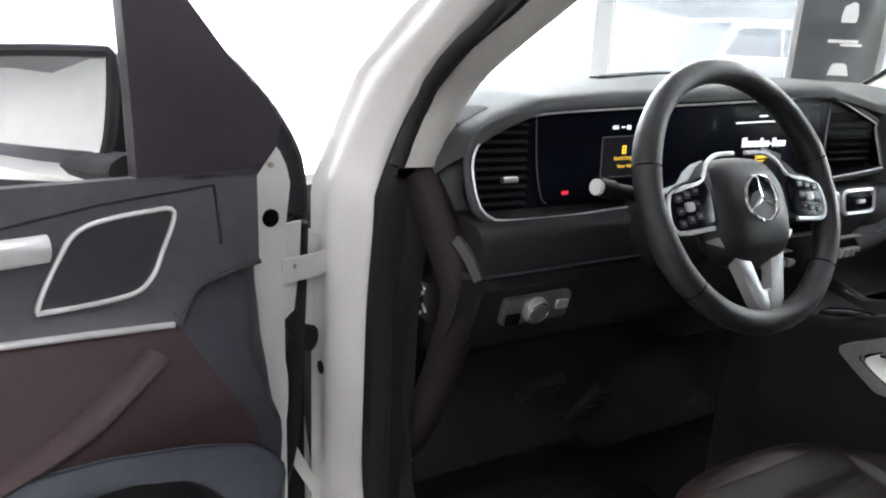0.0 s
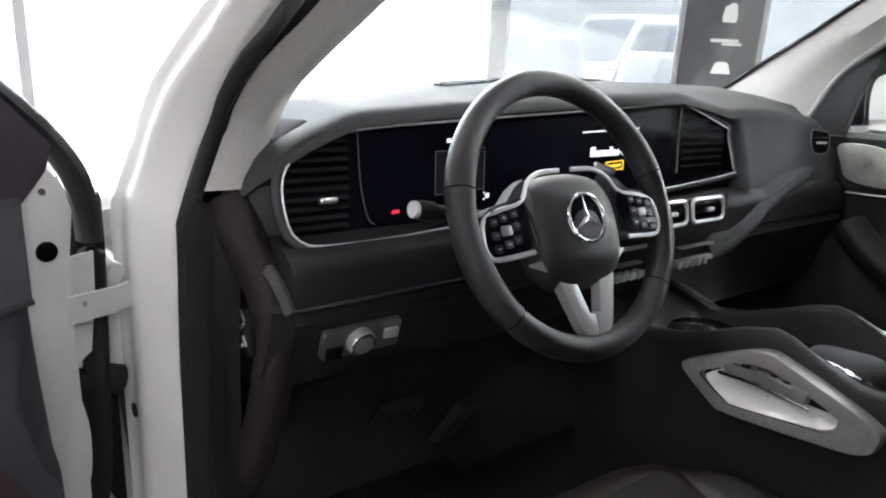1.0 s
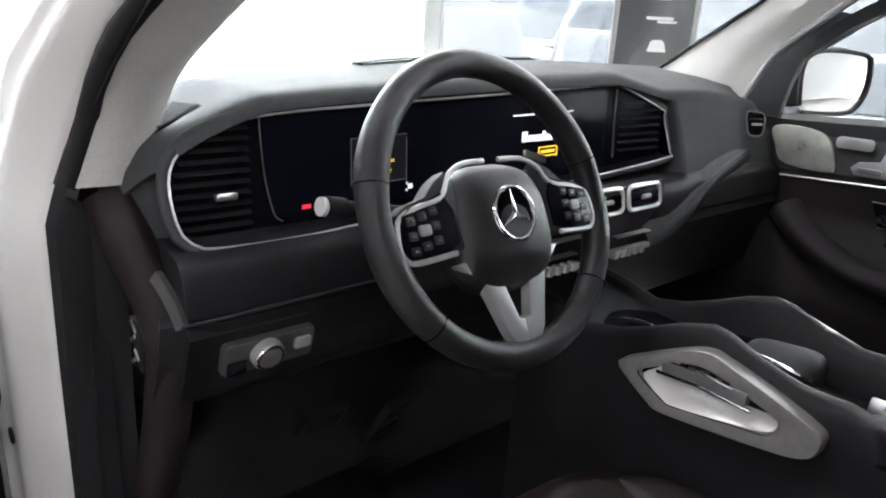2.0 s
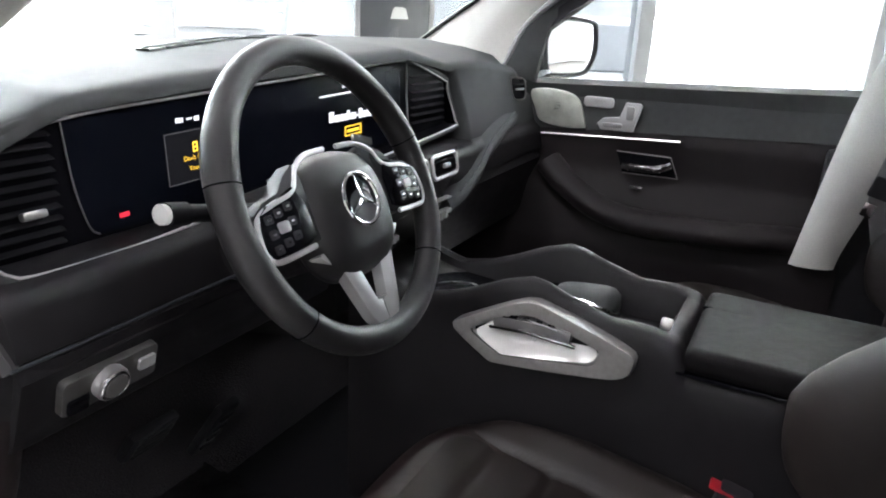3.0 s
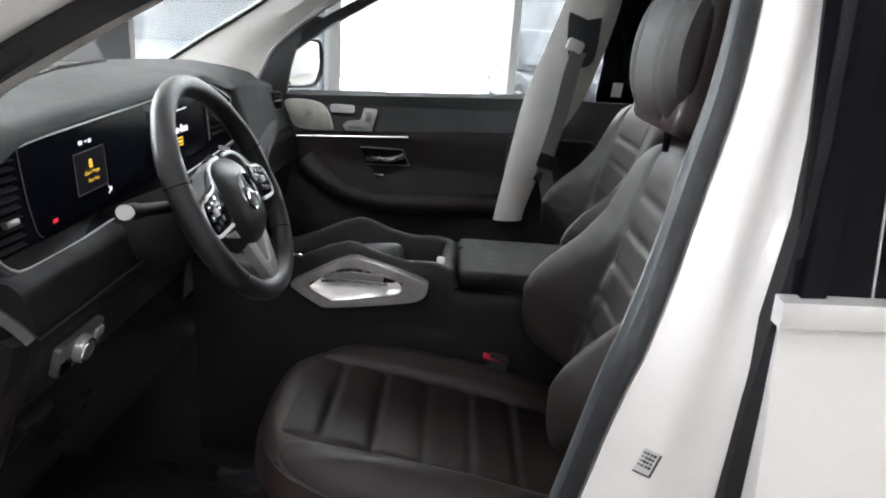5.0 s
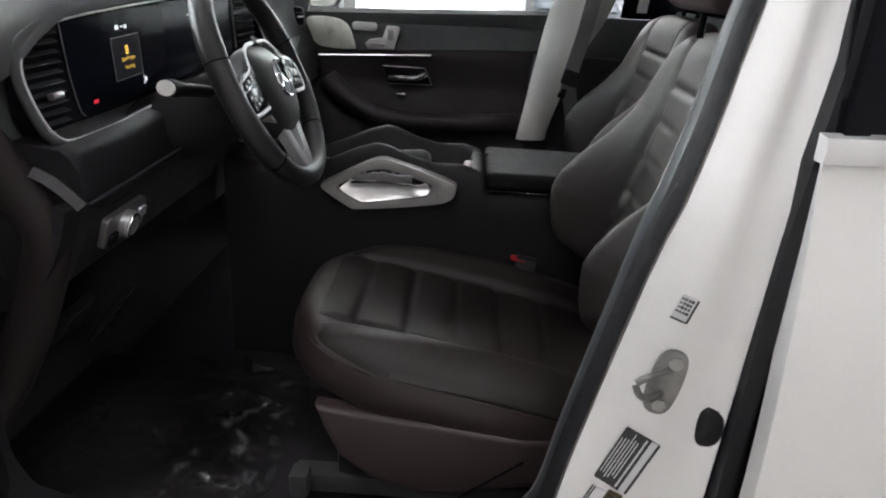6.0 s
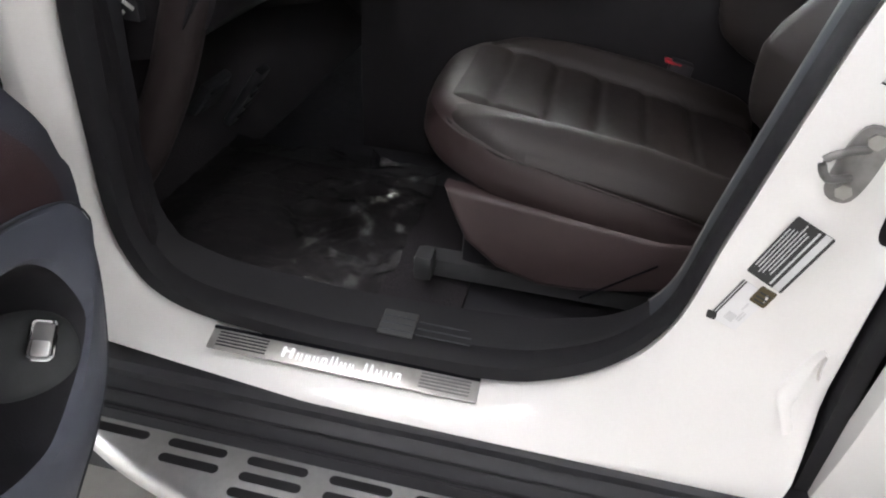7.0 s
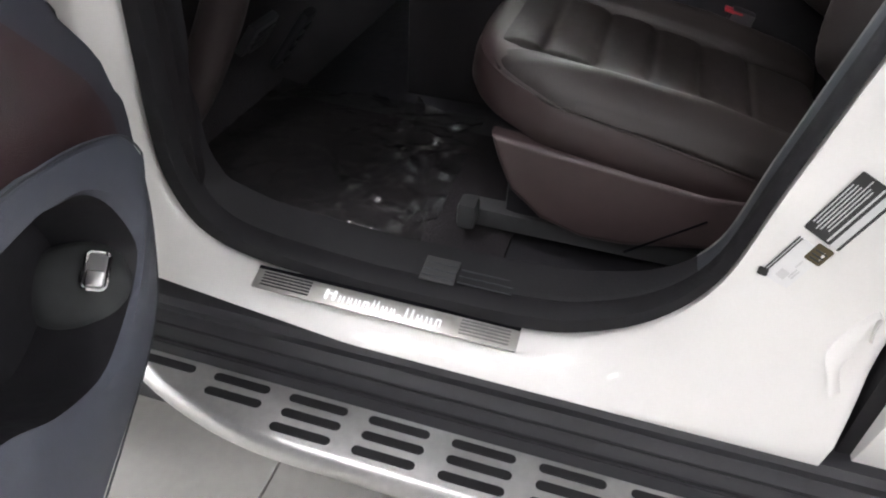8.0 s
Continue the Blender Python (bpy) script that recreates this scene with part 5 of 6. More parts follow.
door_slab("loudspeaker", [(p.x, p.y) for p in smooth_line([(y, z, 0) for y, z in SPK], 48, True)], 0.010, SPKM, "perforated metal speaker cover, pale reflection in its colour", 0.003)
door_slab("seat_button", rrect(0.078, 0.026, 0.009), 0.006, SPOKEM, "", 0.002).location = (0, 0.008, 1.150)
door_slab("seat_switch", [(-0.004, 1.082), (-0.088, 1.084), (-0.104, 1.150), (-0.098, 1.156), (-0.062, 1.156), (-0.050, 1.118), (-0.008, 1.112), (0.006, 1.098)], 0.008, SPOKEM, "silver seat-shaped switch", 0.003)
for y, z, a, b in ((-0.077, 1.13, 0.02, 0.034), (-0.035, 1.096, 0.05, 0.012)):
    door_slab("switch_key", rrect(a, b, 0.004), 0.012, SILVER, "", 0.002).location = (0, y, z)
part("door_strip", tube([(0.744, 0.157, 1.054), (0.741, 0.0, 1.063), (0.741, -0.206, 1.074)], 0.0026, 6), SATIN, pdoor, "bright metal strip")
rec = part("handle_recess", slab([(-0.054, 1.033), (-0.190, 1.033), (-0.214, 0.982), (-0.076, 0.979)], 0.004, Matrix(((0, 0, -1, 0.7425), (1, 0, 0, 0), (0, 1, 0, 0), (0, 0, 0, 1))), 0.001), PIANO, pdoor, "dark handle recess")
for line in (((-0.054, 1.033), (-0.190, 1.033)), ((-0.076, 0.979), (-0.214, 0.982)), ((-0.190, 1.033), (-0.214, 0.982))):
    part("recess_edge", tube([(0.738, y, z) for y, z in line], 0.0014, 6), DSILV, rec)
part("door_handle", sweep(smooth_line([(0.737, -0.076, 0.997), (0.724, -0.10, 0.998), (0.722, -0.15, 1.000), (0.728, -0.180, 1.006), (0.737, -0.192, 1.012)], 16), circle(0.0075, 8, 1.0, 1.3)), CHROME, pdoor, "chrome door handle")
part("lock_button", rbox((0.008, 0.034, 0.010), pose(0.735, -0.115, 0.945), 0.003), CHROME, pdoor)
part("armrest", sweep(smooth_line([(0.72, 0.12, 0.985), (0.705, 0.05, 0.93), (0.69, -0.08, 0.875), (0.688, -0.28, 0.870), (0.71, -0.44, 0.876), (0.755, -0.60, 0.885)], 26), circle(0.055, 14, 0.8, 0.6)), DOORB, pdoor, "padded armrest in the shaded door skin")
pg = part("pane", sheet(lambda u, v: (0.800 - 0.13 * v, 0.28 - 0.86 * u - 0.08 * v, 1.20 + 0.40 * v), 6, 6, 0.004, (1, 0, 0)), GLASS_C, pdoor, "clear side window")
pg.visible_shadow = False
part("sail_panel", slab([(0.285, 1.19), (0.19, 1.185), (0.175, 1.27), (0.155, 1.335), (0.06, 1.42), (0.11, 1.43), (0.20, 1.36), (0.262, 1.28)], 0.02, Matrix(((0, 0, -1, 0.765), (1, 0, 0, 0), (0, 1, 0, 0), (0, 0, 0, 1))), 0.004), SOFT, pdoor, "black corner panel inside the window")
part("window_frame", sweep([(0.775, 0.22, 1.30), (0.745, 0.06, 1.41), (0.72, -0.10, 1.50), (0.70, -0.35, 1.60), (0.69, -0.6, 1.64)], [(-0.015, -0.015), (0.015, -0.015), (0.015, 0.015), (-0.015, 0.015)]), SEALM, pdoor, "black window frame")
# exterior mirror of the far door
pm = part("wing_mirror", pillow(0.135, 0.095, lambda u, v: 0.0, 0.09, axes((1.095, 0.213, 1.262), (-0.953, 0.302, 0), (0, 0, 1)) @ Matrix.Rotation(math.pi, 4, "Y"), 20, 16, 3.4, 0.03), CLAD, pdoor, "black wing mirror housing")
part("mirror_glass", slab([(p.x, p.y) for p in smooth_line([(-0.115, -0.06, 0), (-0.115, 0.065, 0), (0.08, 0.075, 0), (0.118, 0.04, 0), (0.115, -0.03, 0), (0.06, -0.072, 0), (-0.09, -0.072, 0)], 40, True)][::-1], 0.004, axes((1.093, 0.207, 1.262), (0.953, -0.302, 0), (0, 0, 1)), 0.001), MIRROR, pdoor, "bright mirror glass")
part("mirror_rim", tube([axes((1.093, 0.203, 1.262), (0.953, -0.302, 0), (0, 0, 1)) @ V((p.x, p.y, 0)) for p in smooth_line([(-0.120, -0.064, 0), (-0.120, 0.070, 0), (0.084, 0.080, 0), (0.124, 0.042, 0), (0.121, -0.032, 0), (0.064, -0.077, 0), (-0.094, -0.077, 0)], 48, True)], 0.0065, 8, True, None, (0, 1, 0)), CLAD, pdoor, "black rim of the mirror")
part("mirror_arm", rbox((0.16, 0.06, 0.04), pose(0.92, 0.26, 1.185), 0.012), PIANO, pdoor)
# pillar behind the far door, with the belt
BPF = [(0.672, -0.496, 0.838), (0.676, -0.506, 0.90), (0.690, -0.535, 1.08), (0.695, -0.560, 1.22), (0.66, -0.600, 1.36), (0.615, -0.640, 1.50), (0.58, -0.66, 1.62)]
BPR = [(0.672, -0.588, 0.842), (0.674, -0.60, 0.90), (0.682, -0.66, 1.08), (0.68, -0.735, 1.22), (0.65, -0.775, 1.36), (0.61, -0.80, 1.50), (0.57, -0.80, 1.62)]
a, b = smooth_line(BPF, 26), smooth_line(BPR, 26)
pill = part("b_pillar", loft([[p + V((0.03, -0.004, 0)), p, p.lerp(q, 0.15) + V((-0.014, 0, 0)), p.lerp(q, 0.5) + V((-0.018, 0, 0)), p.lerp(q, 0.85) + V((-0.012, 0, 0)), q, q + V((0.03, 0, 0))] for p, q in zip(a, b)]), GREYTRIM, car, "light grey pillar trim behind the door")
part("guide_cover", slab([(p.x, p.y) for p in smooth_line([(-0.685, 1.335, 0), (-0.662, 1.40, 0), (-0.665, 1.50, 0), (-0.742, 1.505, 0), (-0.752, 1.44, 0), (-0.74, 1.345, 0)], 30, True)][::-1], 0.006, Matrix(((0, 0, -1, 0.612), (1, 0, 0, 0), (0, 1, 0, 0), (0, 0, 0, 1))), 0.002), LINER, pill, "grey belt guide cover")
part("belt_guide", rbox((0.03, 0.05, 0.035), pose(0.592, -0.682, 1.390, 20, 0, 0), 0.010), WHITEPL, pill, "pale belt guide")
beltp = smooth_line([(0.585, -0.695, 1.375), (0.600, -0.682, 1.315), (0.618, -0.666, 1.19), (0.630, -0.642, 1.064), (0.640, -0.640, 1.02), (0.690, -0.68, 0.88)], 24)
part("seat_belt", sweep(beltp, [(-0.024, -0.001), (0.024, -0.001), (0.024, 0.001), (-0.024, 0.001)], up=(-1, -0.3, 0)), BELT, pill, "grey woven seat belt")
part("belt_tongue", rbox((0.012, 0.055, 0.045), pose(0.622, -0.642, 1.045, 15, 0, 0), 0.006), CLAD, pill, "black belt tongue")
part("tongue_plate", rbox((0.004, 0.024, 0.03), pose(0.616, -0.620, 1.000, 15, 0, 0), 0.003), CHROME, pill)
part("pillar_base", rbox((0.05, 0.28, 0.66), pose(0.738, -0.665, 0.77), 0.015), CLAD, car, "black lower pillar cover")
# rear cabin: bench, far rear door lining
part("rear_bench", rbox((1.30, 0.50, 0.22), pose(0, -1.55, 0.70), 0.05, 3), LEATHER, car, "dark leather rear bench")
part("rear_backrest", rbox((1.30, 0.16, 0.62), pose(0, -1.88, 1.05, -14, 0, 0), 0.05, 3), LEATHER, car, "dark leather rear backrest")
part("rear_door_lining", sheet(lambda u, v: (0.78 - 0.06 * v, -0.66 - 1.0 * u, 1.22 - 0.7 * v), 8, 8, 0.04, (-1, 0, 0)), SOFT, car, "dark lining of the far rear door")
rw = part("rear_window", sheet(lambda u, v: (0.80 - 0.12 * v, -0.80 - 0.78 * u, 1.22 + 0.36 * v), 4, 4, 0.004), GLASS_D, car, "dark rear side window")
part("rear_door_lining", sheet(lambda u, v: (-0.80 + 0.04 * v, -1.66 + 1.0 * u, 1.15 - 0.65 * v), 8, 8, 0.03, (1, 0, 0)), SOFT, car, "dark lining of the rear door")
part("paper_tag", rbox((0.002, 0.032, 0.046), pose(0.782, -0.862, 1.262, 0, -16, 0), 0.0005, 1), WHITEPL, car, "small white paper tag")
# footwell
part("carpet", sheet(lambda u, v: (-0.74 + 1.48 * u, 0.70 - 1.9 * v, 0.455 + 0.30 * max(0, 1 - v / 0.16) ** 1.5), 30, 40, 0.02, (0, 0, 1)), CARPET, car, "black footwell carpet")
mat_ob = part("floor_mat", rbox((0.46, 0.62, 0.012), pose(-0.50, 0.14, 0.472, 1.5, 0, 0), 0.005), CARPET, car, "black velour floor mat")
for x, z, h, w, nm in ((-0.24, 0.60, 0.16, 0.05, "accelerator"), (-0.38, 0.66, 0.075, 0.095, "brake_pedal")):
    pd = part(nm, rbox((w, 0.02, h), pose(x, 0.40, z, 35, 0, 0), 0.008), CLAD, car, "black pedal with rubber studs")
    for k in range(4):
        part("stud", rbox((w * 0.7, 0.006, 0.008), pose(x, 0.40, z, 35, 0, 0) @ Matrix.Translation((0, -0.012, (k - 1.5) * h / 5)), 0.002, 1), SEALM, pd)


# ---- the open front door ----
DD, DN = V((-0.957, -0.290, 0)), V((0.290, -0.957, 0))  # along the door from its hinge, and out of its inner face
DM = Matrix(((DD.x, DN.x, 0, -0.969), (DD.y, DN.y, 0, 0.309), (0, 0, 1, 0), (0, 0, 0, 1)))


def dp(s, n, z):
    return DM @ V((s, n, z))


def d_in(s, z):
    """How far the inner lining stands out at a place on the door."""
    low = max(0.0, min(1.0, (1.005 - z) / 0.14))
    return 0.088 * low * low * (3 - 2 * low) + 0.010 * math.exp(-((z - 0.96) / 0.03) ** 2)


door = part("front_door", loft([[dp(s, -0.105 - 0.02 * math.sin(math.pi * min(1, max(0, (z - 0.44) / 0.75))), z) for z in [0.46 + 0.66 * k / 14 for k in range(15)]] + [dp(s, -0.02, z) for z in [1.12 - 0.66 * k / 14 for k in range(15)]]
                                for s in [-0.055 + 1.09 * i / 16 for i in range(17)]]), PAINT, car, "white front door standing open")


def lining(s0, s1, zt, zb, lift, nu, nv):
    """A skin over the door's inner face between two heights, which may change along it."""
    def fn(u, v):
        s = s0 + (s1 - s0) * u
        top, bot = zt(s), zb(s)
        z = top + (bot - top) * v
        return dp(s, d_in(s, z) + lift, z)
    return sheet(fn, nu, nv, 0.018, DN)


SPLIT = [(0.0, 1.022), (0.014, 1.020), (0.050, 1.015), (0.088, 1.005), (0.110, 0.985), (0.130, 0.966), (0.22, 0.975), (0.32, 0.985), (1.0, 1.02)]
POCK = [(-0.01, 0.772), (0.02, 0.780), (0.143, 0.826), (0.234, 0.848), (0.36, 0.862), (0.60, 0.866), (1.0, 0.86)]
part("upper_lining", lining(0.0, 1.0, lambda s: 1.148 + 0.01 * min(1, s), lambda s: lerp_table(SPLIT, s)[0], 0.004, 40, 12), GREYL, door, "dark grey upper door lining")
BINL = mat("blue_grey_leather", (0.090, 0.098, 0.124), 0.48, grain=0.12, bump=0.35, bscale=800, stain=0.1)
EDGEM = mat("blue_black_edge_leather", (0.042, 0.043, 0.054), 0.5, spec=0.3, grain=0.12, bump=0.35, bscale=800, stain=0.1)


def edge_width(z):
    """How far the edge of the lining reaches along the door at a height."""
    return lerp_table([(0.66, 0.045), (0.71, 0.045), (0.76, 0.048), (0.83, 0.060), (0.89, 0.095), (0.955, 0.124), (0.975, 0.126), (1.03, 0.05)], z)[0]


def edge_skin(u, v):
    z = 1.020 + (0.66 - 1.020) * v
    q = edge_width(z) * u
    z = min(z, lerp_table(SPLIT, q)[0])
    corner = lerp_table([(0.66, 0.036), (0.70, 0.030), (0.80, 0.023), (0.825, 0.024), (0.840, 0.036), (0.865, 0.045), (0.92, 0.052), (0.98, 0.024), (1.03, 0.015)], z)[0]
    return dp(q, -0.010 + (d_in(q, z) + 0.010) * min(1.0, q / corner) ** 0.55, z)


def middle_skin(u, v):
    s0 = 0.124 + 0.876 * u
    top, bot = lerp_table(SPLIT, s0)[0], lerp_table(POCK, s0)[0] - 0.03
    z = top + (bot - top) * v
    q = edge_width(z) + (1.0 - edge_width(z)) * u
    return dp(q, d_in(q, z), min(z, lerp_table(SPLIT, q)[0]))


part("edge_lining", sheet(edge_skin, 28, 60, 0.012, DN), EDGEM, door, "blue-black leather edge of the door lining")
part("middle_lining", sheet(middle_skin, 40, 24, 0.018, DN), BROWN, door, "brown leather door panel")
part("lining_edge", sweep(smooth_line([dp(s, d_in(s, z) + 0.006, z) for s, z in SPLIT[:6]], 30), circle(0.004, 8)), SOFT, door)
# the lower bin: a broad rim round a deep hollow
rim_o = smooth_line([dp(s, d_in(s, z) + (0.003 if z > 0.74 else -0.004), z) for s, z in [(0.026, 0.760), (0.060, 0.800), (0.118, 0.826), (0.169, 0.842), (0.215, 0.853), (0.255, 0.862), (0.40, 0.876), (0.62, 0.876), (0.80, 0.85), (0.90, 0.74), (0.90, 0.56), (0.80, 0.47), (0.50, 0.458), (0.36, 0.472), (0.293, 0.490), (0.238, 0.503), (0.178, 0.519), (0.150, 0.526), (0.103, 0.547), (0.065, 0.578), (0.040, 0.631), (0.025, 0.684), (0.021, 0.725)]], 120, True)
rim_i = smooth_line([dp(s, 0.085, z) for s, z in [(0.078, 0.669), (0.104, 0.735), (0.146, 0.782), (0.195, 0.803), (0.241, 0.815), (0.40, 0.825), (0.60, 0.825), (0.74, 0.81), (0.79, 0.77), (0.74, 0.735), (0.60, 0.722), (0.45, 0.715), (0.373, 0.693), (0.306, 0.642), (0.236, 0.608), (0.192, 0.606), (0.135, 0.622), (0.098, 0.640)]], 120, True)
rim_m = [a.lerp(b, 0.45) + DN * 0.009 for a, b in zip(rim_o, rim_i)]
rim_m2 = [a.lerp(b, 0.82) + DN * 0.008 for a, b in zip(rim_o, rim_i)]
bin_c = sum(rim_i, V()) / 120
rim_d = [(p - bin_c) * 0.94 + bin_c - DN * 0.085 for p in rim_i]
pocket = part("door_bin", ribbon_loop([[p - DN * 0.05 for p in rim_o], rim_o, [a.lerp(b, 0.15) + DN * 0.004 for a, b in zip(rim_o, rim_m)], rim_m, rim_m2, rim_i]), BINL, door, "blue-grey leather rim of the door bin")
part("rim_seam", tube([p + DN * 0.003 for p in rim_o], 0.0013, 5, True, None, tuple(DN)), LINER, door)
bm = ribbon_loop([rim_i, [a.lerp(b, 0.5) for a, b in zip(rim_i, rim_d)], rim_d])
bm.faces.new([v for v in bm.verts][-120:])
part("bin_hollow", bm, CLAD, door, "deep black door bin")
swn = V((-0.40, -0.48, 0.66)).normalized()
swm = axes(dp(0.130, 0.060, 0.669), V((0, 0, 1)).cross(swn), swn.cross(V((0, 0, 1)).cross(swn)))
part("switch_base", pillow(0.056, 0.050, lambda u, v: -0.008 * (u * u + v * v), 0.06, swm @ Matrix.Translation((-0.022, -0.004, -0.006)), 20, 20, 2.4, 0.016), SOFT, door, "smooth black switch housing")
part("tailgate_switch", slab(rrect(0.021, 0.038, 0.005), 0.007, swm @ Matrix.Rotation(-0.48, 4, "Z") @ Matrix.Translation((0.0, 0.0, -0.004)), 0.002), DSILV, door, "bright metal rocker switch")
part("switch_rocker", slab(rrect(0.017, 0.017, 0.003), 0.004, swm @ Matrix.Rotation(-0.48, 4, "Z") @ Matrix.Translation((0.0, -0.009, 0.003)), 0.0015), SATIN, door)
part("switch_ring", tube([swm @ Matrix.Rotation(-0.48, 4, "Z") @ V((u, v, 0.0035)) for u, v in rrect(0.024, 0.042, 0.006)], 0.0024, 6, True), CHROME, door)
# loudspeaker, strip, inner handle
spk = smooth_line([dp(s, 0.010, z) for s, z in [(0.118, 1.107), (0.15, 1.112), (0.222, 1.103), (0.252, 1.070), (0.277, 1.020), (0.268, 1.013), (0.18, 1.013), (0.150, 1.03), (0.135, 1.06)]], 72, True)
spc = sum(spk, V()) / 72
bm = ribbon_loop([[p - DN * 0.012 for p in spk], spk, [(p - spc) * 0.97 + spc + DN * 0.002 for p in spk], [(p - spc) * 0.95 + spc - DN * 0.001 for p in spk]])
bm.faces.new([v for v in bm.verts][-72:])
GRILLE = mat("speaker_mesh", (0.085, 0.083, 0.092), 0.30, 0.6, grain=0.08, scale=900, bump=0.06, bscale=1800)
part("loudspeaker", bm, GRILLE, door, "dark perforated metal speaker cover")
part("speaker_ring", tube([spc + (p - spc) * 0.985 + DN * 0.002 for p in spk], 0.0032, 8, True, None, tuple(DN)), BRIGHT, door, "bright speaker outline")
part("door_strip", tube([dp(0.135, d_in(0.135, 0.971) + 0.006, 0.970), dp(0.22, d_in(0.22, 0.978) + 0.006, 0.979), dp(0.33, d_in(0.33, 0.99) + 0.006, 0.989), dp(0.6, 0.02, 1.0)], 0.0045, 8), BRIGHT, door, "bright metal strip")
part("door_handle", sweep([dp(0.262, 0.016, 1.086), dp(0.30, 0.024, 1.088), dp(0.38, 0.024, 1.09)], circle(0.012, 12, 0.8, 1.3)), BRIGHT, door, "satin metal seat button bar")
part("pull_handle", sweep(smooth_line([dp(0.17, 0.040, 0.945), dp(0.21, 0.054, 0.925), dp(0.27, 0.071, 0.895), dp(0.36, 0.078, 0.87)], 16), circle(0.022, 14, 1.3, 0.50)), BROWN, door, "broad brown leather pull handle")
for a, b in (((0.44, 1.092), (0.20, 1.124)), ((0.20, 1.124), (0.062, 1.133)), ((0.062, 1.133), (0.056, 1.055))):
    part("lining_seam", tube([dp(a[0], d_in(*a) + 0.0045, a[1]), dp(b[0], d_in(*b) + 0.0045, b[1])], 0.0018, 6), SOFTD, door)
# white shut face, hinge strap, edge seal
face = [dp(s, -0.012 + 0.08 * s, z) for s, z in [(0.002, 1.150), (-0.002, 1.181), (-0.031, 1.183), (-0.046, 1.166), (-0.057, 1.145), (-0.063, 1.12), (-0.055, 1.064), (-0.051, 0.978), (-0.049, 0.896), (-0.032, 0.824), (-0.022, 0.747), (-0.004, 0.69), (0.010, 0.66), (0.012, 0.72), (0.004, 0.9)]]
fc = DN * 0.004
bm = loft([[p - fc for p in face], [p + fc for p in face]])
shut = part("shut_face", bm, WHITEPL, door, "white painted front edge of the door")
for s, n, z, r in ((-0.027, -0.010, 1.075, 0.0128), (-0.029, -0.010, 1.149, 0.004)):
    part("bolt_hole", disc(r, 0.003, axes(dp(s, n, z) + DN * 0.0005, V((0, 0, 1)).cross(DN), V((0, 0, 1))), 20, 0.0008), PIANO if r > 0.01 else GREYMET, door)
part("check_strap", sweep([dp(-0.044, -0.010, 0.993), dp(-0.112, -0.020, 0.989), (-0.846, 0.384, 0.986)], [(-0.003, -0.018), (0.003, -0.018), (0.003, 0.018), (-0.003, 0.018)]), WHITEPL, door, "white steel check strap")
brk = [dp(s, -0.034, z) for s, z in [(-0.040, 1.054), (-0.094, 1.058), (-0.091, 1.000), (-0.080, 0.92), (-0.050, 0.90)]]
part("edge_bracket", loft([[p - DN * 0.002 for p in brk], [p + DN * 0.002 for p in brk]]), WHITEPL, door, "white steel hinge bracket")
part("bracket_bolt", disc(0.004, 0.003, axes(dp(-0.066, -0.013, 0.997), V((0, 0, 1)).cross(DN), V((0, 0, 1))), 10, 0.0008), GREYMET, door)
part("lower_bracket", sweep(smooth_line([dp(-0.052, -0.03, 0.86), dp(-0.062, -0.035, 0.80), dp(-0.056, -0.035, 0.73), dp(-0.030, -0.03, 0.70)], 16), [(-0.006, -0.002), (0.006, -0.002), (0.006, 0.002), (-0.006, 0.002)], up=tuple(DN)), WHITEPL, door, "white steel hinge bracket")
part("edge_seal", sweep(smooth_line([dp(s, -0.062, z) for s, z in [(0.10, 1.36), (0.036, 1.300), (-0.010, 1.262), (-0.055, 1.215), (-0.088, 1.165), (-0.101, 1.12), (-0.105, 1.06), (-0.103, 0.98), (-0.096, 0.85), (-0.085, 0.70), (-0.04, 0.56), (0.05, 0.49)]], 60), circle(0.018, 10, 1.3, 0.9)), SEALM, door, "black ragged rubber edge seal")
part("wiring_boot", sweep(smooth_line([dp(-0.070, -0.07, 0.86), (-0.890, 0.400, 0.86), (-0.862, 0.405, 0.85)], 12), circle(0.022, 12)), SEALM, door, "black rubber wiring boot")
# Purple cast of lens flare is mixed into the black panel colour.
SAILM = mat("flare_tinted_panel", (0.036, 0.029, 0.038), 0.42, spec=0.4, grain=0.1, bump=0.2, bscale=900, stain=0.1)
# window frame and black corner panel
SAIL = [(0.002, 1.137), (0.157, 1.146), (0.158, 1.25), (0.160, 1.345), (0.175, 1.43), (0.17, 1.445), (0.085, 1.352), (0.036, 1.292), (-0.002, 1.250), (-0.040, 1.206), (-0.030, 1.175)]
part("corner_panel", slab(SAIL, 0.030, Matrix(((DD.x, 0, -DN.x, -0.969 - DN.x * -0.004), (DD.y, 0, -DN.y, 0.309 - DN.y * -0.004), (0, 1, 0, 0), (0, 0, 0, 1))), 0.010, 4), SAILM, door, "black corner panel at the door window, tinted by lens flare")
part("window_frame", sweep(smooth_line([dp(s, -0.02 - 0.28 * (z - 1.16), z) for s, z in [(0.12, 1.385), (0.25, 1.485), (0.42, 1.575), (0.60, 1.625), (0.85, 1.62), (0.96, 1.50), (1.0, 1.16)]], 40), circle(0.022, 10, 0.8, 1.2)), PIANO, door, "black window frame")
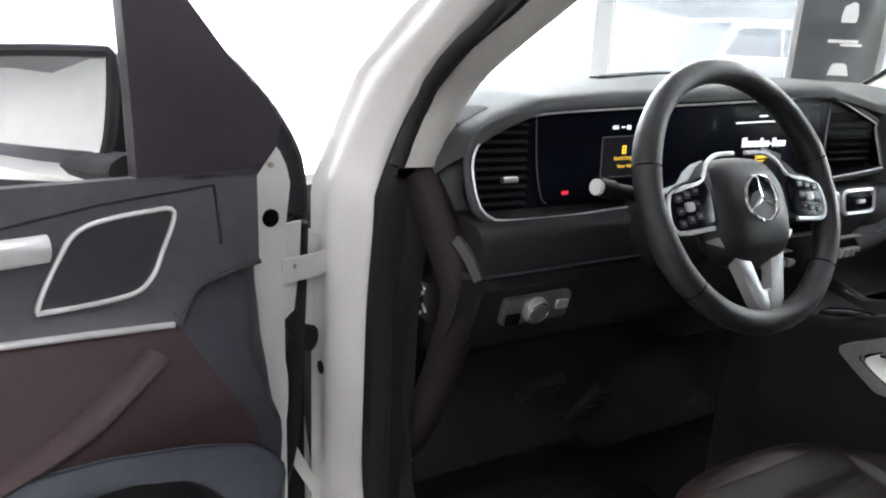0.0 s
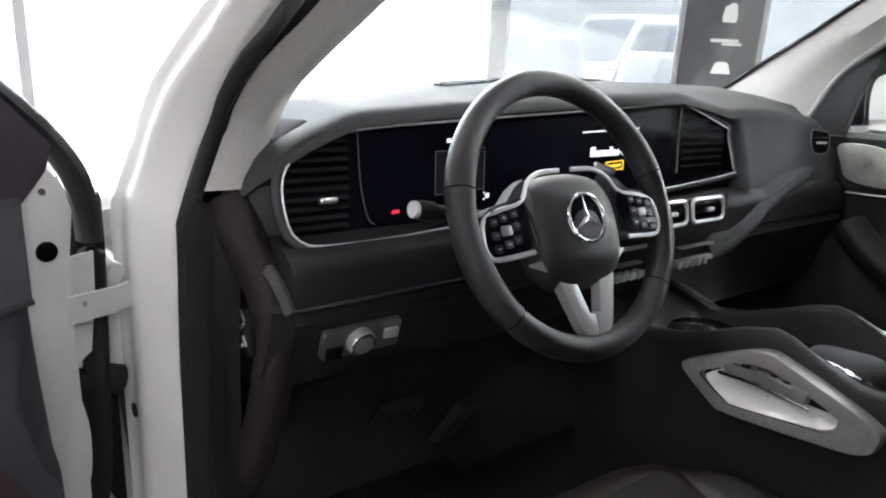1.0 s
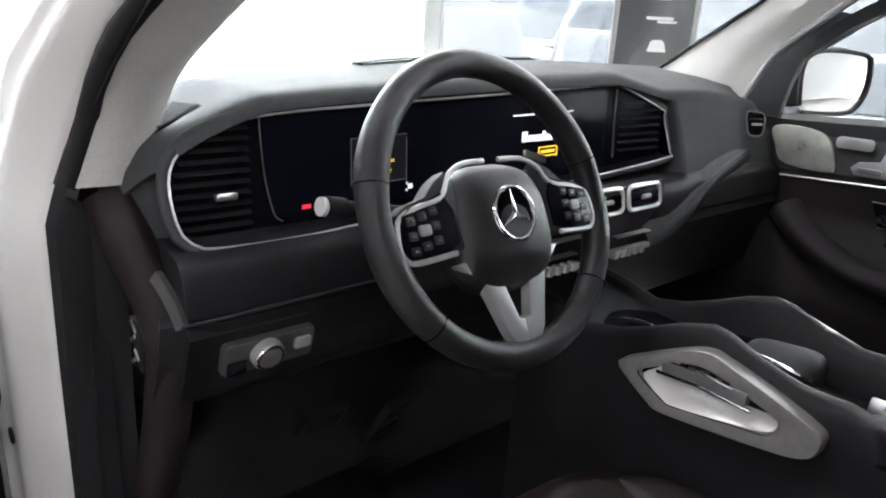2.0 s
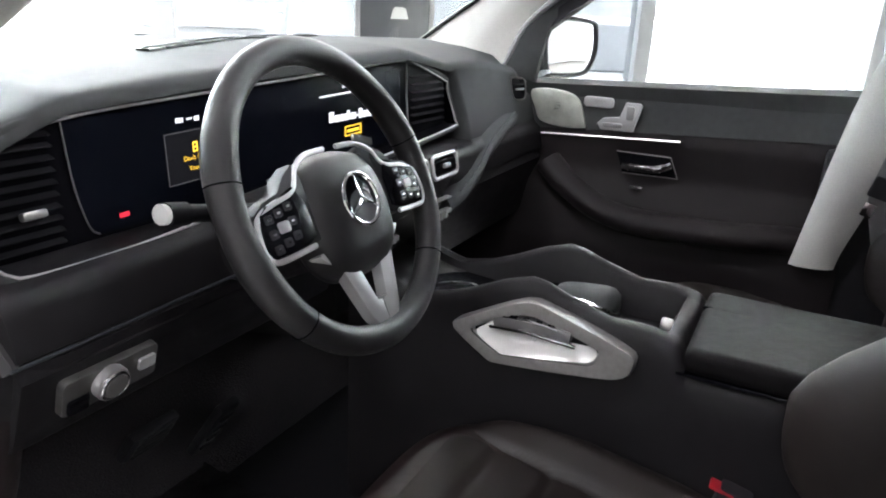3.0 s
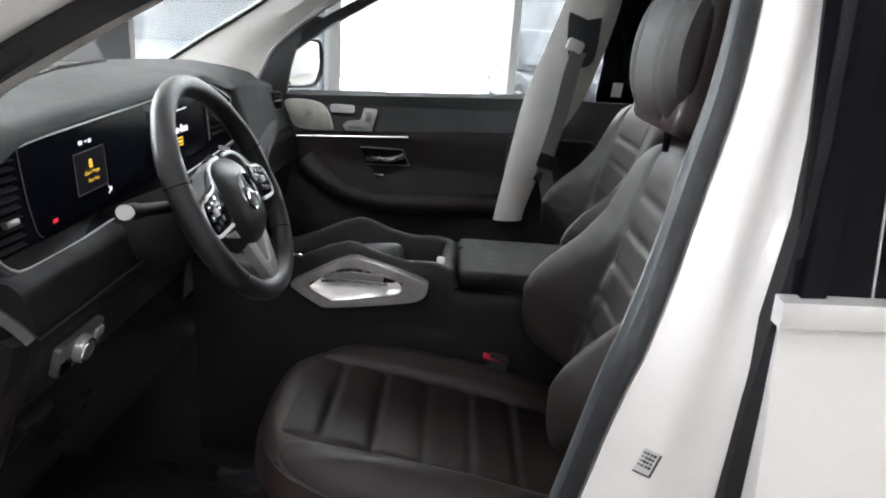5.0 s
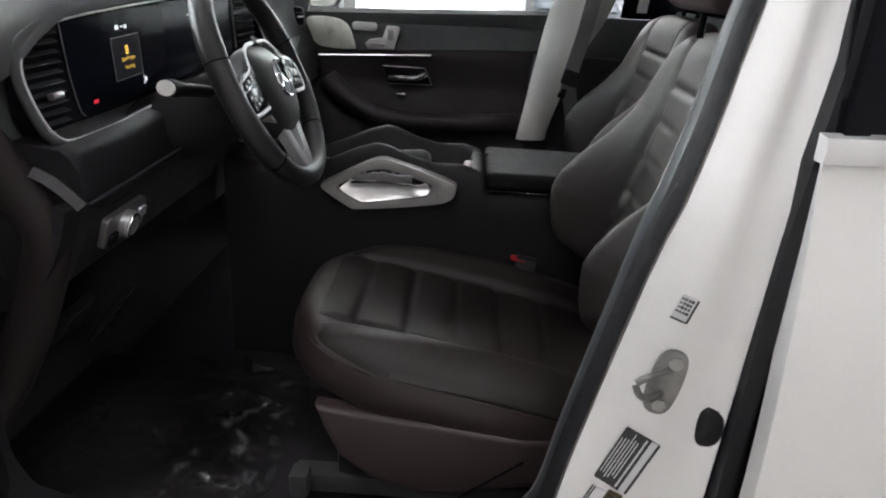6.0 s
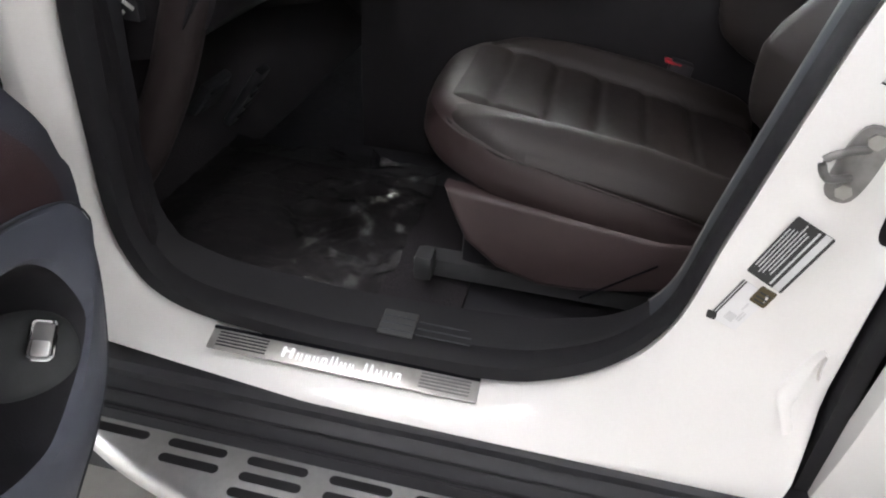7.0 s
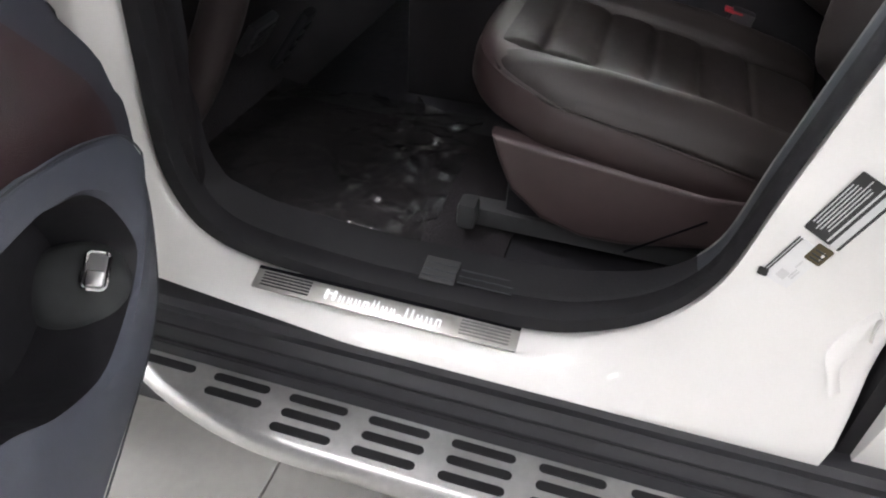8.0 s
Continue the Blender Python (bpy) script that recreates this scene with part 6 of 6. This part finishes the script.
# exterior mirror
MM = axes(dp(0.215, -0.17, 1.202), V((0.940, -0.342, 0)), V((0, 0.10, 1)))
part("wing_mirror", pillow(0.125, 0.092, lambda u, v: 0.004 - 0.002 * u, 0.085, MM, 24, 20, 3.6, 0.022), CLAD, door, "black wing mirror housing")
part("mirror_glass", slab([(p.x, p.y) for p in smooth_line([(-0.104, -0.055, 0), (-0.10, 0.045, 0), (-0.06, 0.072, 0), (0.085, 0.080, 0), (0.100, 0.070, 0), (0.092, -0.02, 0), (0.072, -0.070, 0), (0.05, -0.078, 0), (-0.08, -0.072, 0)], 60, True)], 0.003, MM @ Matrix.Translation((0, 0, 0.006)), 0.001), MIRROR, door, "bright mirror glass")
part("mirror_rim", tube(smooth_line([MM @ V((x * 1.05, y * 1.06, 0.006)) for x, y in ((-0.104, -0.055), (-0.10, 0.045), (-0.06, 0.072), (0.085, 0.080), (0.100, 0.070), (0.092, -0.02), (0.072, -0.070), (0.05, -0.078), (-0.08, -0.072))], 60, True), 0.0085, 8, True, None, tuple(MM.to_3x3() @ V((0, 0, 1)))), CLAD, door, "black rim of the mirror")
part("mirror_foot", sweep(smooth_line([dp(0.13, -0.05, 1.15), dp(0.14, -0.10, 1.145), dp(0.16, -0.17, 1.15)], 8), circle(0.03, 12, 1.4, 0.7)), CLAD, door, "black mirror foot")
part("mirror_cap", pillow(0.122, 0.092, lambda u, v: 0.05 * (1 - u * u) * (1 - v * v), 0.02, MM @ Matrix.Translation((0, 0, -0.08)) @ Matrix.Rotation(math.pi, 4, "Y"), 18, 16, 3.4, 0.02), PAINT, door, "white mirror cap")

# ---- on the door frame: sill plate, stickers, striker, stops ----
SM = axes((-0.8435, -0.031, 0.4822), (0, 1, 0), (-1, 0, -0.34))  # u towards the nose, v outwards
plate = part("sill_plate", slab(rrect(0.404, 0.036, 0.003), 0.003, SM @ Matrix.Translation((0, 0, 0.004)), 0.0012), GREYMET, car, "brushed metal sill plate with a bright inscription")
for k in range(5):
    for a, b in ((0.112, 0.190), (-0.190, -0.118)):
        # Reflected light is in the rib colours: dark at nose, paler at tail.
        part("rib", rbox((b - a, 0.0026, 0.0014), SM @ Matrix.Translation(((a + b) / 2, -0.010 + 0.0052 * k, 0.0075)), 0.0005, 1), CLAD if a > 0 else DSILV, plate)
part("plate_edge", rbox((0.404, 0.0055, 0.003), SM @ Matrix.Translation((0, -0.0168, 0.0074)), 0.0006, 1), PIANO, plate, "black upper edge")
GLOW = mat("backlit_plate", (0.8, 0.8, 0.8), 0.4, emit=(0.9, 0.95, 1.0, 0.09))
x = 0.088
for k, (w, h) in enumerate(((0.018, 0.017), (0.009, 0.011), (0.007, 0.011), (0.008, 0.011), (0.009, 0.011), (0.010, 0.017), (0.009, 0.011), (0.007, 0.011), (0.006, 0.003), (0.013, 0.017), (0.009, 0.011), (0.010, 0.011), (0.009, 0.011))):
    for f in ((0.16, 0.84) if h > 0.004 else (0.5,)):
        part("inscription", slab(rrect(w * (0.30 if h > 0.004 else 1.0), h, w * 0.12, 2), 0.0012, SM @ Matrix.Translation((x - w * f, 0.004 - (h - 0.011) / 2, 0.0068)), 0), GLOW, plate)
    if h > 0.004 and k % 2 == 0:
        part("inscription", slab(rrect(w * 0.6, 0.0026, 0.001, 2), 0.0012, SM @ Matrix.Translation((x - w / 2, 0.006 if k % 4 else -0.001, 0.0068)), 0), GLOW, plate)
    x -= w + 0.0046


def on_post(y, z):
    """A place on the white pillar's face, its outward normal and a pose with u towards the tail and v up."""
    best = None
    for r1, r2 in zip(frame_rings[1:9], frame_rings[2:10]):
        for i in range(NAP):
            p = (r1[i] + r2[i]) / 2
            d = (p.y - y) ** 2 + (p.z - z) ** 2
            if best is None or d < best[0]:
                best = (d, p, (r1[(i + 1) % NAP] - r1[i - 1]).cross(r2[i] - r1[i]).normalized(), r1[i], r2[i])
    d, p, n, a, b = best
    if n.x > 0:
        n = -n
    x = p.x - (n.y * (y - p.y) + n.z * (z - p.z)) / n.x
    return axes(V((x, y, z)) + n * 0.0025, n.cross(V((0, 0, 1))) * -1, V((0, 0, 1)))


LABELB = mat("black_label", (0.03, 0.03, 0.03), 0.4, grain=0.2)
LABELW = mat("silver_label", (0.62, 0.62, 0.62), 0.45, grain=0.1)
LABELP = mat("white_label", (0.76, 0.76, 0.76), 0.45, grain=0.03)
LABELG = mat("amber_label", (0.085, 0.065, 0.03), 0.5, grain=0.1)


def sticker(name, y, z, w, h, turn, material, label, bars, ink):
    m = on_post(y, z) @ Matrix.Rotation(radians(turn), 4, "Z")
    ob = part(name, slab(rrect(w, h, 0.002, 2), 0.0008, m, 0), material, car, label)
    for u, v, a, b in bars:
        part("printed_bar", slab([(u - a / 2, v - b / 2), (u + a / 2, v - b / 2), (u + a / 2, v + b / 2), (u - a / 2, v + b / 2)], 0.0004, m @ Matrix.Translation((0, 0, 0.0009)), 0), ink, ob)
    return ob


rnd = random.Random(4)
bars = [(-0.0185 + 0.0036 * k, rnd.uniform(-0.004, 0.004), 0.0013, rnd.uniform(0.055, 0.078)) for k in range(6)] + [(0.0060, 0.0, 0.0022, 0.080), (0.0145, 0.0, 0.0075, 0.086)]
sticker("type_label", -0.546, 0.788, 0.043, 0.086, -19, LABELB, "black label with pale lines of small print", bars, LABELW)
tl = sticker("tyre_label", -0.516, 0.705, 0.034, 0.072, -20, LABELP, "white tyre pressure label with faint print", [(-0.0155, 0.004, 0.0018, 0.064), (-0.0125, 0.004, 0.0018, 0.064)], LABELB)
tm = on_post(-0.516, 0.705) @ Matrix.Rotation(radians(-20), 4, "Z")
for u, v, a, b in ((0.002, -0.014, 0.010, 0.012), (0.009, -0.006, 0.002, 0.014), (0.012, -0.006, 0.002, 0.014), (0.006, 0.008, 0.002, 0.012)):
    part("faint_print", slab([(u - a / 2, v - b / 2), (u + a / 2, v - b / 2), (u + a / 2, v + b / 2), (u - a / 2, v + b / 2)], 0.0004, tm @ Matrix.Translation((0, 0, 0.0009)), 0), LABELW, tl)
sticker("tyre_label", -0.5365, 0.730, 0.019, 0.024, -20, LABELG, "small amber label", [(0, 0.004, 0.014, 0.002), (0, -0.002, 0.014, 0.002), (0, -0.007, 0.012, 0.002)], LABELB)
sticker("round_label", -0.494, 0.686, 0.011, 0.011, 0, LABELB, "small dark round mark", [], LABELW)
sticker("paint_label", -0.577, 0.992, 0.019, 0.031, -16, LABELW, "small grey code label", [(0.0085, 0.0, 0.0024, 0.030), (-0.001, -0.0145, 0.018, 0.002)] + [(-0.007 + 0.0036 * (k % 4), 0.011 - 0.0052 * (k // 4), 0.0022 if (k * 7) % 3 else 0.0034, 0.0032 if (k * 5) % 4 else 0.0018) for k in range(16)], LABELB)
sm = on_post(-0.571, 0.902) @ Matrix.Rotation(radians(-10), 4, "Z")
STRIKM = mat("dull_striker_steel", (0.24, 0.235, 0.23), 0.42, 0.8, grain=0.15, stain=0.2, sscale=30)
striker = part("striker", slab([(p.x, p.y) for p in smooth_line([(-0.014, -0.034, 0), (-0.018, 0.0, 0), (-0.014, 0.034, 0), (0.0, 0.042, 0), (0.014, 0.034, 0), (0.018, 0.0, 0), (0.014, -0.034, 0), (0.0, -0.042, 0)], 32, True)], 0.005, sm, 0.0015), STRIKM, car, "grey steel lock striker")
part("loop", tube(smooth_line([sm @ V(p) for p in ((0.0, 0.018, 0.004), (-0.020, 0.018, 0.030), (-0.034, 0.004, 0.034), (-0.022, -0.012, 0.030), (0.0, -0.014, 0.004))], 20), 0.0042, 10), STRIKM, striker, "steel loop")
for v in (-0.028, 0.028):
    part("bolt", disc(0.0085, 0.004, sm @ Matrix.Translation((0.002, v, 0.005)), 6, 0.001), GREYMET, striker)
stop = part("rubber_stop", pillow(0.018, 0.028, lambda u, v: 0.012, 0.01, on_post(-0.636, 0.842), 14, 14, 3.0, 0.01), SEALM, car, "black rubber door stop")
for y, z in ((0.395, 0.80),):
    part("hinge_hole", disc(0.011, 0.003, on_post(y, z), 20, 0.0006), SEALM, body)
part("hinge", rbox((0.03, 0.03, 0.10), pose(-0.870, 0.425, 0.90), 0.006), WHITEPL, body, "white painted door hinge")
part("pressing", sweep(smooth_line([on_post(y, z) @ V((0, 0, -0.001)) for y, z in ((-0.612, 0.56), (-0.60, 0.60), (-0.607, 0.64), (-0.622, 0.67), (-0.628, 0.63))], 24), circle(0.009, 10, 1.4, 0.30)), PAINT, body, "pressed bead in the white sheet metal")
# ribbed step behind the sill and the film on the mat
part("step_cover", rbox((0.075, 0.74, 0.012), pose(-0.752, -0.045, 0.498, 0, 12, 0), 0.005), SEALM, car, "black plastic sill step")
STEPM = mat("grey_step_plastic", (0.055, 0.056, 0.057), 0.4, grain=0.1)
for k in range(3):
    part("step_rib", rbox((0.0022, 0.048, 0.002), pose(-0.794 + 0.012 * k, -0.098, 0.5237 + 0.0021 * k, 0, -10, 0), 0.0006, 1), LINER, car)
    part("step_rib", rbox((0.0022, 0.080, 0.002), pose(-0.794 + 0.012 * k, -0.168, 0.5215 + 0.0021 * k, 0, -10, 0), 0.0006, 1), LINER, car)
part("step_rib_field", rbox((0.046, 0.052, 0.003), pose(-0.780, -0.098, 0.5245, 0, -10, 0), 0.001, 1), STEPM, car, "grey ribbed patch of the step")


def film(u, v):
    x, y = -0.70 + 0.47 * u, 0.44 - 0.48 * v
    p = V((x * 9, y * 9, 0.3))
    z = 0.484 + 0.014 * abs(noise.noise(p)) + 0.013 * abs(noise.noise(p * 2.7)) + 0.009 * abs(noise.noise(p * 6.1))
    edge = 0.015 * noise.noise(V((v * 6, u * 6, 2.0)))
    return (x + edge, y + edge, z)


FILM = glass("clear_film", (0.94, 0.94, 0.93), 3.6, 0.17)
fl = tagged(part("protective_film", sheet(film, 56, 56, 0.0004, (0, 0, 1)), FILM, None), "crumpled clear plastic film on the black floor mat", "plastic film")
fl.visible_shadow = False


def fold(x, y, length, turn, high):
    """A crease of the film that stands up from it."""
    m = pose(x, y, 0.488, 0, 0, turn)
    def fn(u, v):
        a = (u - 0.5) * length
        w = noise.noise(V((a * 40, v * 2, x * 9)))
        return m @ V((a, 0.020 * (v - 0.5) + 0.008 * w, high * (1 - abs(2 * v - 1)) * (0.6 + 0.8 * abs(noise.noise(V((a * 55, 1.3, y * 9))))) + 0.004 * w))
    ob = part("fold", sheet(fn, 20, 8, 0.0004, (0, 0, 1)), FILM, fl, "bright standing crease of the film")
    ob.visible_shadow = False


for crease in ((-0.235, 0.20, 0.06, 60, 0.016), (-0.245, 0.11, 0.07, 20, 0.018), (-0.685, 0.10, 0.11, 100, 0.014), (-0.695, 0.01, 0.09, 95, 0.016), (-0.60, 0.05, 0.10, 70, 0.010), (-0.52, 0.18, 0.12, 40, 0.009), (-0.40, 0.06, 0.09, 130, 0.010)):
    fold(*crease)


# ---- in front of the glazing and outside ----
sign = empty("sign_stand", "tall dark grey display stand with white marks by the window", "sign")
SGM = axes(V((2.504, 1.705, 0)), WT, V((0, 0, 1)))
DARKB = mat("dark_grey_banner", (0.080, 0.084, 0.090), 0.6, grain=0.1, stain=0.1, sscale=2)
part("panel", slab(rrect(0.41, 2.10, 0.01), 0.05, SGM @ Matrix.Translation((0, 1.08, -0.05)), 0.004), DARKB, sign, "dark grey panel")
part("foot", rbox((0.41, 0.03, 0.36), SGM @ Matrix.Translation((0, 0.015, -0.02)), 0.006), FRAMEM, sign)
for u in (-0.214, 0.214):
    part("edge_profile", rbox((0.03, 2.12, 0.06), SGM @ Matrix.Translation((u, 1.08, -0.025)), 0.006), SILVER, sign)


def mark(outline, u, v):
    part("printed_mark", slab([(u + a, v + b) for a, b in outline], 0.002, SGM @ Matrix.Translation((0, 0, 0.001)), 0), WHITEPL, sign)


mark([(-0.052, -0.032), (0.052, -0.032), (0.036, 0.022), (0.020, 0.032), (-0.024, 0.032), (-0.038, 0.020)], 0.025, 1.329)
mark(rrect(0.145, 0.017, 0.004), 0.022, 1.473)
mark(rrect(0.105, 0.014, 0.004), 0.062, 1.455)
mark([(-0.035, -0.050), (0.034, -0.050), (0.040, -0.010), (0.030, 0.046), (0.004, 0.052), (-0.010, 0.040), (-0.030, 0.030), (-0.038, -0.012)], 0.032, 1.618)


def parked_car(name, label, paint, length, width, height, kind_, m):
    """A car seen far off: body with wheel arches, glasshouse with panes, four wheels, lamps."""
    ob = empty(name, label, "car", "parked cars")
    L, W, Hh = length / 2, width / 2, height
    belt = Hh * (0.56 if kind_ != "van" else 0.52)
    prof = {"suv": [(-L, 0.35), (-L * 0.99, belt * 0.95), (-L * 0.88, belt), (L * 0.42, belt), (L * 0.90, belt * 0.86), (L * 0.99, belt * 0.62), (L, 0.35)],
            "saloon": [(-L, 0.32), (-L * 0.99, belt * 1.0), (-L * 0.62, belt * 1.08), (L * 0.38, belt), (L * 0.92, belt * 0.86), (L, belt * 0.6), (L, 0.32)],
            "van": [(-L, 0.40), (-L, belt), (-L * 0.9, belt), (L * 0.62, belt), (L * 0.92, belt * 0.82), (L, belt * 0.6), (L, 0.40)]}[kind_]
    rings = []
    for s, k in ((-1, 0.0), (-0.96, 0.9), (-0.5, 1.0), (0.5, 1.0), (0.96, 0.9), (1, 0.0)):
        rings.append([V((x * (1 - 0.03 * abs(s) ** 4), s * W, z - 0.05 * abs(s) ** 6 * (z > 0.5))) for x, z in prof])
    b = part("body", loft(rings), paint, ob)
    b.parent = ob
    roof = {"suv": [(-L * 0.93, belt - 0.02), (-L * 0.80, Hh * 0.97), (-L * 0.3, Hh), (L * 0.05, Hh * 0.98), (L * 0.45, belt - 0.02)],
            "saloon": [(-L * 0.70, belt), (-L * 0.40, Hh * 0.97), (-L * 0.1, Hh), (L * 0.08, Hh * 0.97), (L * 0.42, belt - 0.02)],
            "van": [(-L * 0.98, belt - 0.02), (-L * 0.96, Hh * 0.98), (-L * 0.4, Hh), (L * 0.35, Hh * 0.97), (L * 0.66, belt - 0.02)]}[kind_]
    cab = part("cabin", loft([[V((x, s * W * (0.92 - 0.16 * (z - belt) / (Hh - belt)), z)) for x, z in roof] for s in (-1, -0.5, 0.5, 1)]), paint, ob)
    for s in (-1, 1):
        o = [(x * 0.93, belt + 0.03 + (z - belt) * 0.80) for x, z in roof]
        xm, top, low = roof[2][0] * 0.5, o[2][1], o[0][1]
        for win in ([o[0], o[1], (xm - 0.05, top), (xm - 0.05, low)], [(xm + 0.05, low), (xm + 0.05, top), o[3], o[4]]):
            bm = bmesh.new()
            bm.faces.new([bm.verts.new((x, s * (W * (0.92 - 0.16 * (z - belt) / (Hh - belt)) + 0.008), z)) for x, z in win])
            r = bmesh.ops.extrude_face_region(bm, geom=bm.faces[:])
            bmesh.ops.translate(bm, vec=(0, s * -0.02, 0), verts=[g for g in r["geom"] if isinstance(g, bmesh.types.BMVert)])
            part("side_glass", bm, DARKGL, ob, "side window, greyed for outdoor haze")
        part("door_seam", rbox((0.012, 0.01, belt * 0.55), pose(xm, s * (W + 0.001), belt * 0.62), 0), CLAD, ob)
        part("sill_strip", rbox((length * 0.5, 0.02, 0.10), pose(0, s * (W - 0.002), 0.34), 0.01), CLAD, ob)
    for i, j in ((0, 1), (4, 3)):
        a, c = V((roof[i][0], 0, roof[i][1])), V((roof[j][0], 0, roof[j][1]))
        d = V((0.02 if i else -0.02, 0, 0.01))
        p0, p1 = a.lerp(c, 0.12) + d, a.lerp(c, 0.92) + d
        y0, y1 = W * 0.82, W * 0.70
        bm = loft([[p0 + V((0, -y0, 0)), p0 + V((0, y0, 0)), p1 + V((0, y1, 0)), p1 + V((0, -y1, 0))], [p0 + V((0, -y0, 0)) - d * 1.4, p0 + V((0, y0, 0)) - d * 1.4, p1 + V((0, y1, 0)) - d * 1.4, p1 + V((0, -y1, 0)) - d * 1.4]])
        part("windscreen", bm, DARKGL, ob)
    for x in (-L * 0.60, L * 0.62):
        for s in (-1, 1):
            w = part("wheel", disc(0.34, 0.22, axes((x, s * (W - 0.10) + 0.11, 0.34), (1, 0, 0), (0, 0, 1)), 28, 0.03), RUBBER, ob)
            part("rim", disc(0.22, 0.03, axes((x, s * (W + 0.012) + 0.015, 0.34), (1, 0, 0), (0, 0, 1)), 20, 0.01), SILVER, w)
    for s in (-1, 1):
        part("headlamp", rbox((0.10, 0.36, 0.14), pose(L * 0.95, s * W * 0.68, belt * 0.72), 0.03), WHITEPL, ob)
        part("tail_lamp", rbox((0.06, 0.24, 0.22), pose(-L * 0.985, s * W * 0.78, belt * 0.80), 0.02), REDPL, ob)
    part("bumper", rbox((0.14, width * 0.92, 0.20), pose(L * 0.98, 0, 0.42), 0.04), CLAD, ob)
    ob.matrix_world = m
    return ob


# Glass is lifted to grey so outdoor haze sits in its colour.
DARKGL = mat("hazy_car_glass", (0.22, 0.23, 0.24), 0.5, grain=0.03)
CARW = mat("white_car_paint", (0.66, 0.66, 0.66), 0.3, coat=0.5, grain=0.02)
CARG = mat("grey_car_paint", (0.40, 0.41, 0.42), 0.3, 0.4, coat=0.5, grain=0.05)
CARB = mat("dark_car_paint", (0.05, 0.055, 0.06), 0.3, 0.3, coat=0.5, grain=0.05)


def yard(x, y, turn):
    return Matrix.Translation((x, y, -0.12)) @ Matrix.Rotation(radians(turn), 4, "Z")


parked_car("parked_car", "white high-roofed van parked across the yard", CARW, 5.3, 2.05, 2.55, "van", yard(12.6, 10.4, 178))
parked_car("parked_car", "dark grey car parked in front of the van", CARG, 4.6, 1.85, 1.66, "suv", yard(9.4, 7.2, 222))
parked_car("parked_car", "dark off-road car parked beside the window upright", CARB, 4.5, 1.90, 1.85, "suv", yard(6.6, 7.7, 236))
parked_car("parked_car", "white car with red lamps parked in the yard", CARW, 4.7, 1.85, 1.50, "saloon", yard(8.4, 2.2, 25))
parked_car("parked_car", "dark car parked at the end of the yard", CARB, 4.6, 1.85, 1.65, "suv", yard(13.2, -2.2, 190))
room_box("backdrop", -60, 60, 40, 40.5, -0.12, 7.0, mat("pale_far_wall", (0.40, 0.40, 0.395), 0.9, grain=0.05, stain=0.2, sscale=0.3), "pale far hall across the yard", "backdrop")

# ---- floor tiles ----
T = 0.8
tile_me = None
for i in range(-8, 9):
    for j in range(-8, 9):
        m = Matrix.Translation((-1.16 + T * i, 0.187 + T * (j + 0.5), 0)) @ Matrix.Rotation(0, 4, "Z")
        c = m.translation
        q = V((c.x, c.y, 0))
        if q.dot(WN) > WC - 0.25:
            continue
        if tile_me is None:
            ob = part("tile", rbox((T - 0.004, T - 0.004, 0.012), Matrix.Translation((0, 0, -0.006)), 0.0015, 1), TILE, floor)
            tile_me = ob.data
        else:
            ob = new("tile", tile_me)
            ob.parent = floor
        ob.matrix_local = m
